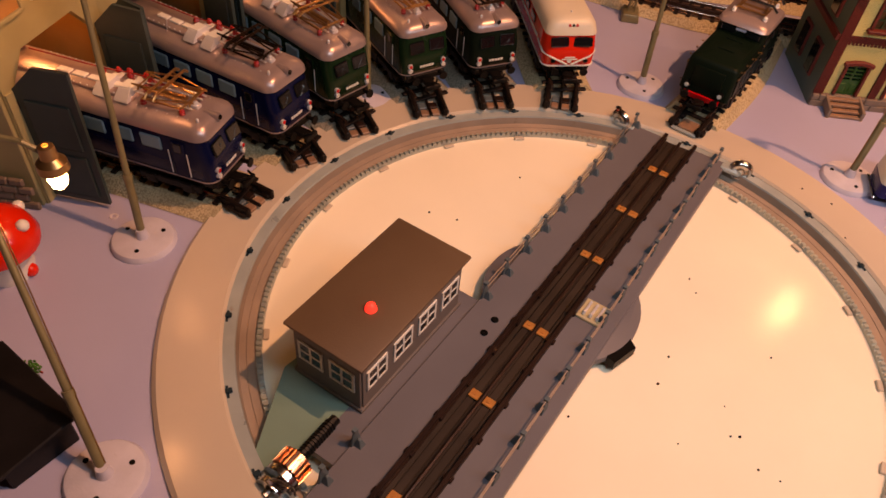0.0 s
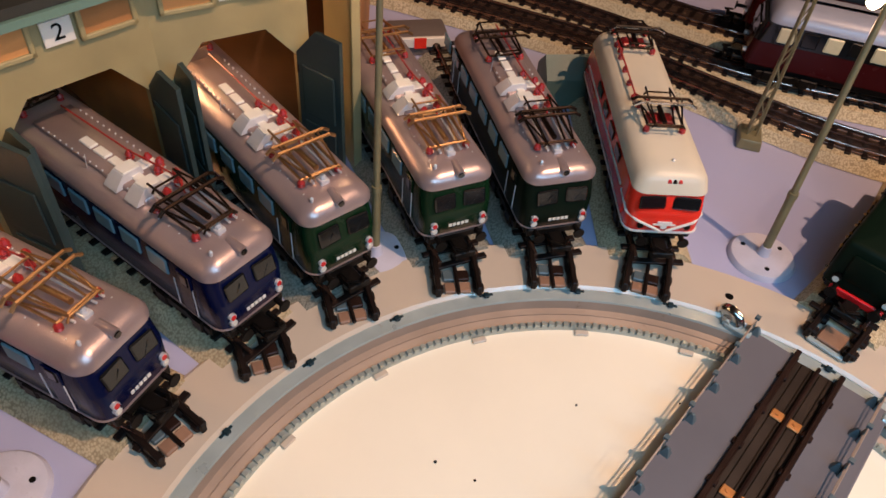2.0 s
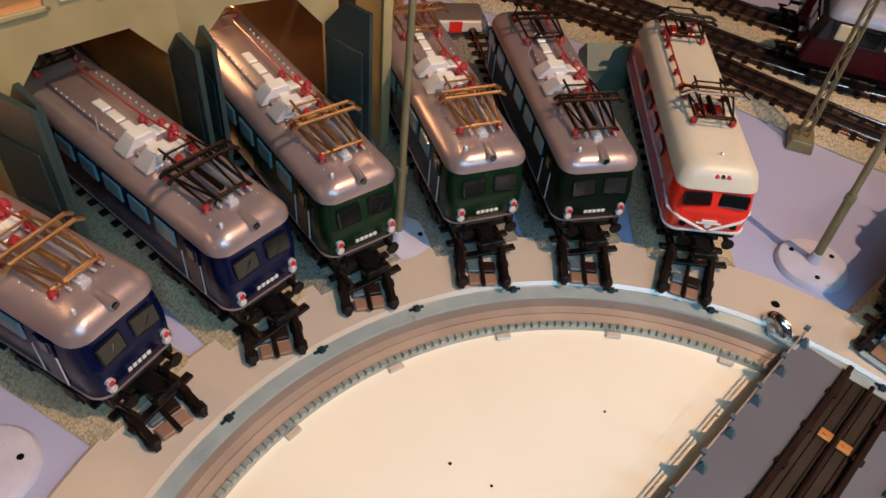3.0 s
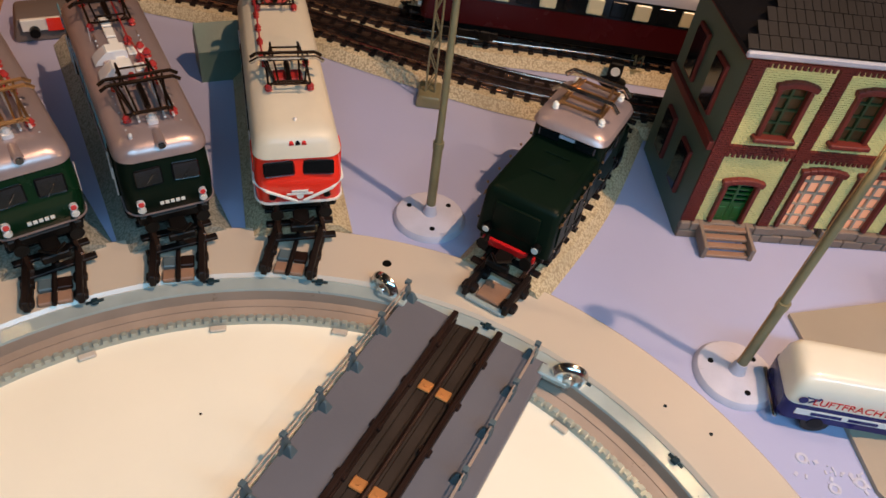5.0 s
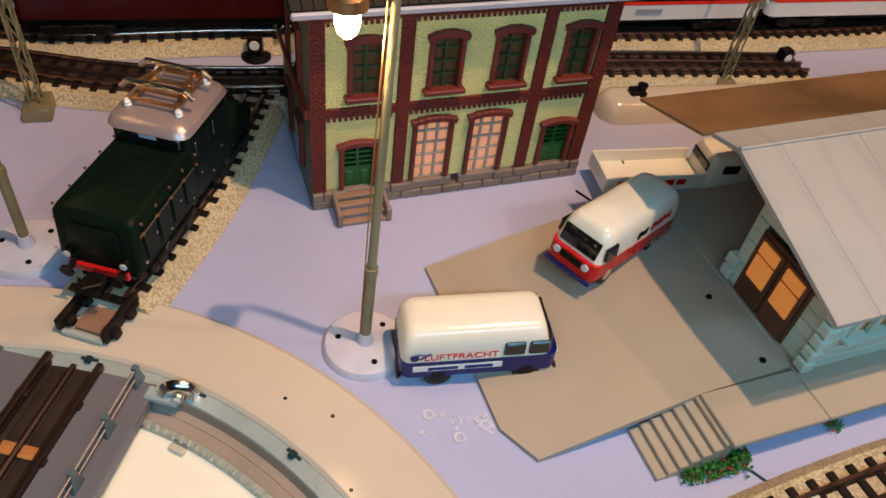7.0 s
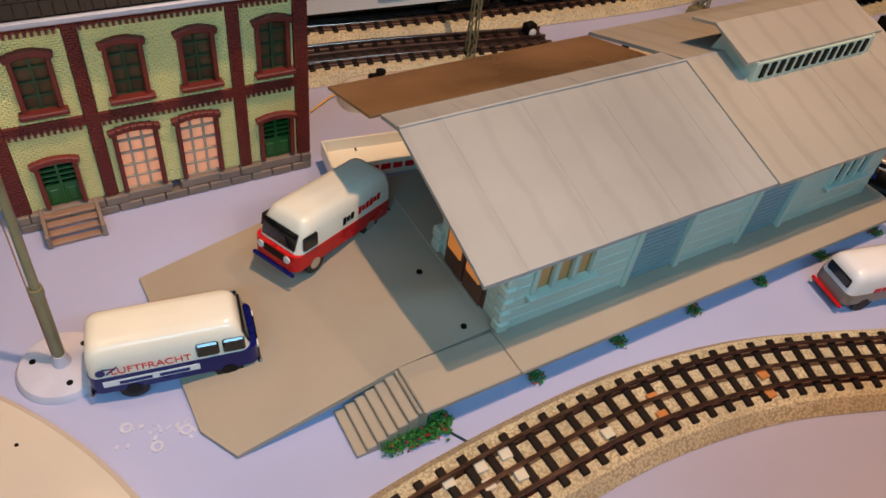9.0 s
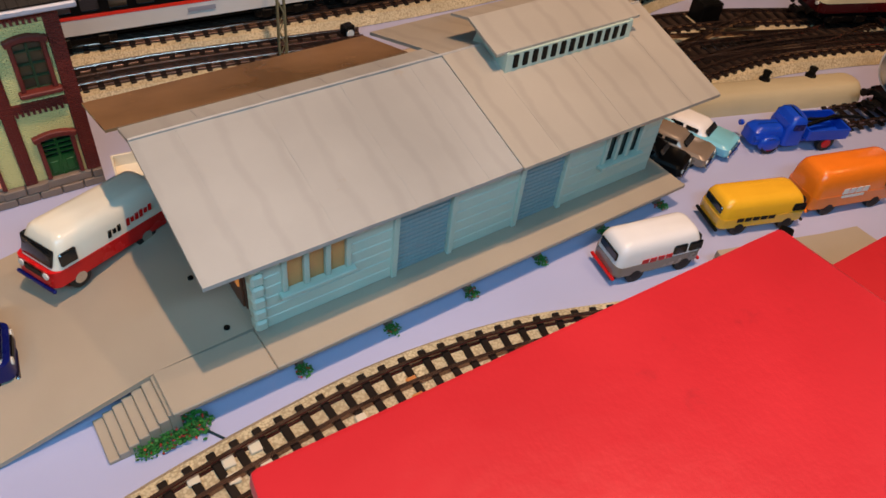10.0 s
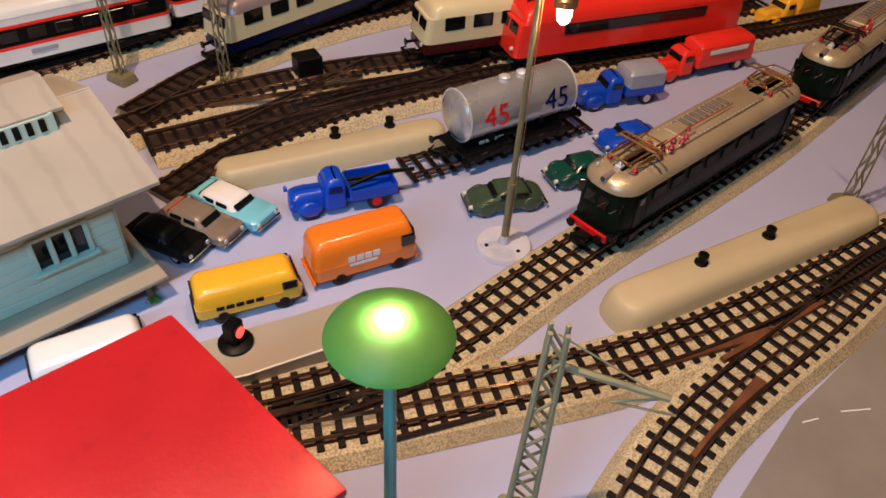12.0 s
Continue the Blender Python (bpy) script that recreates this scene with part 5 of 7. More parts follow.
def catenary_mast(x, y, turn, h=0.10, arm=0.035, label="olive lattice catenary mast with a wire arm", paint=None, k2=1.0):
    paint = paint or M_MAST
    ms = thing("catenary_mast", pose(x, y, 0, 0, 0, turn), label, "mast", "catenary masts")
    bm = B()
    box(bm, (0, 0, 0.003), (0.018, 0.013, 0.006), 0, 0.0012, 2, 0.85)
    part("foot", bm, paint, ms)
    bm = B()
    for sx in (-1, 1):
        for sy in (-1, 1):
            wire(bm, [(0.0026 * k2 * sx, 0.0022 * k2 * sy, 0.005), (0.0014 * k2 * sx, 0.0012 * k2 * sy, h)], 0.0005 * k2, 6)
    n = 11
    for k in range(n):
        z0, z1 = 0.006 + (h - 0.008) * k / n, 0.006 + (h - 0.008) * (k + 1) / n
        w0, w1 = k2 * (0.0026 - 0.0012 * k / n), k2 * (0.0026 - 0.0012 * (k + 1) / n)
        s = 1 if k % 2 else -1
        for sy in (-1, 1):
            wire(bm, [(-w0 * s, w0 * 0.85 * sy, z0), (w1 * s, w1 * 0.85 * sy, z1)], 0.00035 * k2, 5)
            wire(bm, [(w0 * sy, -w0 * 0.85 * s, z0), (w1 * sy, w1 * 0.85 * s, z1)], 0.00035 * k2, 5)
    part("lattice", bm, paint, ms)
    if arm:
        bm = B()
        wire(bm, [(0, 0, h * 0.86), (arm, 0, h * 0.80)], 0.0006 * k2 ** 1.3)
        wire(bm, [(0, 0, h * 0.98), (arm * 0.9, 0, h * 0.81)], 0.0003)
        wire(bm, [(arm, 0, h * 0.80), (arm * 0.55, 0, h * 0.74), (arm * 1.1, 0, h * 0.73)], 0.0004)
        part("arm", bm, paint, ms)
    return ms


catenary_mast(0.041, 0.291, 90, 0.12, 0.04)
catenary_mast(0.386, 0.286, 80, 0.11, 0.03)
catenary_mast(0.151, 0.343, 100, 0.10, 0.03)
catenary_mast(0.570, 0.305, 110, 0.11, 0.03)
catenary_mast(0.622, 0.256, 110, 0.11, 0.03)
catenary_mast(0.581, -0.081, -48, 0.104, 0.035, "pale olive lattice catenary mast with a stout arm", mat("pale_olive_mast_paint", (0.30, 0.28, 0.16), 0.4, 0.1, 0.15, 80, 0.06), 1.75)
catenary_mast(0.858, -0.047, 60, 0.12, 0.03)

# ---- station house ----
HA = 4.7
M_SASH = mat("dark_green_sash_paint", (0.02, 0.045, 0.016), 0.4, 0, 0.15, 60, 0.05)
M_DIMPANE = mat("dim_brown_pane", (0.10, 0.05, 0.022), 0.2, 0, 0.3, 90, 0.02)
HM = Matrix.Translation((0.153, 0.213, 0)) @ Matrix.Rotation(radians(HA), 4, "Z")
hs = thing("station_house", HM, "yellow brick station house with dark red quoins and green doors", "house")
HW_, HD, HH = 0.1215, 0.060, 0.089
bm = B()
box(bm, (0, HD / 2, HH / 2), (0.003, HD, HH))
part("side_wall", bm, M_GREENSIDE, hs, "grey green side wall", pose(0.0015, 0, 0))
bm = B()
box(bm, (HW_ - 0.0015, HD / 2, HH / 2), (0.003, HD, HH))
part("side_wall", bm, M_GREENSIDE, hs)
bm = B()
box(bm, (HW_ / 2, HD - 0.0015, HH / 2), (HW_ - 0.006, 0.003, HH))
part("back_wall", bm, M_GREENSIDE, hs)
bm = B()
box(bm, (HW_ / 2, HD / 2, 0.0450), (HW_ - 0.007, HD - 0.008, 0.0012))
part("upper_floor", bm, M_INNER, hs)
# openings: centre, bottom, top, width, kind
OPEN = [(0.021, 0.053, 0.0755, 0.0118, "w"), (0.0515, 0.053, 0.0755, 0.0118, "w"), (0.0775, 0.053, 0.0755, 0.0118, "w"), (0.107, 0.053, 0.0755, 0.0118, "w"),
        (0.019, 0.0085, 0.0305, 0.0132, "d"), (0.0495, 0.0085, 0.0385, 0.0150, "f"), (0.0735, 0.0085, 0.0385, 0.0150, "f"), (0.1065, 0.0085, 0.0305, 0.0132, "d")]


def field(x0, x1, z0, z1, holes, material, name, lx, lz, y0, y1):
    """A wall face of bricks laid in courses, left open at the holes."""
    vs, fs = [], []
    rows = max(1, round((z1 - z0) / lz))
    lz = (z1 - z0) / rows
    for r in range(rows):
        x = x0 - (lx / 2 if r % 2 else 0)
        while x < x1 - 1e-5:
            a, b = max(x, x0), min(x + lx, x1)
            c, d = z0 + r * lz, z0 + (r + 1) * lz
            x += lx
            segs = [(a, b)]
            for hx, hz0, hz1, hw, *_ in holes:
                if d > hz0 + 1e-4 and c < hz1 - 1e-4:
                    nxt = []
                    for p, q in segs:
                        if q <= hx - hw / 2 or p >= hx + hw / 2:
                            nxt.append((p, q))
                        else:
                            if p < hx - hw / 2:
                                nxt.append((p, hx - hw / 2))
                            if q > hx + hw / 2:
                                nxt.append((hx + hw / 2, q))
                    segs = nxt
            for p, q in segs:
                if q - p < 0.0003:
                    continue
                g = 0.00012
                k = len(vs)
                j = random.uniform(-0.00008, 0.00008)
                vs += [(p + g, y0 + j, c + g), (q - g, y0 + j, c + g), (q - g, y0 + j, d - g), (p + g, y0 + j, d - g), (p, y1, c), (q, y1, c), (q, y1, d), (p, y1, d)]
                fs += [(k, k + 1, k + 2, k + 3), (k + 1, k, k + 4, k + 5), (k + 2, k + 1, k + 5, k + 6), (k + 3, k + 2, k + 6, k + 7), (k, k + 3, k + 7, k + 4), (k + 7, k + 6, k + 5, k + 4)]
    me = bpy.data.meshes.new(name)
    me.from_pydata(vs, [], fs)
    me.materials.append(material)
    ob = new(name, me)
    ob.parent = hs
    return tagged(ob, kind="stuff")


V = [(0.0, 0.0060), (0.0335, 0.0385), (0.0895, 0.0945), (HW_ - 0.0060, HW_)]
for a, b in zip(V, V[1:]):
    field(a[1], b[0], 0.0085, 0.0440, OPEN, M_BRICKY, "yellow_bricks", 0.0021, 0.00095, 0.0, 0.0016)
    field(a[1], b[0], 0.0480, 0.0835, OPEN, M_BRICKY, "yellow_bricks", 0.0021, 0.00095, 0.0, 0.0016)
for a, b in V:
    field(a, b, 0.0085, 0.0890, [], M_BRICK, "red_quoin_bricks", 0.0022, 0.00105, -0.0012, 0.0016)
field(V[0][1], V[3][0], 0.0440, 0.0480, [], M_BRICK, "red_band_bricks", 0.0022, 0.0010, -0.0010, 0.0016)
field(V[0][1], V[3][0], 0.0835, 0.0890, [], M_BRICK, "red_band_bricks", 0.0022, 0.0010, -0.0010, 0.0016)
for z in (0.0432, 0.0827):
    for a, b in zip(V, V[1:]):
        bm = B()
        x = a[1] + 0.001
        while x < b[0] - 0.0008:
            box(bm, (x, -0.0004, z), (0.0011, 0.0012, 0.0015))
            x += 0.0022
        tagged(part("dentils", bm, M_BRICK, hs), kind="stuff")
for k in range(14):
    for r in range(2):
        bm = B()
        w = HW_ / 13
        x = w * (k - (0.5 if r else 0))
        a, b = max(0, x), min(HW_, x + w)
        if b - a < 0.001 or (r == 1 and any(abs((a + b) / 2 - o[0]) < 0.009 for o in OPEN[4:])):
            continue
        box(bm, ((a + b) / 2, 0.0, 0.0021 + 0.0042 * r), (b - a - 0.0003, 0.0048, 0.0040), 0, 0.0004, 1)
        part("plinth_stone", bm, M_STONE, hs)
for cx, z0, z1, w, kind in OPEN[4:]:
    bm = B()
    box(bm, (cx, 0.0004, 0.0063), (0.0205, 0.0040, 0.0042), 0, 0.0004, 1)
    part("threshold", bm, M_STONE, hs)
for n, (cx, z0, z1, w, kind) in enumerate(OPEN):
    win = part("window" if kind == "w" else "door", B(), M_BRICK, hs, "dark red arched surround")
    bm = B()
    for s in (-1, 1):
        box(bm, (cx + s * (w / 2 + 0.0002), -0.0006, (z0 + z1) / 2), (0.0018, 0.0026, z1 - z0 - 0.001), 0, 0.0003, 1)
    for k in range(7):
        u = (k - 3) / 3.0
        box(bm, (cx + u * (w / 2 + 0.0007), -0.0009, z1 + 0.0010 - 0.0013 * u * u), (0.0030, 0.0032, 0.0026), 0, 0.0004, 1, 1, Matrix.Rotation(radians(14 * u), 4, "Y"))
    if kind == "w":
        box(bm, (cx, -0.0016, z0 - 0.0004), (w + 0.0048, 0.0044, 0.0020), 0, 0.0004, 1)
    win.data = shaped("surround", bm, M_BRICK)
    bm = B()
    lit = kind == "f"
    cols = 2 if kind != "f" else 3
    rows = 4 if kind == "w" else 5
    fm = M_GREENDOOR if kind == "d" else M_SASH if kind == "w" else M_RAMP
    lowz = z0 if kind != "d" else z0 + (z1 - z0) * 0.45
    for c in range(cols + 1):
        box(bm, (cx - w / 2 + w * c / cols, 0.0012, (z0 + z1) / 2), (0.0010, 0.0012, z1 - z0))
    for r in range(rows + 1):
        zz = lowz + (z1 - lowz) * r / rows
        box(bm, (cx, 0.0012, zz), (w, 0.0011, 0.0008))
    part("sash", bm, fm, win)
    if kind == "d":
        for c in (-1, 1):
            bm = B()
            box(bm, (cx + c * w / 4, 0.0014, (z0 + lowz) / 2), (w / 2 - 0.0006, 0.0014, lowz - z0), 0, 0.0004, 1)
            box(bm, (cx + c * w / 4, 0.0006, (z0 + lowz) / 2), (w / 2 - 0.0030, 0.0006, (lowz - z0) * 0.6), 0, 0.0003, 1)
            part("door_leaf", bm, M_GREENDOOR, win)
    bm = B()
    box(bm, (cx, 0.0024, (z0 + z1) / 2), (w, 0.0004, z1 - z0))
    part("pane", bm, (G_WARM if lit else M_DIMPANE if kind == "w" else M_GLASS), win, "warm lit pane" if lit else "")
bm = B()
for k in range(4):
    box(bm, (0.019, -0.0125 + 0.0031 * k, 0.0010 + 0.0020 * k), (0.0190, 0.0032, 0.0016), 0, 0.0003, 1)
st = part("front_steps", bm, M_WOOD, hs, "brown wooden door steps")
for s in (-1, 1):
    bm = B()
    prism_x = 0.019 + s * 0.0102
    box(bm, (prism_x, -0.0065, 0.0046), (0.0016, 0.0150, 0.0062), 0, 0.0003, 1, 1, Matrix.Rotation(radians(10), 4, "X"))
    box(bm, (prism_x, -0.0138, 0.0032), (0.0020, 0.0018, 0.0064), 0, 0.0003, 1)
    part("step_cheek", bm, M_STONE, st)
for k, (z0, z1) in enumerate(((0.012, 0.034), (0.052, 0.074))):
    for y in (0.018, 0.042):
        bm = B()
        box(bm, (-0.0008, y, (z0 + z1) / 2), (0.0018, 0.0120, z1 - z0), 0, 0.0004, 1)
        w = part("side_window", bm, M_BRICK, hs)
        bm = B()
        box(bm, (-0.0018, y, (z0 + z1) / 2), (0.0008, 0.0094, z1 - z0 - 0.003))
        part("pane", bm, M_GLASS, w)
for z, h in ((0.0460, 0.0040), (0.0862, 0.0050)):
    bm = B()
    box(bm, (-0.0008, HD / 2, z), (0.0022, HD, h), 0, 0.0003, 1)
    part("side_band", bm, M_BRICK, hs)
bm = B()
E_ = 0.0065
rp = [(-E_, -E_, HH), (HW_ + E_, -E_, HH), (HW_ + E_, HD + E_, HH), (-E_, HD + E_, HH)]
v0 = [bm.verts.new(p) for p in rp]
v1 = [bm.verts.new((x, y, z + 0.0018)) for x, y, z in rp]
v2 = [bm.verts.new((0.022, HD / 2, HH + 0.021)), bm.verts.new((HW_ - 0.022, HD / 2, HH + 0.021))]
bm.faces.new(v0[::-1])
for i in range(4):
    bm.faces.new((v0[i], v0[(i + 1) % 4], v1[(i + 1) % 4], v1[i]))
bm.faces.new((v1[0], v1[1], v2[1], v2[0]))
bm.faces.new((v1[1], v1[2], v2[1]))
bm.faces.new((v1[2], v1[3], v2[0], v2[1]))
bm.faces.new((v1[3], v1[0], v2[0]))
roof = part("roof", bm, M_SLATE, hs, "dark slate hipped roof")
bm = B()
for s in range(7):
    for k in range(34):
        u = s / 7
        y = -E_ + u * (HD / 2 + E_)
        xa, xb = -E_ + u * (0.022 + E_), HW_ + E_ - u * (0.022 + E_)
        w = (xb - xa) / 34
        box(bm, (xa + w * (k + 0.5), y + 0.0026, HH + 0.0022 + u * 0.0195 + 0.0014), (w * 0.92, 0.0056, 0.0007), 0, 0, 1, 1, Matrix.Rotation(radians(29), 4, "X"))
tagged(part("slates", bm, M_SLATE, roof), kind="stuff")
bm = B()
box(bm, (HW_ / 2, -E_ - 0.0004, HH + 0.0006), (HW_ + 2 * E_, 0.0018, 0.0026), 0, 0.0006, 1)
part("gutter", bm, M_GREYROOF, roof, "pale grey gutter")

# ---- goods shed with ramp and platform ----
SM = Matrix.Translation((0.286, 0.081, 0)) @ Matrix.Rotation(radians(5.4), 4, "Z")
gs = thing("goods_shed", SM, "mint green goods shed with pale grey sheet roof", "shed")
PZ = 0.0145


def sheet(name, x0, x1, a, b, th, material, label="", parent=None):
    """A sloping sheet between the lines a and b, each (y, z)."""
    bm = B()
    (ya, za), (yb, zb) = a, b
    top = [(x0, ya, za), (x1, ya, za), (x1, yb, zb), (x0, yb, zb)]
    hi = [bm.verts.new(p) for p in top]
    lo = [bm.verts.new((x, y, z - th)) for x, y, z in top]
    bm.faces.new(hi)
    bm.faces.new(lo[::-1])
    for i in range(4):
        bm.faces.new((hi[i], lo[i], lo[(i + 1) % 4], hi[(i + 1) % 4]))
    return part(name, bm, material, parent or gs, label)


EA, RI, EB = (0.0, 0.0595), (0.059, 0.0770), (0.116, 0.0600)
n = 8
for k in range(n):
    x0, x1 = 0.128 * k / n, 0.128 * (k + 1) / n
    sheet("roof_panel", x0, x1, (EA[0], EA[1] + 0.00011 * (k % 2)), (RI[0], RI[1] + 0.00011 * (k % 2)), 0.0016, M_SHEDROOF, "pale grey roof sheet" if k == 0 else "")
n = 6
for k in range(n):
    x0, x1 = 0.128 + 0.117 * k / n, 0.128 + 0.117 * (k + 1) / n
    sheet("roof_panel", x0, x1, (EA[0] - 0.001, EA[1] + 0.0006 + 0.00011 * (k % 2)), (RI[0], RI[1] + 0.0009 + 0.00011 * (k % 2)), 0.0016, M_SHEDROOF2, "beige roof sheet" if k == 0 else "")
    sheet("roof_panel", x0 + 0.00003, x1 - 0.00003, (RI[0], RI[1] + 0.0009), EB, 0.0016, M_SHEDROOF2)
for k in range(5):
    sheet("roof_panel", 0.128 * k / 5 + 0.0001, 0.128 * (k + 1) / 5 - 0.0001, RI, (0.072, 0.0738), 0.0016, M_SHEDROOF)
sheet("skylight_sheet", -0.004, 0.120, (0.072, 0.0742), (0.108, 0.0640), 0.0012, M_CANOPY, "amber translucent skylight sheet")
bm = B()
rod(bm, (0.0, RI[0], RI[1] + 0.0002), (0.245, RI[0], RI[1] + 0.0008), 0.0007, 6)
part("ridge_cap", bm, M_SHEDROOF, gs)
# walls of horizontal boards, with window and shutter openings
WX0, WX1, WY0, WY1 = 0.0225, 0.2265, 0.0125, 0.0570
SO = [(0.0445, 0.0300, 0.0470, 0.0260, "w"), (0.0920, PZ, 0.0500, 0.0250, "d"), (0.1540, PZ, 0.0500, 0.0240, "d"), (0.2020, 0.0300, 0.0470, 0.0230, "w")]
rows = 9
for r in range(rows):
    z0, z1 = PZ + (0.0625 - PZ) * r / rows, PZ + (0.0625 - PZ) * (r + 1) / rows
    segs = [(WX0, WX1)]
    for cx, a, b, w, kd in SO:
        if z1 > a + 0.0008 and z0 < b - 0.0008:
            segs = [s for p, q in segs for s in ((p, min(q, cx - w / 2)), (max(p, cx + w / 2), q)) if s[1] - s[0] > 0.0005]
    for p, q in segs:
        bm = B()
        box(bm, ((p + q) / 2, WY0, (z0 + z1) / 2), (q - p, 0.0022, z1 - z0 - 0.0002), 0, 0.0004, 1, 1, Matrix.Rotation(radians(-3), 4, "X"))
        part("wall_board", bm, M_MINT, gs)
    for y0, y1 in ((WY0, 0.0235), (0.0515, WY1)) if z0 < 0.044 else ((WY0, WY1),):
        bm = B()
        box(bm, (WX0, (y0 + y1) / 2, (z0 + z1) / 2), (0.0022, y1 - y0, z1 - z0 - 0.0002), 0, 0.0004, 1)
        part("wall_board", bm, M_MINT, gs)
bm = B()
box(bm, (WX1, (WY0 + WY1) / 2, 0.039), (0.0022, WY1 - WY0, 0.048))
box(bm, ((WX0 + WX1) / 2, WY1, 0.0440), (WX1 - WX0, 0.0022, 0.058))
part("rear_wall", bm, M_MINT, gs)
for x in (WX0, WX1):
    bm = B()
    loft(bm, [[(x - 0.001, WY0, 0.0610), (x - 0.001, WY1, 0.0610), (x - 0.001, WY1, 0.0740)], [(x + 0.001, WY0, 0.0610), (x + 0.001, WY1, 0.0610), (x + 0.001, WY1, 0.0740)]])
    part("gable", bm, M_MINT, gs)
for cx, a, b, w, kd in SO:
    if kd == "w":
        win = part("window", B(), M_WHITE, gs, "pale green framed window with three panes")
        for k in range(4):
            bm = B()
            box(bm, (cx - w / 2 + w * k / 3, WY0 - 0.0012, (a + b) / 2), (0.0022, 0.0022, b - a - 0.0019), 0, 0.0003, 1)
            part("window_bar", bm, M_MINT, win)
        bm = B()
        box(bm, (cx, WY0 - 0.0020, a), (w + 0.0050, 0.0044, 0.0018), 0, 0.0003, 1)
        part("window_sill", bm, M_MINT, win)
        bm = B()
        box(bm, (cx, WY0 - 0.0012, b), (w + 0.0022, 0.0022, 0.0018), 0, 0.0003, 1)
        win.data = shaped("window", bm, M_MINT)
        bm = B()
        box(bm, (cx, WY0 + 0.0004, (a + b) / 2), (w, 0.0006, b - a))
        part("pane", bm, M_AMBER if cx < 0.1 else M_GLASS, win)
    else:
        dr = part("shutter", B(), M_MINTD, gs, "blue grey ribbed shutter")
        bm = B()
        box(bm, (cx, WY0 + 0.0010, (a + b) / 2), (w, 0.0010, b - a))
        dr.data = shaped("shutter", bm, M_MINTD)
        for k in range(16):
            bm = B()
            box(bm, (cx, WY0 + 0.0002, a + (b - a) * (k + 0.5) / 16), (w, 0.0008, (b - a) / 16 * 0.7), 0, 0.0002, 1)
            part("slat", bm, M_MINTD, dr)
        for s in (-1, 1):
            bm = B()
            box(bm, (cx + s * (w / 2 + 0.0012), WY0 - 0.0014, (a + b) / 2), (0.0026, 0.0018, b - a), 0, 0.0003, 1)
            part("door_frame", bm, M_MINT, dr)
M_DOORB = mat("red_brown_door_wood", (0.10, 0.035, 0.016), 0.45, 0, 0.25, 90, 0.2)
gd = part("gable_door", B(), M_DOORB, gs, "brown double door with orange lit panes")
bm = B()
box(bm, (WX0 - 0.0008, 0.0375, PZ + 0.0150), (0.0016, 0.0285, 0.030), 0, 0.0003, 1)
gd.data = shaped("gable_door", bm, M_DOORB)
for y in (0.0308, 0.0442):
    bm = B()
    box(bm, (WX0 - 0.0019, y, PZ + 0.0146), (0.0012, 0.0126, 0.0284), 0, 0.0004, 1)
    lf = part("door_leaf", bm, M_DOORB, gd)
    for z, h in ((PZ + 0.0158, 0.0104), (PZ + 0.0246, 0.0054)):
        bm = B()
        box(bm, (WX0 - 0.0027, y, z), (0.0008, 0.0092, h), 0, 0.0002, 1)
        part("pane", bm, G_ORANGE, lf)
for y in (WY0, WY1):
    for k in range(2 if y > WY0 else 6):
        bm = B()
        box(bm, (WX0 - 0.0012, y, PZ + 0.0036 + 0.0060 * k), (0.0050, 0.0056, 0.0052), 0, 0.0009, 1)
        part("corner_stone", bm, M_MINT, gs)
# ridge monitor
dr = part("roof_monitor", B(), M_MINT, gs, "mint roof monitor with louvres")
bm = B()
box(bm, (0.186, 0.0425, 0.0768), (0.074, 0.0016, 0.0085))
for s in (-1, 1):
    loft(bm, [[(0.186 + s * 0.036 - 0.0008, 0.0420, 0.0700), (0.186 + s * 0.036 - 0.0008, 0.0660, 0.0745), (0.186 + s * 0.036 - 0.0008, 0.0620, 0.0845), (0.186 + s * 0.036 - 0.0008, 0.0420, 0.0815)], [(0.186 + s * 0.036 + 0.0008, 0.0420, 0.0700), (0.186 + s * 0.036 + 0.0008, 0.0660, 0.0745), (0.186 + s * 0.036 + 0.0008, 0.0620, 0.0845), (0.186 + s * 0.036 + 0.0008, 0.0420, 0.0815)]])
dr.data = shaped("roof_monitor", bm, M_MINT)
for k in range(13):
    bm = B()
    box(bm, (0.154 + 0.0053 * k, 0.0415, 0.0775), (0.0026, 0.0010, 0.0060), 0, 0.0002, 1)
    part("louvre_gap", bm, M_BLACK, dr)
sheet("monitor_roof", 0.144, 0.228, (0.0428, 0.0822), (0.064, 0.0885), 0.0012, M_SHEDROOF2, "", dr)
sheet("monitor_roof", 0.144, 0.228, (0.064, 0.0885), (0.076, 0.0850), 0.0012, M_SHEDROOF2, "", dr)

pf = thing("loading_platform", SM, "tan grey loading platform with steps and ramp", "platform")
bm = B()
box(bm, (0.1275, 0.0490, PZ - 0.0012), (0.217, 0.112, 0.0024), 0, 0.0004, 1)
part("platform_slab", bm, M_RAMP, pf)
bm = B()
box(bm, (-0.0001, 0.0030, PZ - 0.0012), (0.0378, 0.020, 0.0024), 0, 0.0004, 1)
part("platform_slab", bm, M_RAMP, pf)
# dark filler block: its colour gives the shade below the platform slab
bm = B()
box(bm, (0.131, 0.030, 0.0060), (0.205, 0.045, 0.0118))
part("platform_base", bm, M_BASEDK, pf, "dark block coloured as the shade under the platform")
for k in range(6):
    x = 0.030 + 0.0395 * k
    bm = B()
    box(bm, (x, 0.0000, 0.0062), (0.0028, 0.0030, 0.0120), 0, 0.0003, 1)
    part("support_post", bm, M_STONE, pf)
inv = SM.inverted()


def loc(x, y, z):
    return tuple(inv @ Vector((x, y, z)))


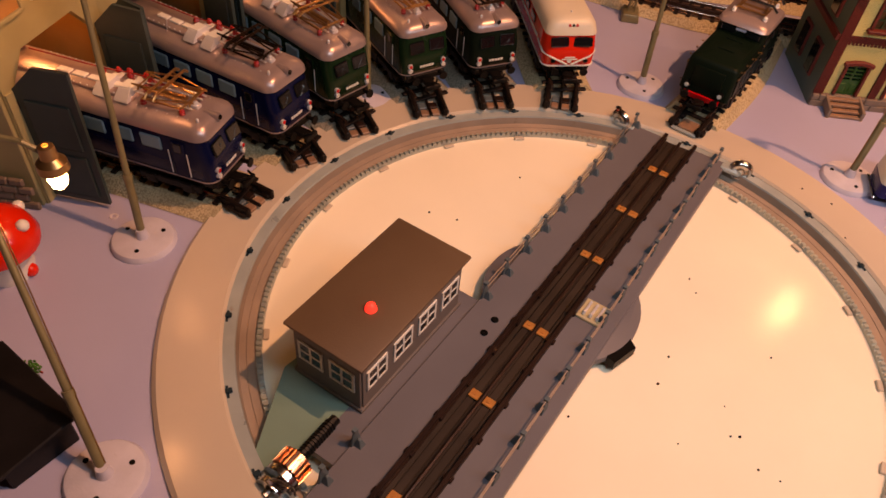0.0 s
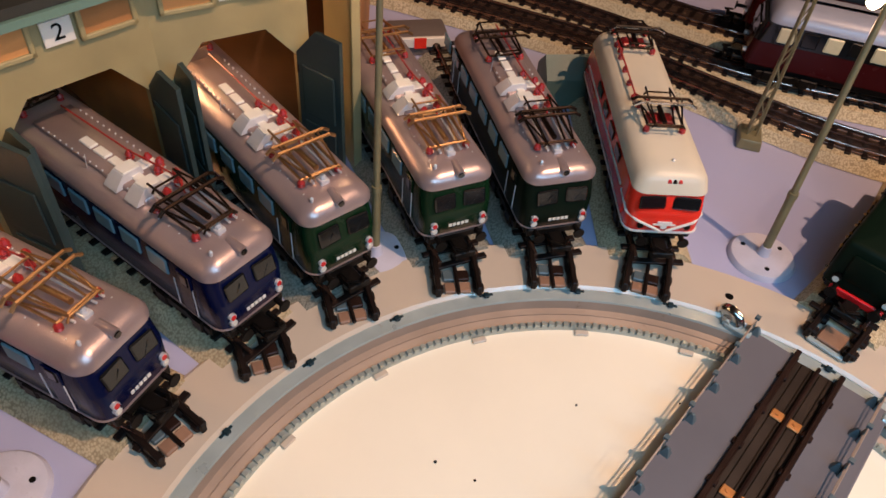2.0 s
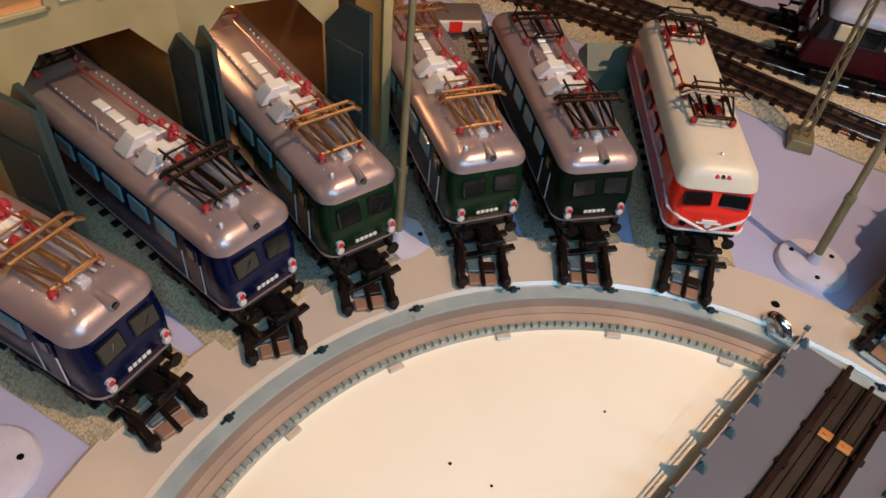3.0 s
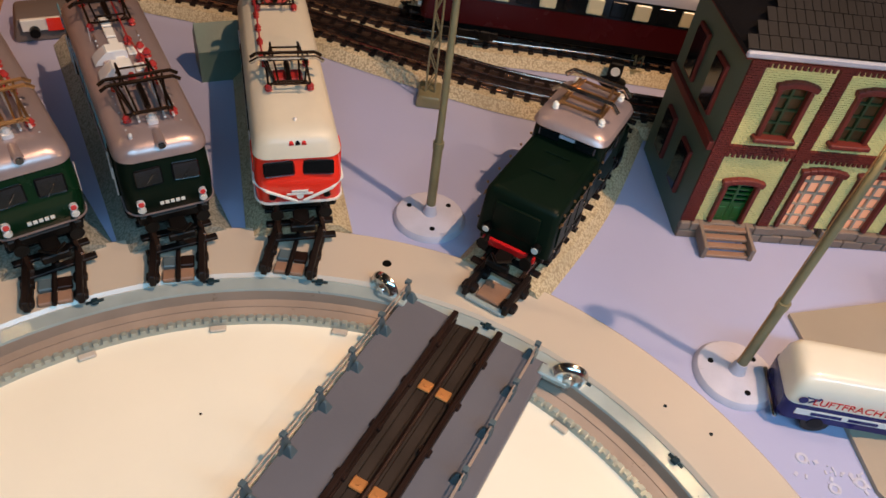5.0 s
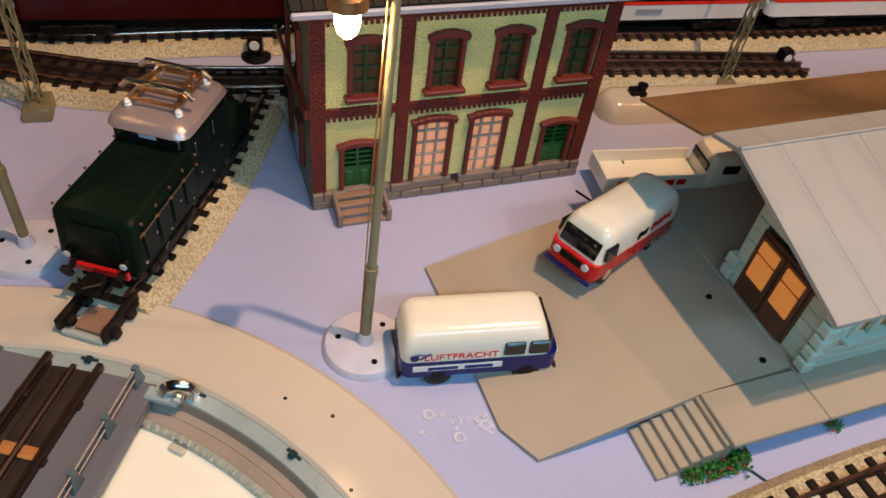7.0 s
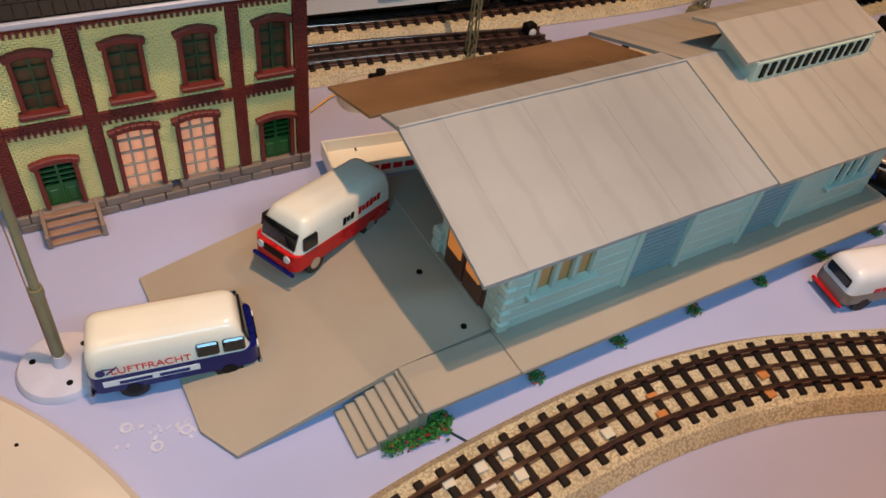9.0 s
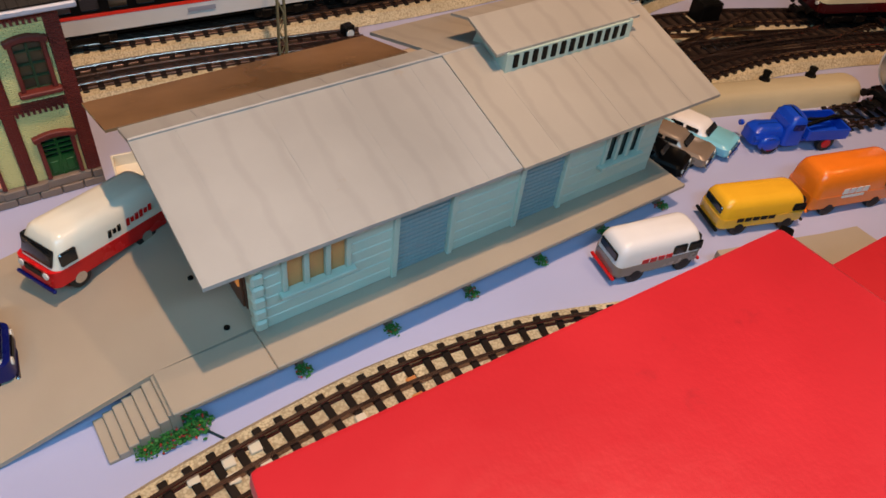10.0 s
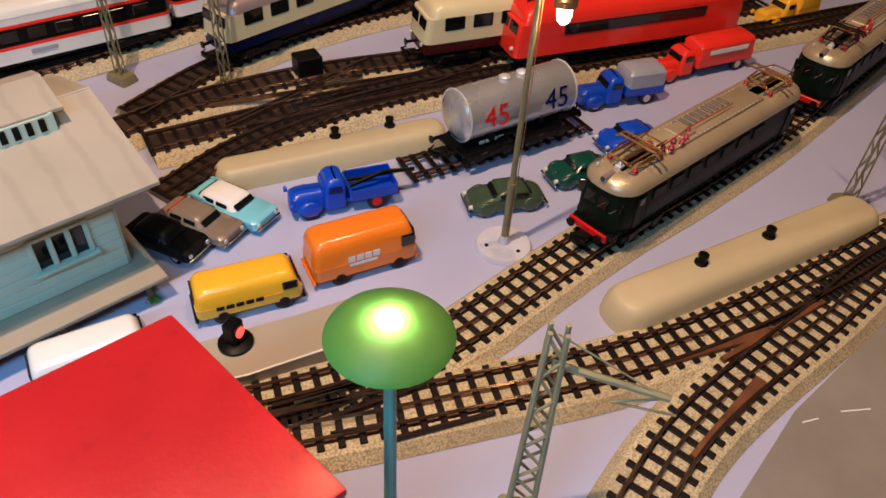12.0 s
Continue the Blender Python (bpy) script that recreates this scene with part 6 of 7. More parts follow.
bm = B()
rt = [loc(*p) for p in ((0.192, 0.172, 0.0016), (0.195, 0.150, 0.0022), (0.2005, 0.098, 0.0018), (0.2095, 0.085, 0.0020), (0.2680, 0.0925, 0.0140), (0.3085, 0.0975, PZ), (0.3020, 0.186, PZ), (0.2480, 0.183, 0.0095))]
hi = [bm.verts.new(p) for p in rt]
lo = [bm.verts.new((p[0], p[1], max(0.0, p[2] - 0.0026))) for p in rt]
cv = bm.verts.new(loc(0.248, 0.135, 0.0108))
for i in range(8):
    bm.faces.new((hi[i], hi[(i + 1) % 8], cv))
    bm.faces.new((hi[i], lo[i], lo[(i + 1) % 8], hi[(i + 1) % 8]))
part("ramp", bm, M_RAMP, pf, "tan ramp rising to the platform")
# second dark filler, coloured as shade beneath the ramp's upper end
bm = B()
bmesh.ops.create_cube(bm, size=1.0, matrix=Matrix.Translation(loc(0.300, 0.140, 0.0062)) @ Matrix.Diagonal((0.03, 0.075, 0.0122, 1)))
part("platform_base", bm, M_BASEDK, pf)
for k in range(7):
    bm = B()
    x = 0.2440 + 0.0036 * k
    h = 0.0018 + 0.0018 * k
    box(bm, loc(x + 0.0018, 0.0815 + 0.0003 * k, h / 2), (0.0037, 0.0190, h), 0, 0.0003, 1)
    part("step", bm, M_RAMP, pf)
for x, y in ((0.290, 0.131), (0.295, 0.101)):
    bm = B()
    lathe(bm, [(0.0001, 0.0006), (0.0011, 0.0006), (0.0012, 0.0)], loc(x, y, PZ - 0.0003), 10, False)
    part("peg_hole", bm, M_BLACK, pf)


def bush(x, y, z, s, seed):
    rnd = random.Random(seed)
    bs = thing("bush", pose(x, y, z), "green flocked bush with red blossoms beside the platform", "bush", "platform bushes")
    bm, bf = B(), B()
    for k in range(130):
        d = Vector((rnd.gauss(0, 1), rnd.gauss(0, 1), abs(rnd.gauss(0, 0.8)))).normalized() * s * rnd.uniform(0.3, 1.0)
        c = bm if k % 11 else bf
        r = bmesh.ops.create_icosphere(c, subdivisions=1, radius=s * rnd.uniform(0.10, 0.2))
        bmesh.ops.transform(c, matrix=Matrix.Translation(d) @ Euler((rnd.random() * 6, rnd.random() * 6, 0)).to_matrix().to_4x4() @ Matrix.Diagonal((1, 0.7, 0.4, 1)), verts=r["verts"])
    part("leaves", bm, M_LEAF, bs)
    part("blossoms", bf, M_FLOWER, bs)


for k in range(5):
    q = Vector((0.2565 + 0.0044 * k, 0.0718 + 0.0004 * k, 0.0))
    bush(q.x, q.y, 0.0008, 0.0042 + 0.0005 * k, k)
for k in range(6):
    q = SM @ Vector((0.030 + 0.0395 * k, -0.0040, 0))
    bush(q.x, q.y, 0.001, 0.0036, 20 + k)

# ---- road vehicles ----


def wheels(parent, L, W, xs, r=0.0042, hub=None):
    for x in xs:
        for s in (-1, 1):
            bm = B()
            rod(bm, (x, s * (W / 2 - 0.0034), r), (x, s * (W / 2 - 0.0004), r), r, 16)
            w = part("wheel", bm, M_TYRE, parent)
            bm = B()
            rod(bm, (x, s * (W / 2 - 0.0008), r), (x, s * (W / 2 - 0.0001), r), r * 0.55, 12)
            part("hub", bm, hub or M_STEEL, w)


def van(m, L, W, H, low, high, label, split=0.5, name="delivery_van", nose=0.0, bumper=None, screen=True, side_windows=1, rear_window=False, rake=0.16, group="vans", hub=None):
    """A box van with its front at +x."""
    vn = thing(name, m, label, "van", group)
    z0, zs, z1 = 0.0040, 0.0030 + (H - 0.003) * split, H
    hx = L / 2
    bm = B()
    loft(bm, [plan_ring(hx - a, -hx + b, W - 2 * i, 0.0034, z) for z, a, b, i in ((z0, 0.0012, 0.0008, 0.0012), (z0 + 0.0012, 0.0, 0.0, 0.0), (zs, 0.0, 0.0, 0.0))])
    part("lower_body", bm, low, vn)
    bm = B()
    hgt = z1 - zs
    loft(bm, [plan_ring(hx - a * L, -hx + b, W - 2 * i, 0.0034, z) for z, a, b, i in ((zs, 0.002 + nose, 0.0002, 0.0002), (zs + hgt * 0.55, 0.002 + nose + rake * 0.35, 0.0008, 0.0007), (zs + hgt * 0.82, nose + rake * 0.55, 0.0018, 0.0018), (zs + hgt * 0.95, nose + rake * 0.72, 0.0034, 0.0034), (z1, nose + rake * 0.95, 0.0060, 0.0060))])
    part("upper_body", bm, high, vn)
    ang = math.atan2(rake * 0.42 * L, hgt * 0.7)
    if screen:
        bm = B()
        box(bm, (hx - (nose + rake * 0.20) * L + 0.0002, 0, zs + hgt * 0.36), (0.0010, W - 0.0052, hgt * 0.56), 0, 0.0004, 2, 1, Matrix.Rotation(-ang * 0.8, 4, "Y"))
        part("windscreen", bm, M_GLASS, vn, "dark windscreen")
    for s in (-1, 1):
        x = hx - (nose + rake * 0.55) * L - 0.0045
        for k in range(side_windows):
            bm = B()
            box(bm, (x + 0.0022 - 0.0084 * k, s * (W / 2 - 0.0003), zs + hgt * 0.34), (0.0072, 0.0016, hgt * 0.46), 0, 0.0006, 1, 1, Matrix.Rotation(radians(5 * s), 4, "X"))
            part("side_window", bm, M_GLASS, vn)
        bm = B()
        rod(bm, (hx - 0.0012, s * (W / 2 - 0.0042), zs * 0.72 + 0.0012), (hx + 0.0005, s * (W / 2 - 0.0042), zs * 0.72 + 0.0012), 0.0015, 12)
        part("headlight", bm, M_LENS_W, vn)
    if rear_window:
        bm = B()
        box(bm, (-hx + 0.0004, 0, zs + hgt * 0.40), (0.0010, W - 0.0062, hgt * 0.42), 0, 0.0006, 1)
        part("rear_window", bm, M_GLASS, vn)
    for x in (hx + 0.0002, -hx - 0.0002):
        bm = B()
        box(bm, (x, 0, 0.0042), (0.0016, W - 0.0006, 0.0016), 0, 0.0005, 1)
        part("bumper", bm, bumper or M_STEEL, vn)
    bm = B()
    box(bm, (hx + 0.0001, 0, zs * 0.70 + 0.0012), (0.0008, W * 0.46, zs * 0.24), 0, 0.0003, 1)
    part("grille", bm, M_BLACK, vn)
    wheels(vn, L, W + 0.0006, (hx - L * 0.19, -hx + L * 0.24), 0.0047, hub or M_DARKMET)
    return vn


def bar(parent, name, x, y, z, w, h, material, rz=0.0, label=""):
    bm = B()
    box(bm, (x, y, z), (w, 0.0003, h), rz)
    return part(name, bm, material, parent, label)


v = van(pose(0.199, 0.128, 0.0012, 0, -1.5, -5.5), 0.0535, 0.0215, 0.0255, M_BLUEV, M_CREAMV, "white over navy blue air freight van beside the ramp", 0.44, rake=0.10, nose=0.04, side_windows=2)
lettering("lettering", "LUFTFRACHT", 0.0041, M_REDV, v, pose(-0.0068, -0.01115, 0.0158, 90))
bar(v, "white_band", -0.0075, -0.0109, 0.0098, 0.0300, 0.0026, M_WHITE)
bar(v, "band_text", -0.0125, -0.0112, 0.0098, 0.0100, 0.0012, M_BLUEV)
bar(v, "band_text", -0.0005, -0.0112, 0.0098, 0.0095, 0.0012, M_BLUEV)
bm = B()
rod(bm, (-0.0222, -0.0108, 0.0158), (-0.0222, -0.0111, 0.0158), 0.0015, 16)
wire(bm, [(-0.0205, -0.0110, 0.0150), (-0.0170, -0.0110, 0.0178)], 0.0003, 5)
wire(bm, [(-0.0215, -0.0110, 0.0176), (-0.0175, -0.0110, 0.0170)], 0.0003, 5)
part("emblem", bm, M_BLUEV, v, "plain blue round emblem")
v = van(pose(0.2625, 0.1625, 0.0114, 0, -5, 210), 0.0560, 0.0215, 0.0250, M_REDV, M_CREAMV, "cream over red delivery van on the ramp", 0.42, rake=0.12, nose=0.03, bumper=M_BLUEV, hub=M_STEEL)
for k in range(9):
    bar(v, "side_text", 0.0020 - 0.0022 * k - (0.0022 if k > 2 else 0), 0.0107, 0.0160 + 0.00022 * k, 0.0015, (0.0034, 0.0022, 0.0030)[k % 3], M_BLACK if k < 3 else M_REDV)
v = van(pose(0.479, 0.0725, 0.0, 0, 0, -7), 0.0460, 0.0195, 0.0215, M_TAN, M_WHITEV, "white over beige minibus with red bumpers beside the platform", 0.42, "minibus", rake=0.12, bumper=M_REDV, side_windows=2, rear_window=True)
for k in range(4):
    bar(v, "side_text", -0.009 + 0.0042 * k, -0.0099, 0.0122, 0.0034, 0.0024, M_REDV)
v = van(pose(0.549, 0.0745, 0.0, 0, 0, -14), 0.0485, 0.0200, 0.0200, M_YELV, M_YELV, "bright yellow minibus with dark windows", 0.45, "minibus", rake=0.13, bumper=M_BLACK, side_windows=1, rear_window=True)
for k in range(5):
    bar(v, "side_text", -0.0135 + 0.0044 * k, -0.0101, 0.0098, 0.0036, 0.0022, M_BLACK)
v = van(pose(0.606, 0.0675, 0.0, 0, 0, -11), 0.0530, 0.0215, 0.0265, M_ORGV, M_ORGV, "bright orange rounded delivery van", 0.40, rake=0.10, bumper=M_ORGV, screen=True)
for k in range(4):
    bar(v, "side_text", -0.0080 + 0.0042 * k, -0.0109, 0.0150, 0.0034, 0.0034, M_WHITE)
bar(v, "side_text", -0.0020, -0.0109, 0.0115, 0.0140, 0.0016, M_WHITE)


def pickup(m):
    pk = thing("pickup_truck", m, "cream flatbed pickup truck with red lettering bars", "truck")
    bm = B()
    box(bm, (-0.006, 0, 0.0072), (0.064, 0.0200, 0.0022), 0, 0.0004, 1)
    part("bed", bm, M_CREAMV, pk)
    for c, s in (((-0.014, 0.0096, 0.0110), (0.047, 0.0010, 0.0068)), ((-0.014, -0.0096, 0.0110), (0.047, 0.0010, 0.0068)), ((-0.0375, 0, 0.0110), (0.0010, 0.0196, 0.0068))):
        bm = B()
        box(bm, c, s, 0, 0.0003, 1)
        part("side_board", bm, M_CREAMV, pk)
    for k in range(6):
        bar(pk, "side_text", -0.030 + 0.0056 * k, -0.0103, 0.0110, 0.0044, 0.0030, M_REDV)
    bm = B()
    loft(bm, [plan_ring(0.0335 - a, 0.0105 + b, 0.0205 - 2 * i, 0.0034, z) for z, a, b, i in ((0.0035, 0, 0, 0.0004), (0.0125, 0, 0, 0), (0.0180, 0.0036, 0.0004, 0.001), (0.0212, 0.0060, 0.0018, 0.0026), (0.0222, 0.0085, 0.0040, 0.0050))])
    part("cab", bm, M_CREAMV, pk)
    bm = B()
    box(bm, (0.0318, 0, 0.0160), (0.0010, 0.0150, 0.0056), 0, 0.0008, 1, 1, Matrix.Rotation(radians(-26), 4, "Y"))
    part("windscreen", bm, M_GLASS, pk)
    bm = B()
    box(bm, (0.0106, 0, 0.0160), (0.0010, 0.0150, 0.0046), 0, 0.0006, 1)
    part("rear_window", bm, M_GLASS, pk)
    for s in (-1, 1):
        bm = B()
        box(bm, (0.0210, s * 0.0098, 0.0160), (0.0080, 0.0010, 0.0048), 0, 0.0006, 1)
        part("side_window", bm, M_GLASS, pk)
    wheels(pk, 0.07, 0.0205, (0.022, -0.022))


pickup(pose(0.316, 0.2085, 0.0, 0, 0, -3))


def saloon(m, L, W, paint, top, label, fins=False, beetle=False, seat=None):
    c = thing("model_car", m, label, "car", "parked model cars")
    hx = L / 2
    bm = B()
    if beetle:
        loft(bm, [plan_ring(hx - a, -hx + b, W - 2 * i, W * 0.32, z) for z, a, b, i in ((0.0025, 0.001, 0.001, 0.001), (0.0045, 0, 0, 0), (0.0075, 0.0012, 0.0008, 0.0002), (0.0095, 0.0060, 0.0030, 0.0016), (0.0105, 0.0095, 0.0060, 0.0024))])
    else:
        loft(bm, [plan_ring(hx - a, -hx + b, W - 2 * i, 0.0026, z) for z, a, b, i in ((0.0025, 0.0008, 0.0008, 0.001), (0.0040, 0, 0, 0), (0.0078, 0.0004, 0.0002, 0.0), (0.0092, 0.0024, 0.0016, 0.0012))])
    part("body", bm, paint, c)
    bm = B()
    f, r = (0.30, 0.14) if not beetle else (0.30, 0.20)
    z0 = 0.0090 if not beetle else 0.0098
    loft(bm, [plan_ring(hx - f * L - a, -hx + r * L + b, W - 0.0022 - 2 * i, 0.0028, z) for z, a, b, i in ((z0, 0, 0, 0), (z0 + 0.0030, 0.0034, 0.0020, 0.0012), (z0 + 0.0040, 0.0048, 0.0040, 0.0022), (z0 + 0.0045, 0.0075, 0.0070, 0.0040))])
    part("roof", bm, top, c)
    for x, tilt in ((hx - f * L - 0.0010, -48), (-hx + r * L + 0.0008, 40)):
        bm = B()
        box(bm, (x, 0, z0 + 0.0017), (0.0008, W - 0.0062, 0.0036), 0, 0.0005, 1, 1, Matrix.Rotation(radians(tilt), 4, "Y"))
        part("window", bm, seat if seat and tilt > 0 else M_GLASS, c)
    for s in (-1, 1):
        for k in (-1, 1):
            bm = B()
            box(bm, ((-0.5 + 0.5 * (1 - f + r)) * L + 0.0 + k * 0.0044 - 0.0005, s * (W / 2 - 0.0016), z0 + 0.0016), (0.0074, 0.0008, 0.0024), 0, 0.0004, 1, 1, Matrix.Rotation(radians(16 * s), 4, "X"))
            part("side_window", bm, M_GLASS, c)
        if fins:
            bm = B()
            box(bm, (-hx + 0.008, s * (W / 2 - 0.0012), 0.0098), (0.016, 0.0014, 0.0022), 0, 0.0005, 1, 0.6)
            part("fin", bm, paint, c)
        if beetle:
            for x in (hx * 0.58, -hx * 0.56):
                bm = B()
                ball(bm, (x, s * (W / 2 - 0.0012), 0.0048), 0.0056, 12, 8, (1, 0.42, 0.85))
                part("fender", bm, paint, c)
        bm = B()
        rod(bm, (hx - 0.0016, s * (W / 2 - 0.003), 0.0062), (hx + 0.0002, s * (W / 2 - 0.003), 0.0062), 0.0012, 10)
        part("headlight", bm, M_LENS_W, c)
    for x in (hx + 0.0003, -hx - 0.0003):
        bm = B()
        box(bm, (x, 0, 0.0042), (0.0014, W - 0.001, 0.0014), 0, 0.0005, 1)
        part("bumper", bm, M_STEEL, c)
    wheels(c, L, W, (hx * 0.60, -hx * 0.58), 0.0034)
    return c


saloon(pose(0.5715, 0.1385, 0, 0, 0, -66), 0.0470, 0.0195, M_SKY, M_WHITEV, "light blue finned car with white roof", True)
saloon(pose(0.5520, 0.1350, 0, 0, 0, -64), 0.0440, 0.0185, M_TAN, M_TAN, "metallic tan coupe with red seat showing", False, False, M_REDV)
saloon(pose(0.5330, 0.1330, 0, 0, 0, -62), 0.0420, 0.0185, M_BLACK, M_BLACK, "glossy black car beside the shed end")
saloon(pose(0.697, 0.0640, 0, 0, 0, 158), 0.0440, 0.0190, M_OLIVE, M_OLIVE, "olive green rounded car below the lamp post", False, True)
saloon(pose(0.750, 0.0590, 0, 0, 0, 166), 0.0400, 0.0185, M_TEAL, M_TEAL, "deep green rounded car beside the locomotive", False, True)
saloon(pose(0.800, 0.0670, 0, 0, 0, 166), 0.0400, 0.0185, M_TRUCKB, M_TRUCKB, "bright blue rounded car beside the locomotive", False, True)


def truck(m, paint, label, load=None, loadlabel="", L=0.060, crane=False, hub=None):
    tk = thing("model_truck", m, label, "truck", "parked model trucks")
    hx = L / 2
    bm = B()
    box(bm, (0, 0, 0.0058), (L - 0.004, 0.0120, 0.0024), 0, 0.0004, 1)
    part("chassis", bm, M_BLACK if not crane else paint, tk)
    bm = B()
    loft(bm, [plan_ring(hx - a, hx - 0.020, 0.0135 - 2 * i, 0.0030, z) for z, a, i in ((0.0045, 0.0, 0.0), (0.0115, 0.0006, 0.0006), (0.0135, 0.0024, 0.0022), (0.0142, 0.0050, 0.0040))])
    part("hood", bm, paint, tk)
    for s in (-1, 1):
        bm = B()
        ball(bm, (hx - 0.0100, s * 0.0080, 0.0060), 0.0068, 14, 8, (1, 0.42, 0.72))
        part("fender", bm, paint, tk)
        bm = B()
        rod(bm, (hx - 0.001, s * 0.0082, 0.0098), (hx + 0.0008, s * 0.0082, 0.0098), 0.0016, 12)
        part("headlight", bm, paint, tk)
    bm = B()
    loft(bm, [plan_ring(hx - 0.0175 - a, hx - 0.0300 + b, 0.0185 - 2 * i, 0.0028, z) for z, a, b, i in ((0.0045, 0, 0, 0), (0.0135, 0, 0, 0), (0.0190, 0.0018, 0.0002, 0.0008), (0.0210, 0.0030, 0.0012, 0.0022), (0.0218, 0.0050, 0.0030, 0.0044))])
    part("cab", bm, paint, tk)
    bm = B()
    box(bm, (hx - 0.0182, 0, 0.0163), (0.0008, 0.0135, 0.0042), 0, 0.0005, 1, 1, Matrix.Rotation(radians(-16), 4, "Y"))
    part("windscreen", bm, M_GLASS if not crane else paint, tk)
    for s in (-1, 1):
        bm = B()
        box(bm, (hx - 0.0240, s * 0.0090, 0.0163), (0.0070, 0.0008, 0.0040), 0, 0.0005, 1)
        part("side_window", bm, M_GLASS if not crane else M_BLUEV, tk)
    bl = L - 0.032
    bx_ = -hx + bl / 2
    bm = B()
    box(bm, (bx_, 0, 0.0082), (bl, 0.0200, 0.0016), 0, 0.0004, 1)
    for c, s in (((bx_, 0.0096, 0.0114), (bl, 0.0010, 0.0060)), ((bx_, -0.0096, 0.0114), (bl, 0.0010, 0.0060)), ((-hx + 0.0005, 0, 0.0114), (0.0010, 0.0192, 0.0060)), ((-hx + bl, 0, 0.0114), (0.0010, 0.0192, 0.0060))):
        box(bm, c, s, 0, 0.0003, 1)
    part("bed", bm, paint if load is not M_REDV else M_REDV, tk)
    if load is not None:
        bm = B()
        loft(bm, [plan_ring(-hx + bl - a, -hx + a, 0.0205 - 2 * i, 0.0022, z) for z, a, i in ((0.0135, 0, 0), (0.0225, 0.0002, 0.0002), (0.0248, 0.0016, 0.0022), (0.0256, 0.0036, 0.0058))])
        part("tarpaulin", bm, load, tk, loadlabel)
    if crane:
        bm = B()
        wire(bm, [(-hx + bl, 0.003, 0.013), (-hx + 0.006, 0.0, 0.0165), (-hx - 0.012, 0, 0.0150)], 0.0012, 8)
        wire(bm, [(-hx + bl, -0.004, 0.012), (-hx - 0.010, -0.002, 0.0140)], 0.0010, 8)
        part("tow_boom", bm, M_BLACK, tk)
    wheels(tk, L, 0.0205, (hx - 0.010, -hx + 0.012), 0.0050, hub or M_REDV)
    return tk


truck(pose(0.6235, 0.1140, 0, 0, 0, 163), M_TRUCKB, "bright blue plastic tow truck with red wheels", crane=True, L=0.058)
truck(pose(0.8330, 0.1085, 0, 0, 0, 162), M_TRUCKB, "blue truck with grey tarpaulin", M_GREYROOF, "grey tarpaulin", hub=M_STEEL)
t = truck(pose(0.915, 0.1060, 0, 0, 0, 168), M_RED, "bright red box truck", M_RED, "red box body", 0.082, hub=M_STEEL)
bar(t, "side_text", -0.016, 0.0108, 0.0190, 0.034, 0.0034, M_WHITE)
truck(pose(1.045, 0.122, 0, 0, 0, 170), M_YELV, "yellow truck with red bonnet at the yard end", M_YELV, "yellow box body", 0.056, hub=M_STEEL)

# ---- tank wagon ----
tw = thing("tank_wagon", Matrix.Translation((0.733, 0.1055, 0.0066)) @ Matrix.Rotation(radians(-5), 4, "Z"), "silver tank wagon with red and blue numerals", "wagon")
bm = B()
rings = []
for x, r in ((-0.0415, 0.004), (-0.0405, 0.0095), (-0.0385, 0.0135), (-0.0365, 0.0152), (0.0365, 0.0152), (0.0385, 0.0135), (0.0405, 0.0095), (0.0415, 0.004)):
    rings.append([(x, r * math.cos(2 * math.pi * k / 28), 0.0275 + r * math.sin(2 * math.pi * k / 28)) for k in range(28)])
loft(bm, rings)
part("tank", bm, M_TANK, tw)
for x in (-0.0368, 0.0368):
    bm = B()
    rod(bm, (x - 0.0004, 0, 0.0275), (x + 0.0004, 0, 0.0275), 0.0156, 28)
    part("band", bm, M_SILVERB, tw)
for x in (-0.006, 0.006):
    bm = B()
    lathe(bm, [(0.0034, 0.0), (0.0034, 0.0022), (0.0024, 0.0030), (0.0008, 0.0034)], (x, 0, 0.0420), 16)
    part("dome", bm, M_SILVERB, tw)
bm = B()
box(bm, (0, 0, 0.0105), (0.086, 0.016, 0.0035), 0, 0.0005, 1)
for s in (-1, 1):
    box(bm, (0.018 * s, 0, 0.0135), (0.004, 0.020, 0.0060), 0, 0.0005, 1)
part("underframe", bm, M_BLACK, tw)
bogies(tw, 0.046, -0.046)
buffers(tw, 0.043, 1)
buffers(tw, -0.043, -1)
for x, mm in ((-0.020, M_REDV), (0.022, M_BLUEV)):
    lettering("numeral", "45", 0.0175, mm, tw, pose(x, -0.01530, 0.0300, 78))
for k in range(4):
    bar(tw, "frame_text", -0.024 + 0.0045 * k, -0.0083, 0.0105, 0.0036, 0.0020, M_WHITE)


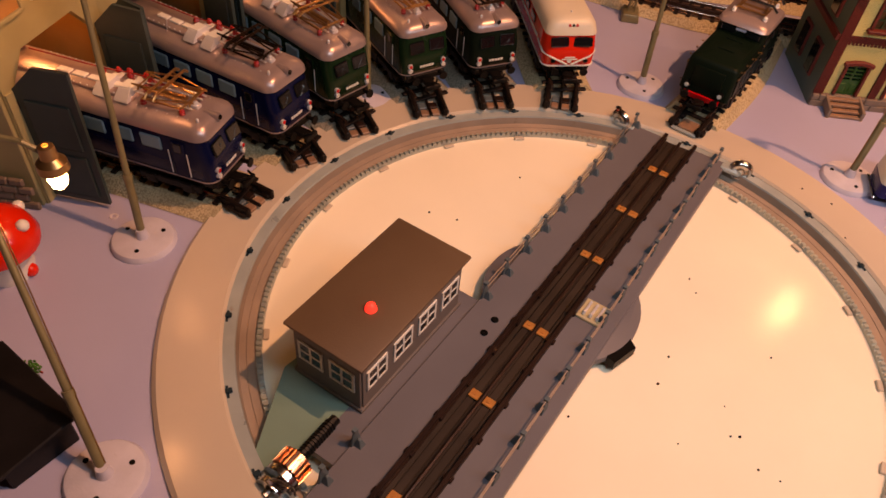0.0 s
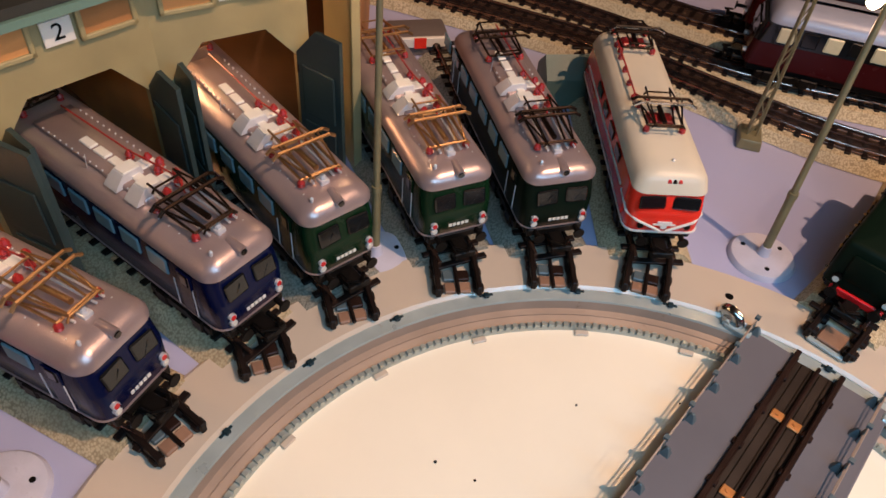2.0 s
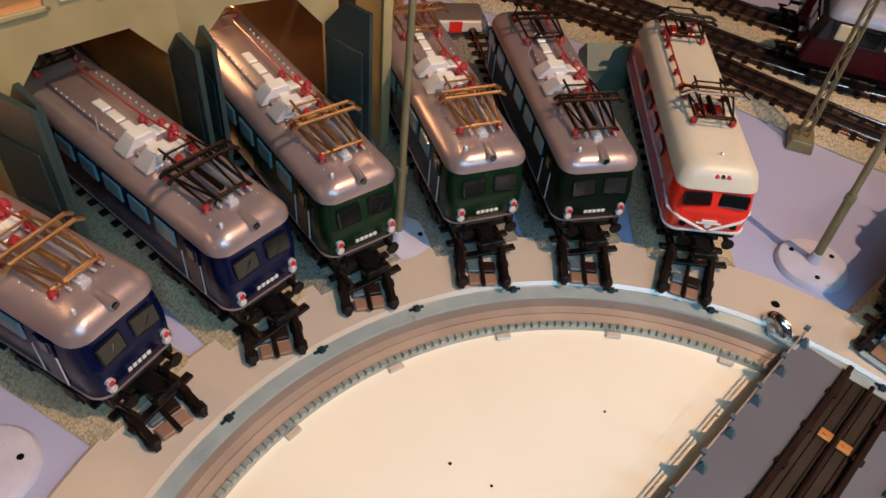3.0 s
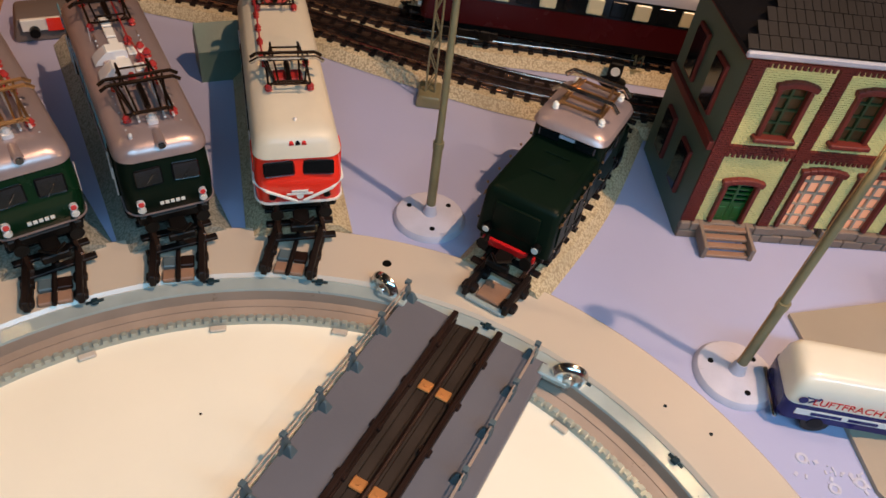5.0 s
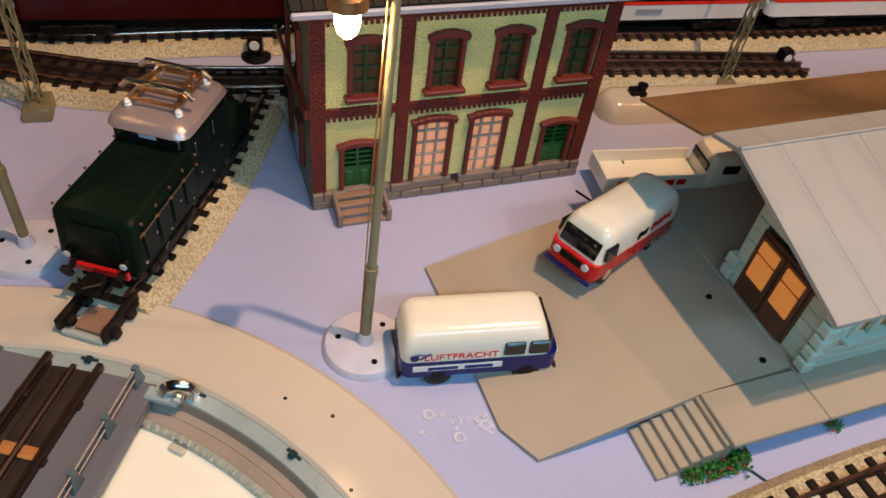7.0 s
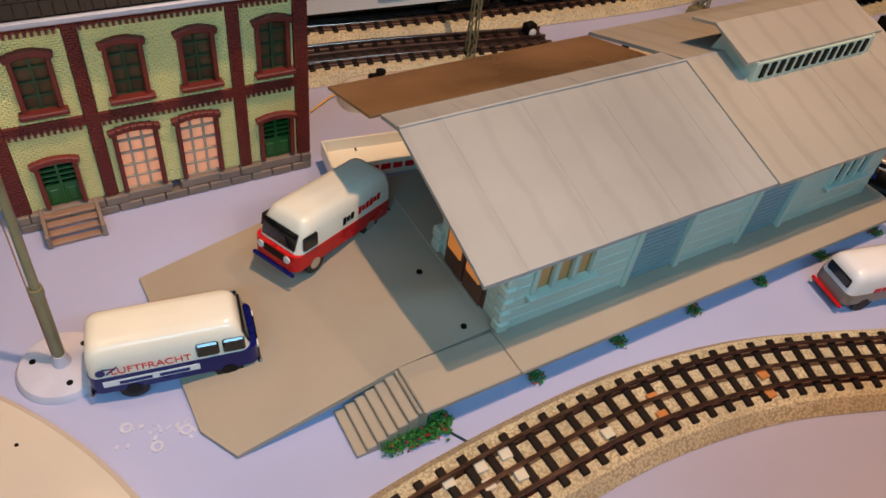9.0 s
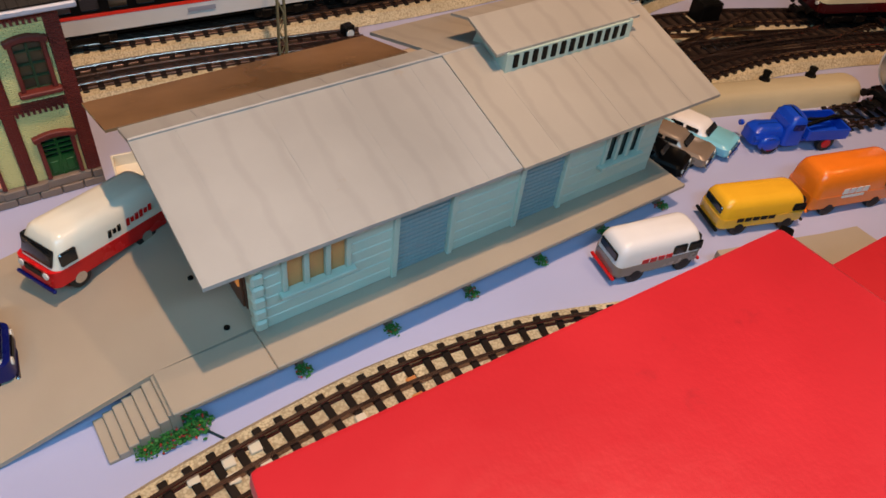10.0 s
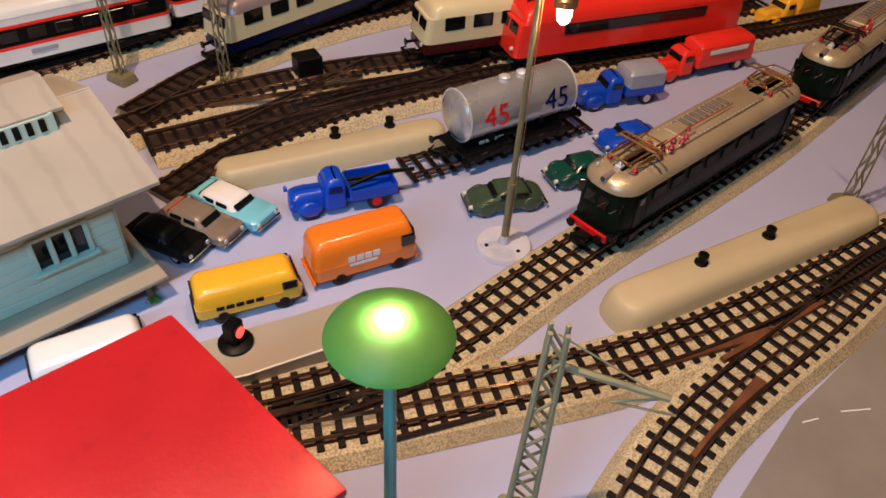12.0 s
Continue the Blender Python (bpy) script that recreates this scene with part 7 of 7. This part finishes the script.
# ---- trains on the main lines ----
def coach(name, m, L, label, layers, roof, H=0.044, W=0.0310, windows=0, wz=(0.026, 0.035), glass=None, nose=0.004, category="railway carriage", bogie=True, alt=None):
    """layers: (bottom, top, material) stripes of the side; the front end is at +x."""
    co = thing(name, m, label, category)
    for k, (za, zb, mm) in enumerate(layers):
        bm = B()
        pr = 0.0002 * (k % 2)
        loft(bm, [plan_ring(0.0 - nose * max(0, (z - 0.018)) / 0.03 + pr, -L + nose * max(0, (z - 0.018)) / 0.03 - pr, W + 2 * pr, 0.0052, z) for z in (za, zb)])
        part("side_band", bm, mm, co)
    zt = layers[-1][1]
    bm = B()
    loft(bm, [plan_ring(-nose - d, -L + nose + d, W + 0.0004 - 2 * i, 0.0056, z) for z, d, i in ((zt, 0, 0), (zt + (H - zt) * 0.4, 0.0008, 0.0008), (zt + (H - zt) * 0.75, 0.003, 0.0034), (zt + (H - zt) * 0.94, 0.006, 0.0075), (H, 0.010, 0.0120))])
    part("roof", bm, roof, co)
    bm = B()
    box(bm, (-L / 2, 0, 0.0085), (L - 0.006, W - 0.006, 0.0060), 0, 0.0008, 1)
    part("underframe", bm, M_BLACK, co)
    for s in (-1, 1):
        for k in range(windows):
            w = (L - 0.022) / windows
            bm = B()
            box(bm, (-0.011 - w * (k + 0.5), s * (W / 2 + 0.0002), (wz[0] + wz[1]) / 2), (w * 0.70, 0.0009, wz[1] - wz[0]), 0, 0.0006, 1)
            part("window", bm, (glass or M_GLASS) if not (alt and k % 2) else alt, co)
        bm = B()
        box(bm, (-nose * 0.45 + 0.0006, s * W * 0.22, 0.0300), (0.0010, W * 0.36, 0.0070), 0, 0.0006, 1, 1, Matrix.Rotation(radians(-8), 4, "Y"))
        part("front_window", bm, M_GLASS, co)
        bm = B()
        rod(bm, (-0.001, s * W * 0.32, 0.0160), (0.0010, s * W * 0.32, 0.0160), 0.0013, 12)
        part("headlight", bm, M_LENS_W, co)
    if bogie:
        bogies(co, 0, -L)
        buffers(co, 0)
    return co


def along(x, y, deg, z=0.0092):
    return Matrix.Translation((x, y, z)) @ Matrix.Rotation(radians(deg), 4, "Z")


coach("railcar", along(0.030, 0.3515, 179), 0.215, "maroon and ivory railcar with blue grey roof", [(0.0110, 0.0250, M_MAROON), (0.0250, 0.0360, M_GLASS)], M_GREYROOF, 0.0450, windows=16, wz=(0.0262, 0.0348), glass=M_IVORY, alt=M_GLASS, nose=0.006, category="railcar")
coach("express_coach", along(-0.235, 0.455, 168), 0.18, "dark maroon express coach on the far track", [(0.0110, 0.0250, M_MAROON), (0.0250, 0.0360, M_MAROON)], M_DARKMET, 0.045, windows=12)
coach("express_coach", along(0.03, 0.398, 178), 0.24, "dark maroon express coach on the far track", [(0.0110, 0.0250, M_MAROON), (0.0250, 0.0360, M_MAROON)], M_DARKMET, 0.045, windows=14)
for x, L in ((0.262, 0.165), (0.432, 0.185), (0.622, 0.19)):
    cc = coach("express_train_car", along(x, 0.3415 if x < 0.6 else 0.352, 180 if x < 0.6 else 183), L, "white high speed train car with red stripe and black windows", [(0.0095, 0.0185, M_TRAINW), (0.0185, 0.0205, M_RED), (0.0205, 0.0315, M_BLACK), (0.0315, 0.0335, M_RED), (0.0335, 0.0380, M_TRAINW)], M_TRAINW, 0.0455, windows=10, wz=(0.0225, 0.0300), category="train car", nose=0.001)
    bar(cc, "side_text", -L * 0.55, 0.0160, 0.0150, 0.016, 0.0026, M_GREYROOF)
coach("cream_blue_locomotive", along(0.628, 0.281, 190), 0.170, "cream and blue electric locomotive with silver roof", [(0.0105, 0.0175, M_NAVY), (0.0175, 0.0345, M_IVORY)], M_SILVER, 0.0440, windows=7, category="locomotive", nose=0.005)
coach("cream_red_locomotive", along(0.742, 0.2125, 165), 0.165, "cream and maroon electric locomotive in the yard", [(0.0105, 0.0175, M_MAROON), (0.0175, 0.0345, M_IVORY)], M_IVORY, 0.0440, windows=7, category="locomotive", nose=0.005)
lo = coach("red_locomotive", along(0.790, 0.1760, 164), 0.185, "bright red electric locomotive with dark window band", [(0.0105, 0.0240, M_RED), (0.0240, 0.0340, M_RED)], M_RED, 0.0440, windows=1, wz=(0.0240, 0.0315), category="locomotive", nose=0.005)
M_GOLD = mat("pale_gold_roof_paint", (0.50, 0.40, 0.26), 0.34, 0.4, 0.12, 36, 0.1)
box_loco(along(0.7045, 0.0090, 184), M_DKGREEN, "dark green electric locomotive with pale gold roof on the siding", M_BRASS, M_DKGREEN, 0.172, False, M_GOLD, "siding locomotives", True, 0.0125)
box_loco(along(0.915, 0.0245, 188), M_DKGREEN, "dark green electric locomotive with pale roof behind another", M_DKWIRE, M_DKGREEN, 0.165, False, M_GOLD, "siding locomotives", True, 0.0125)
for x, y, a in ((0.7045, 0.0090, 184), (0.915, 0.0245, 188)):
    bm = B()
    box(bm, (0.0018, 0, 0.0098), (0.0018, 0.0235, 0.0040), 0, 0.0005, 1)
    single("buffer_beam_plank", bm, M_REDV, "red front beam of the siding locomotive", "beam", along(x, y, a))

# ---- red roofed box building ----
bx1 = thing("red_box_building", pose(0, 0, 0), "two red painted board roofs of a low box building", "building")
bm = B()
prism(bm, [(0.2685, -0.0385), (0.3595, -0.0345), (0.3640, -0.0775), (0.3700, -0.150), (0.262, -0.156)], 0.1535, 0.1570)
bmesh.ops.bevel(bm, geom=bm.edges[:], offset=0.0012, segments=2, affect="EDGES", profile=0.5)
part("high_roof", bm, M_BOXRED, bx1, "bright red painted roof board")
bm = B()
prism(bm, [(0.3560, -0.0215), (0.4975, -0.0125), (0.5095, -0.0870), (0.3660, -0.098)], 0.0970, 0.1005)
bmesh.ops.bevel(bm, geom=bm.edges[:], offset=0.0010, segments=2, affect="EDGES", profile=0.5)
part("low_roof", bm, M_BOXRED, bx1, "bright red painted roof board")
bm = B()
prism(bm, [(0.274, -0.044), (0.354, -0.040), (0.362, -0.145), (0.268, -0.150)], 0.0, 0.1535)
prism(bm, [(0.364, -0.027), (0.490, -0.019), (0.501, -0.081), (0.372, -0.092)], 0.0, 0.0970)
part("wall", bm, M_BOXRED, bx1)

# ---- enamel pan lamp ----
gl = thing("pan_lamp", pose(0.5308, -0.0722, 0), "green enamel pan lamp glowing on a turquoise post", "street lamp")
bm = B()
rod(bm, (0, 0, 0), (0, 0, 0.120), 0.0021, 12, 0.0016)
rod(bm, (0, 0, 0.0), (0, 0, 0.008), 0.0042, 14, 0.0026)
part("post", bm, M_TURQ, gl)
bm = B()
lathe(bm, [(0.0034, 0.1315), (0.0040, 0.1314), (0.0080, 0.1303), (0.0120, 0.1284), (0.0150, 0.1262), (0.0155, 0.1255), (0.0147, 0.1255), (0.0115, 0.1278), (0.0078, 0.1296), (0.0040, 0.1307), (0.0034, 0.1309), (0.0034, 0.1315)], n=40, caps=False)
M_SHADE = mat("translucent_green_shade", (0.050, 0.20, 0.045), 0.42, 0, 0.06, 60, 0, spec=0.3)
nt = M_SHADE.node_tree
tl = nt.nodes.new("ShaderNodeBsdfTranslucent")
tl.inputs["Color"].default_value = (0.80, 0.85, 0.22, 1)
mx = nt.nodes.new("ShaderNodeMixShader")
mx.inputs[0].default_value = 0.22
outn = next(n for n in nt.nodes if n.type == "OUTPUT_MATERIAL")
nt.links.new(nt.nodes["Principled BSDF"].outputs[0], mx.inputs[1])
nt.links.new(tl.outputs[0], mx.inputs[2])
nt.links.new(mx.outputs[0], outn.inputs["Surface"])
part("shade", bm, M_SHADE, gl, "translucent green shade lit from below")
bm = B()
ball(bm, (0, 0, 0.1296), 0.0031, 18, 10)
rod(bm, (0, 0, 0.1215), (0, 0, 0.1290), 0.0016, 10)
part("bulb", bm, G_BULB, gl, "warm glowing bulb")
bm = B()
lathe(bm, [(0.0022, 0.1150), (0.0034, 0.1165), (0.0038, 0.1215), (0.0026, 0.1225)], n=20, caps=False)
part("collar", bm, M_CREAM, gl)
ld = bpy.data.lights.new("pan_light", "POINT")
ld.energy, ld.color, ld.shadow_soft_size = 0.07, (1.0, 0.68, 0.34), 0.0012
new("pan_light", ld).matrix_world = pose(0.5308, -0.0722, 0.1338)


# ---- switch housings, signals and yard clutter ----
def housing(m, L, W, H, label, knobs, material=None):
    h = thing("switch_housing", m, label, "switch housing")
    bm = B()
    loft(bm, [plan_ring(L / 2 - d, -L / 2 + d, W - 2 * d, min(W * 0.42 - d * 0.5, W * 0.44 - d), z) for z, d in ((0.0, 0.0), (H * 0.35, 0.0006), (H * 0.7, 0.0022), (H * 0.92, 0.0042), (H, 0.0066))])
    part("cover", bm, material or M_BEIGE, h)
    for x, y in knobs:
        bm = B()
        lathe(bm, [(0.0034, H * 0.96), (0.0034, H + 0.0008), (0.0022, H + 0.0012), (0.0022, H + 0.0042), (0.0026, H + 0.0044), (0.0026, H + 0.0056), (0.0010, H + 0.0060)], (x, y, 0), 16)
        part("knob", bm, M_BLACK, h)
    return h


housing(Matrix.Translation((0.642, 0.1520, 0)) @ Matrix.Rotation(radians(-13), 4, "Z"), 0.142, 0.024, 0.0115, "long beige switch housing with two black knobs", [(0.002, 0.006), (0.036, 0.006)])
housing(Matrix.Translation((0.768, -0.046, 0)) @ Matrix.Rotation(radians(-8.5), 4, "Z"), 0.180, 0.030, 0.0150, "long beige switch housing beside the branch track", [(-0.034, 0.003), (0.012, 0.003)])
gp = thing("loading_kerb", Matrix.Identity(4), "grey plastic kerb slab beside the curved track", "kerb")
bm = B()
prism(bm, [(0.498, 0.0345), (0.527, 0.0255), (0.566, 0.0185), (0.585, 0.0170), (0.583, 0.0400), (0.562, 0.0435), (0.505, 0.0560)], 0.0, 0.0118)
part("slab", bm, M_RAMP, gp)
bm = B()
wire(bm, [(0.499, 0.0345, 0.0120), (0.527, 0.0257, 0.0120), (0.566, 0.0187, 0.0120), (0.585, 0.0172, 0.0120)], 0.0005, 6)
part("edge_trim", bm, M_WHITE, gp, "pale edge strip")
housing(Matrix.Translation((0.355, 0.266, 0)) @ Matrix.Rotation(radians(-2), 4, "Z"), 0.105, 0.024, 0.0105, "pinkish beige switch housing beyond the shed", [(-0.030, 0.0)], M_RIM)
housing(Matrix.Translation((0.475, 0.262, 0)) @ Matrix.Rotation(radians(4), 4, "Z"), 0.090, 0.022, 0.0105, "pinkish beige switch housing beyond the shed", [(0.0, 0.0)], M_RIM)


def signal_box(x, y, deg, label, lit=None, z=0.0):
    s = thing("signal_lantern", pose(x, y, z, 0, 0, deg), label, "signal")
    bm = B()
    lathe(bm, [(0.0075, 0), (0.0075, 0.0014), (0.0060, 0.0022), (0.0030, 0.0028)], n=24)
    part("foot", bm, M_BLACK, s)
    bm = B()
    box(bm, (0, 0, 0.0080), (0.0075, 0.0062, 0.0105), 0, 0.0008, 1)
    part("lantern", bm, M_BLACK, s)
    bm = B()
    rod(bm, (0, -0.0030, 0.0085), (0, -0.0038, 0.0085), 0.0025, 14)
    part("lens", bm, lit or M_WHITE, s)
    return s


signal_box(0.530, 0.0441, 30, "black signal lantern glowing red", G_RED, 0.0118)
signal_box(0.323, 0.268, 0, "black switch lantern with a pale lens")
signal_box(0.432, 0.300, 10, "black switch lantern with a pale lens")
signal_box(0.138, 0.331, -10, "black switch lantern with a pale lens")
signal_box(0.055, 0.388, 0, "black switch lantern beyond the red locomotive")
bm = B()
box(bm, (0, 0, 0.0035), (0.030, 0.022, 0.007), 0, 0.002, 2, 0.8)
sb = single("signal_plinth", bm, M_BED, "tan embossed plinth below a black relay box", "plinth", Matrix.Translation((0.672, 0.238, 0)) @ Matrix.Rotation(radians(-8), 4, "Z"))
bm = B()
box(bm, (0, 0, 0.014), (0.017, 0.014, 0.014), 0, 0.0008, 1)
single("relay_box", bm, M_BLACK, "black relay box on a tan plinth", "relay box", Matrix.Translation((0.672, 0.238, 0)) @ Matrix.Rotation(radians(-8), 4, "Z"))

# buffer stop behind the green locomotives
bs = thing("buffer_stop", Matrix.Translation((-0.149, 0.305, 0)) @ Matrix.Rotation(radians(28), 4, "Z"), "grey buffer stop with white and red beam", "buffer stop")
bm = B()
box(bm, (0, 0.006, 0.0060), (0.040, 0.024, 0.012), 0, 0.002, 2, 0.85)
part("block", bm, M_GREYWALL, bs)
bm = B()
box(bm, (0, -0.0062, 0.0095), (0.030, 0.0024, 0.0060), 0, 0.0004, 1)
bb = part("beam", bm, M_WHITE, bs)
bm = B()
box(bm, (0, -0.0076, 0.0095), (0.0070, 0.0008, 0.0062))
part("red_field", bm, M_RED, bb)
for x in (-0.0095, 0.0095):
    bm = B()
    rod(bm, (x, -0.0075, 0.0070), (x, -0.0110, 0.0070), 0.0024, 14)
    part("buffer", bm, M_BLACK, bs)
# green hut between two locomotives
gh = thing("lineside_hut", Matrix.Translation((-0.062, 0.293, 0)) @ Matrix.Rotation(radians(25), 4, "Z"), "dull green lineside hut with pitched roof", "hut")
bm = B()
loft(bm, [[(x, -0.010, 0), (x, 0.010, 0), (x, 0.010, 0.016), (x, 0, 0.026), (x, -0.010, 0.016)] for x in (-0.012, 0.012)])
part("body", bm, M_GREENSIDE, gh)
# plate in the front corner
bm = B()
prism(bm, [(0.640, -0.128), (0.699, -0.1155), (0.781, -0.1105), (0.95, -0.125), (0.95, -0.26), (0.60, -0.26)], 0.0, 0.0115)
single("concrete_slab", bm, mat("pale_concrete", (0.24, 0.22, 0.19), 0.6, 0, 0.12, 40, 0.3, worn=((0.55, 0.52, 0.48), 0.70)), "pale concrete slab beside the corner track", "slab")
bm = B()
for k in range(8):
    a = (0.70 + 0.02 * k, -0.122 - 0.008 * (k % 4))
    box(bm, (a[0], a[1], 0.0117), (random.uniform(0.006, 0.014), 0.0006, 0.0004), random.uniform(-0.6, 0.2))
tagged(single("scratches", bm, M_WHITE, "white scratches on the concrete slab", "scratches", kind="stuff"))

# toy mushroom, low hut and wall pieces left of the turntable
mu = thing("toy_mushroom", pose(-0.2330, -0.0280, 0, 0, 0, 0) @ Matrix.Scale(1.15, 4), "red toy mushroom with white spots on a pale stem", "mushroom")
bm = B()
lathe(bm, [(0.0085, 0), (0.0095, 0.004), (0.0080, 0.013), (0.0085, 0.017)], n=20)
part("stem", bm, M_WHITE, mu)
bm = B()
lathe(bm, [(0.0080, 0.0150), (0.0150, 0.0150), (0.0156, 0.0180), (0.0130, 0.0245), (0.0075, 0.0290), (0.0010, 0.0302)], n=24)
part("cap", bm, M_RED, mu)
for a, r, z in ((10, 0.0125, 0.0255), (80, 0.0140, 0.0225), (150, 0.0120, 0.0258), (230, 0.0138, 0.0230), (300, 0.0128, 0.0250), (330, 0.004, 0.0300)):
    bm = B()
    ball(bm, (r * math.cos(radians(a)), r * math.sin(radians(a)), z), 0.0024, 10, 6)
    part("spot", bm, M_WHITE, mu)
bm = B()
ball(bm, (0.010, -0.008, 0.0032), 0.0032, 12, 8)
single("red_berry", bm, M_RED, "small glossy red ball beside the mushroom", "ball", pose(-0.2331, -0.0195, 0))
lh = thing("low_hut", Matrix.Translation((-0.188, -0.099, 0)) @ Matrix.Rotation(radians(-28), 4, "Z"), "dark slate low hut beside the board edge", "hut")
bm = B()
box(bm, (0, 0, 0.007), (0.044, 0.026, 0.014), 0, 0.0006, 1)
part("wall", bm, M_SLATE, lh)
bm = B()
box(bm, (0, 0, 0.0150), (0.050, 0.032, 0.0020), 0, 0.0005, 1, 1, Matrix.Rotation(radians(6), 4, "X"))
part("roof", bm, M_SLATE, lh)
bush(-0.196, -0.077, 0.002, 0.006, 51)
# loose cable at the house
bm = B()
pts = [(0.270, 0.2095, 0.0006), (0.276, 0.200, 0.0006), (0.285, 0.190, 0.0008), (0.292, 0.186, 0.0010)]
wire(bm, pts, 0.0005, 6)
single("loose_cable", bm, M_BLACK, "thin black cable lying by the house", "cable")
bm = B()
pts = [(0.286, 0.262, 0.001), (0.300, 0.272, 0.0016), (0.318, 0.276, 0.001), (0.329, 0.270, 0.001), (0.345, 0.268, 0.001)]
wire(bm, pts, 0.0004, 6)
single("loose_cable", bm, M_YELV, "thin yellow cable behind the shed", "cable")

# ---- small plates between the rails of the curved track ----
for x, y, white in ((0.3954, 0.0491, 0), (0.3921, 0.0414, 0), (0.3491, 0.0547, 0), (0.3481, 0.0473, 0), (0.2888, 0.0535, 1), (0.2902, 0.0451, 1), (0.2793, 0.0521, 1), (0.2790, 0.0457, 1), (0.2673, 0.0509, 1), (0.3255, 0.0482, 1)):
    bm = B()
    box(bm, (0, 0, 0.0069), (0.0042, 0.0040, 0.0012), 0, 0.0003, 1)
    cp = single("contact_plate", bm, M_CREAM if white else M_ORANGE, "cream plate between the rails" if white else "copper contact plate between the rails", "contact plate", pose(x, y, 0, 0, 0, 3))
    tagged(cp, group="rail contact plates")

# ---- switch blades and rusty plates of the turnouts ----


def turnout_iron(label, material, strips):
    """Blades, wing rails or plates of a turnout; strips: start, end, start width, end width, height."""
    tn = thing("turnout_blades", Matrix.Identity(4), label, "turnout")
    for (x0, y0), (x1, y1), w0, w1, zt in strips:
        d = Vector((x1 - x0, y1 - y0, 0)).normalized()
        n = Vector((-d.y, d.x, 0))
        bm = B()
        loft(bm, [[(x + n.x * w * k, y + n.y * w * k, z) for k, z in ((-0.5, 0.0066), (0.5, 0.0066), (0.4, zt), (-0.4, zt))] for x, y, w in ((x0, y0, w0), (x1, y1, w1))])
        part("blade", bm, material, tn)
    return tn


turnout_iron("bright steel blades of the branch turnout", M_STEEL, (((0.536, 0.0050), (0.569, -0.0028), 0.0026, 0.0012, 0.0092), ((0.532, -0.0050), (0.570, -0.0218), 0.0012, 0.0024, 0.0094), ((0.520, -0.0025), (0.574, -0.0100), 0.0014, 0.0012, 0.0090), ((0.541, -0.0150), (0.562, -0.0240), 0.0012, 0.0016, 0.0086)))
turnout_iron("dark guard rails of the branch turnout", M_RUST, (((0.528, 0.0090), (0.575, -0.0050), 0.0022, 0.0022, 0.0092), ((0.540, -0.0080), (0.585, -0.0170), 0.0020, 0.0020, 0.0090), ((0.560, -0.0310), (0.600, -0.0440), 0.0016, 0.0016, 0.0088)))
turnout_iron("long rusty wedge plates of the corner switch", mat("orange_rust_plate", (0.20, 0.075, 0.03), 0.5, 0.3, 0.35, 60, 0.3, worn=((0.05, 0.025, 0.015), 0.56)), (((0.668, -0.0640), (0.735, -0.0830), 0.0020, 0.0060, 0.0084), ((0.650, -0.1040), (0.705, -0.0975), 0.0030, 0.0075, 0.0084), ((0.700, -0.0800), (0.770, -0.0855), 0.0030, 0.0030, 0.0088)))
turnout_iron("dark crossing rails of the yard turnouts", M_RAIL, (((0.585, 0.2010), (0.700, 0.2260), 0.0018, 0.0018, 0.0094), ((0.600, 0.2080), (0.715, 0.2330), 0.0018, 0.0018, 0.0094), ((0.600, 0.2340), (0.740, 0.1960), 0.0018, 0.0018, 0.0094), ((0.610, 0.1990), (0.720, 0.1790), 0.0016, 0.0022, 0.0092)))
turnout_iron("bright blades of the yard turnouts", M_STEEL, (((0.640, 0.2060), (0.690, 0.1985), 0.0022, 0.0010, 0.0092), ((0.655, 0.2240), (0.700, 0.2150), 0.0010, 0.0020, 0.0090)))

rnd = random.Random(7)
bm = B()
for k in range(26):
    a, r = rnd.uniform(0, 6.28), abs(rnd.gauss(0, 0.007))
    w = rnd.uniform(0.0005, 0.0018)
    box(bm, (0.1905 + r * math.cos(a) * 1.3, 0.1030 + r * math.sin(a) * 0.6, 0.0002), (w, w * rnd.uniform(0.3, 0.8), 0.0004), rnd.uniform(0, 3))
single("paint_chips", bm, M_BASEL, "pale paint chips on the lilac board", "paint chips", kind="stuff")
for x, y in ((0.1790, 0.1080), (0.1965, 0.1010), (0.1870, 0.0980), (-0.2070, 0.0150)):
    bm = B()
    lathe(bm, [(0.0022, 0.0), (0.0020, 0.0005), (0.0012, 0.0004), (0.0010, 0.0001)], (x, y, 0), 14, False)
    single("glue_ring", bm, M_BASEL, "small dried glue ring on the lilac board", "glue ring", group="glue rings")
bm = B()
wire(bm, [(0.276, 0.0725, 0.0002), (0.2875, 0.0570, 0.0002)], 0.0005, 6)
single("board_seam", bm, M_BASEDK, "dark seam in the lilac board beside the platform", "seam", kind="structure")
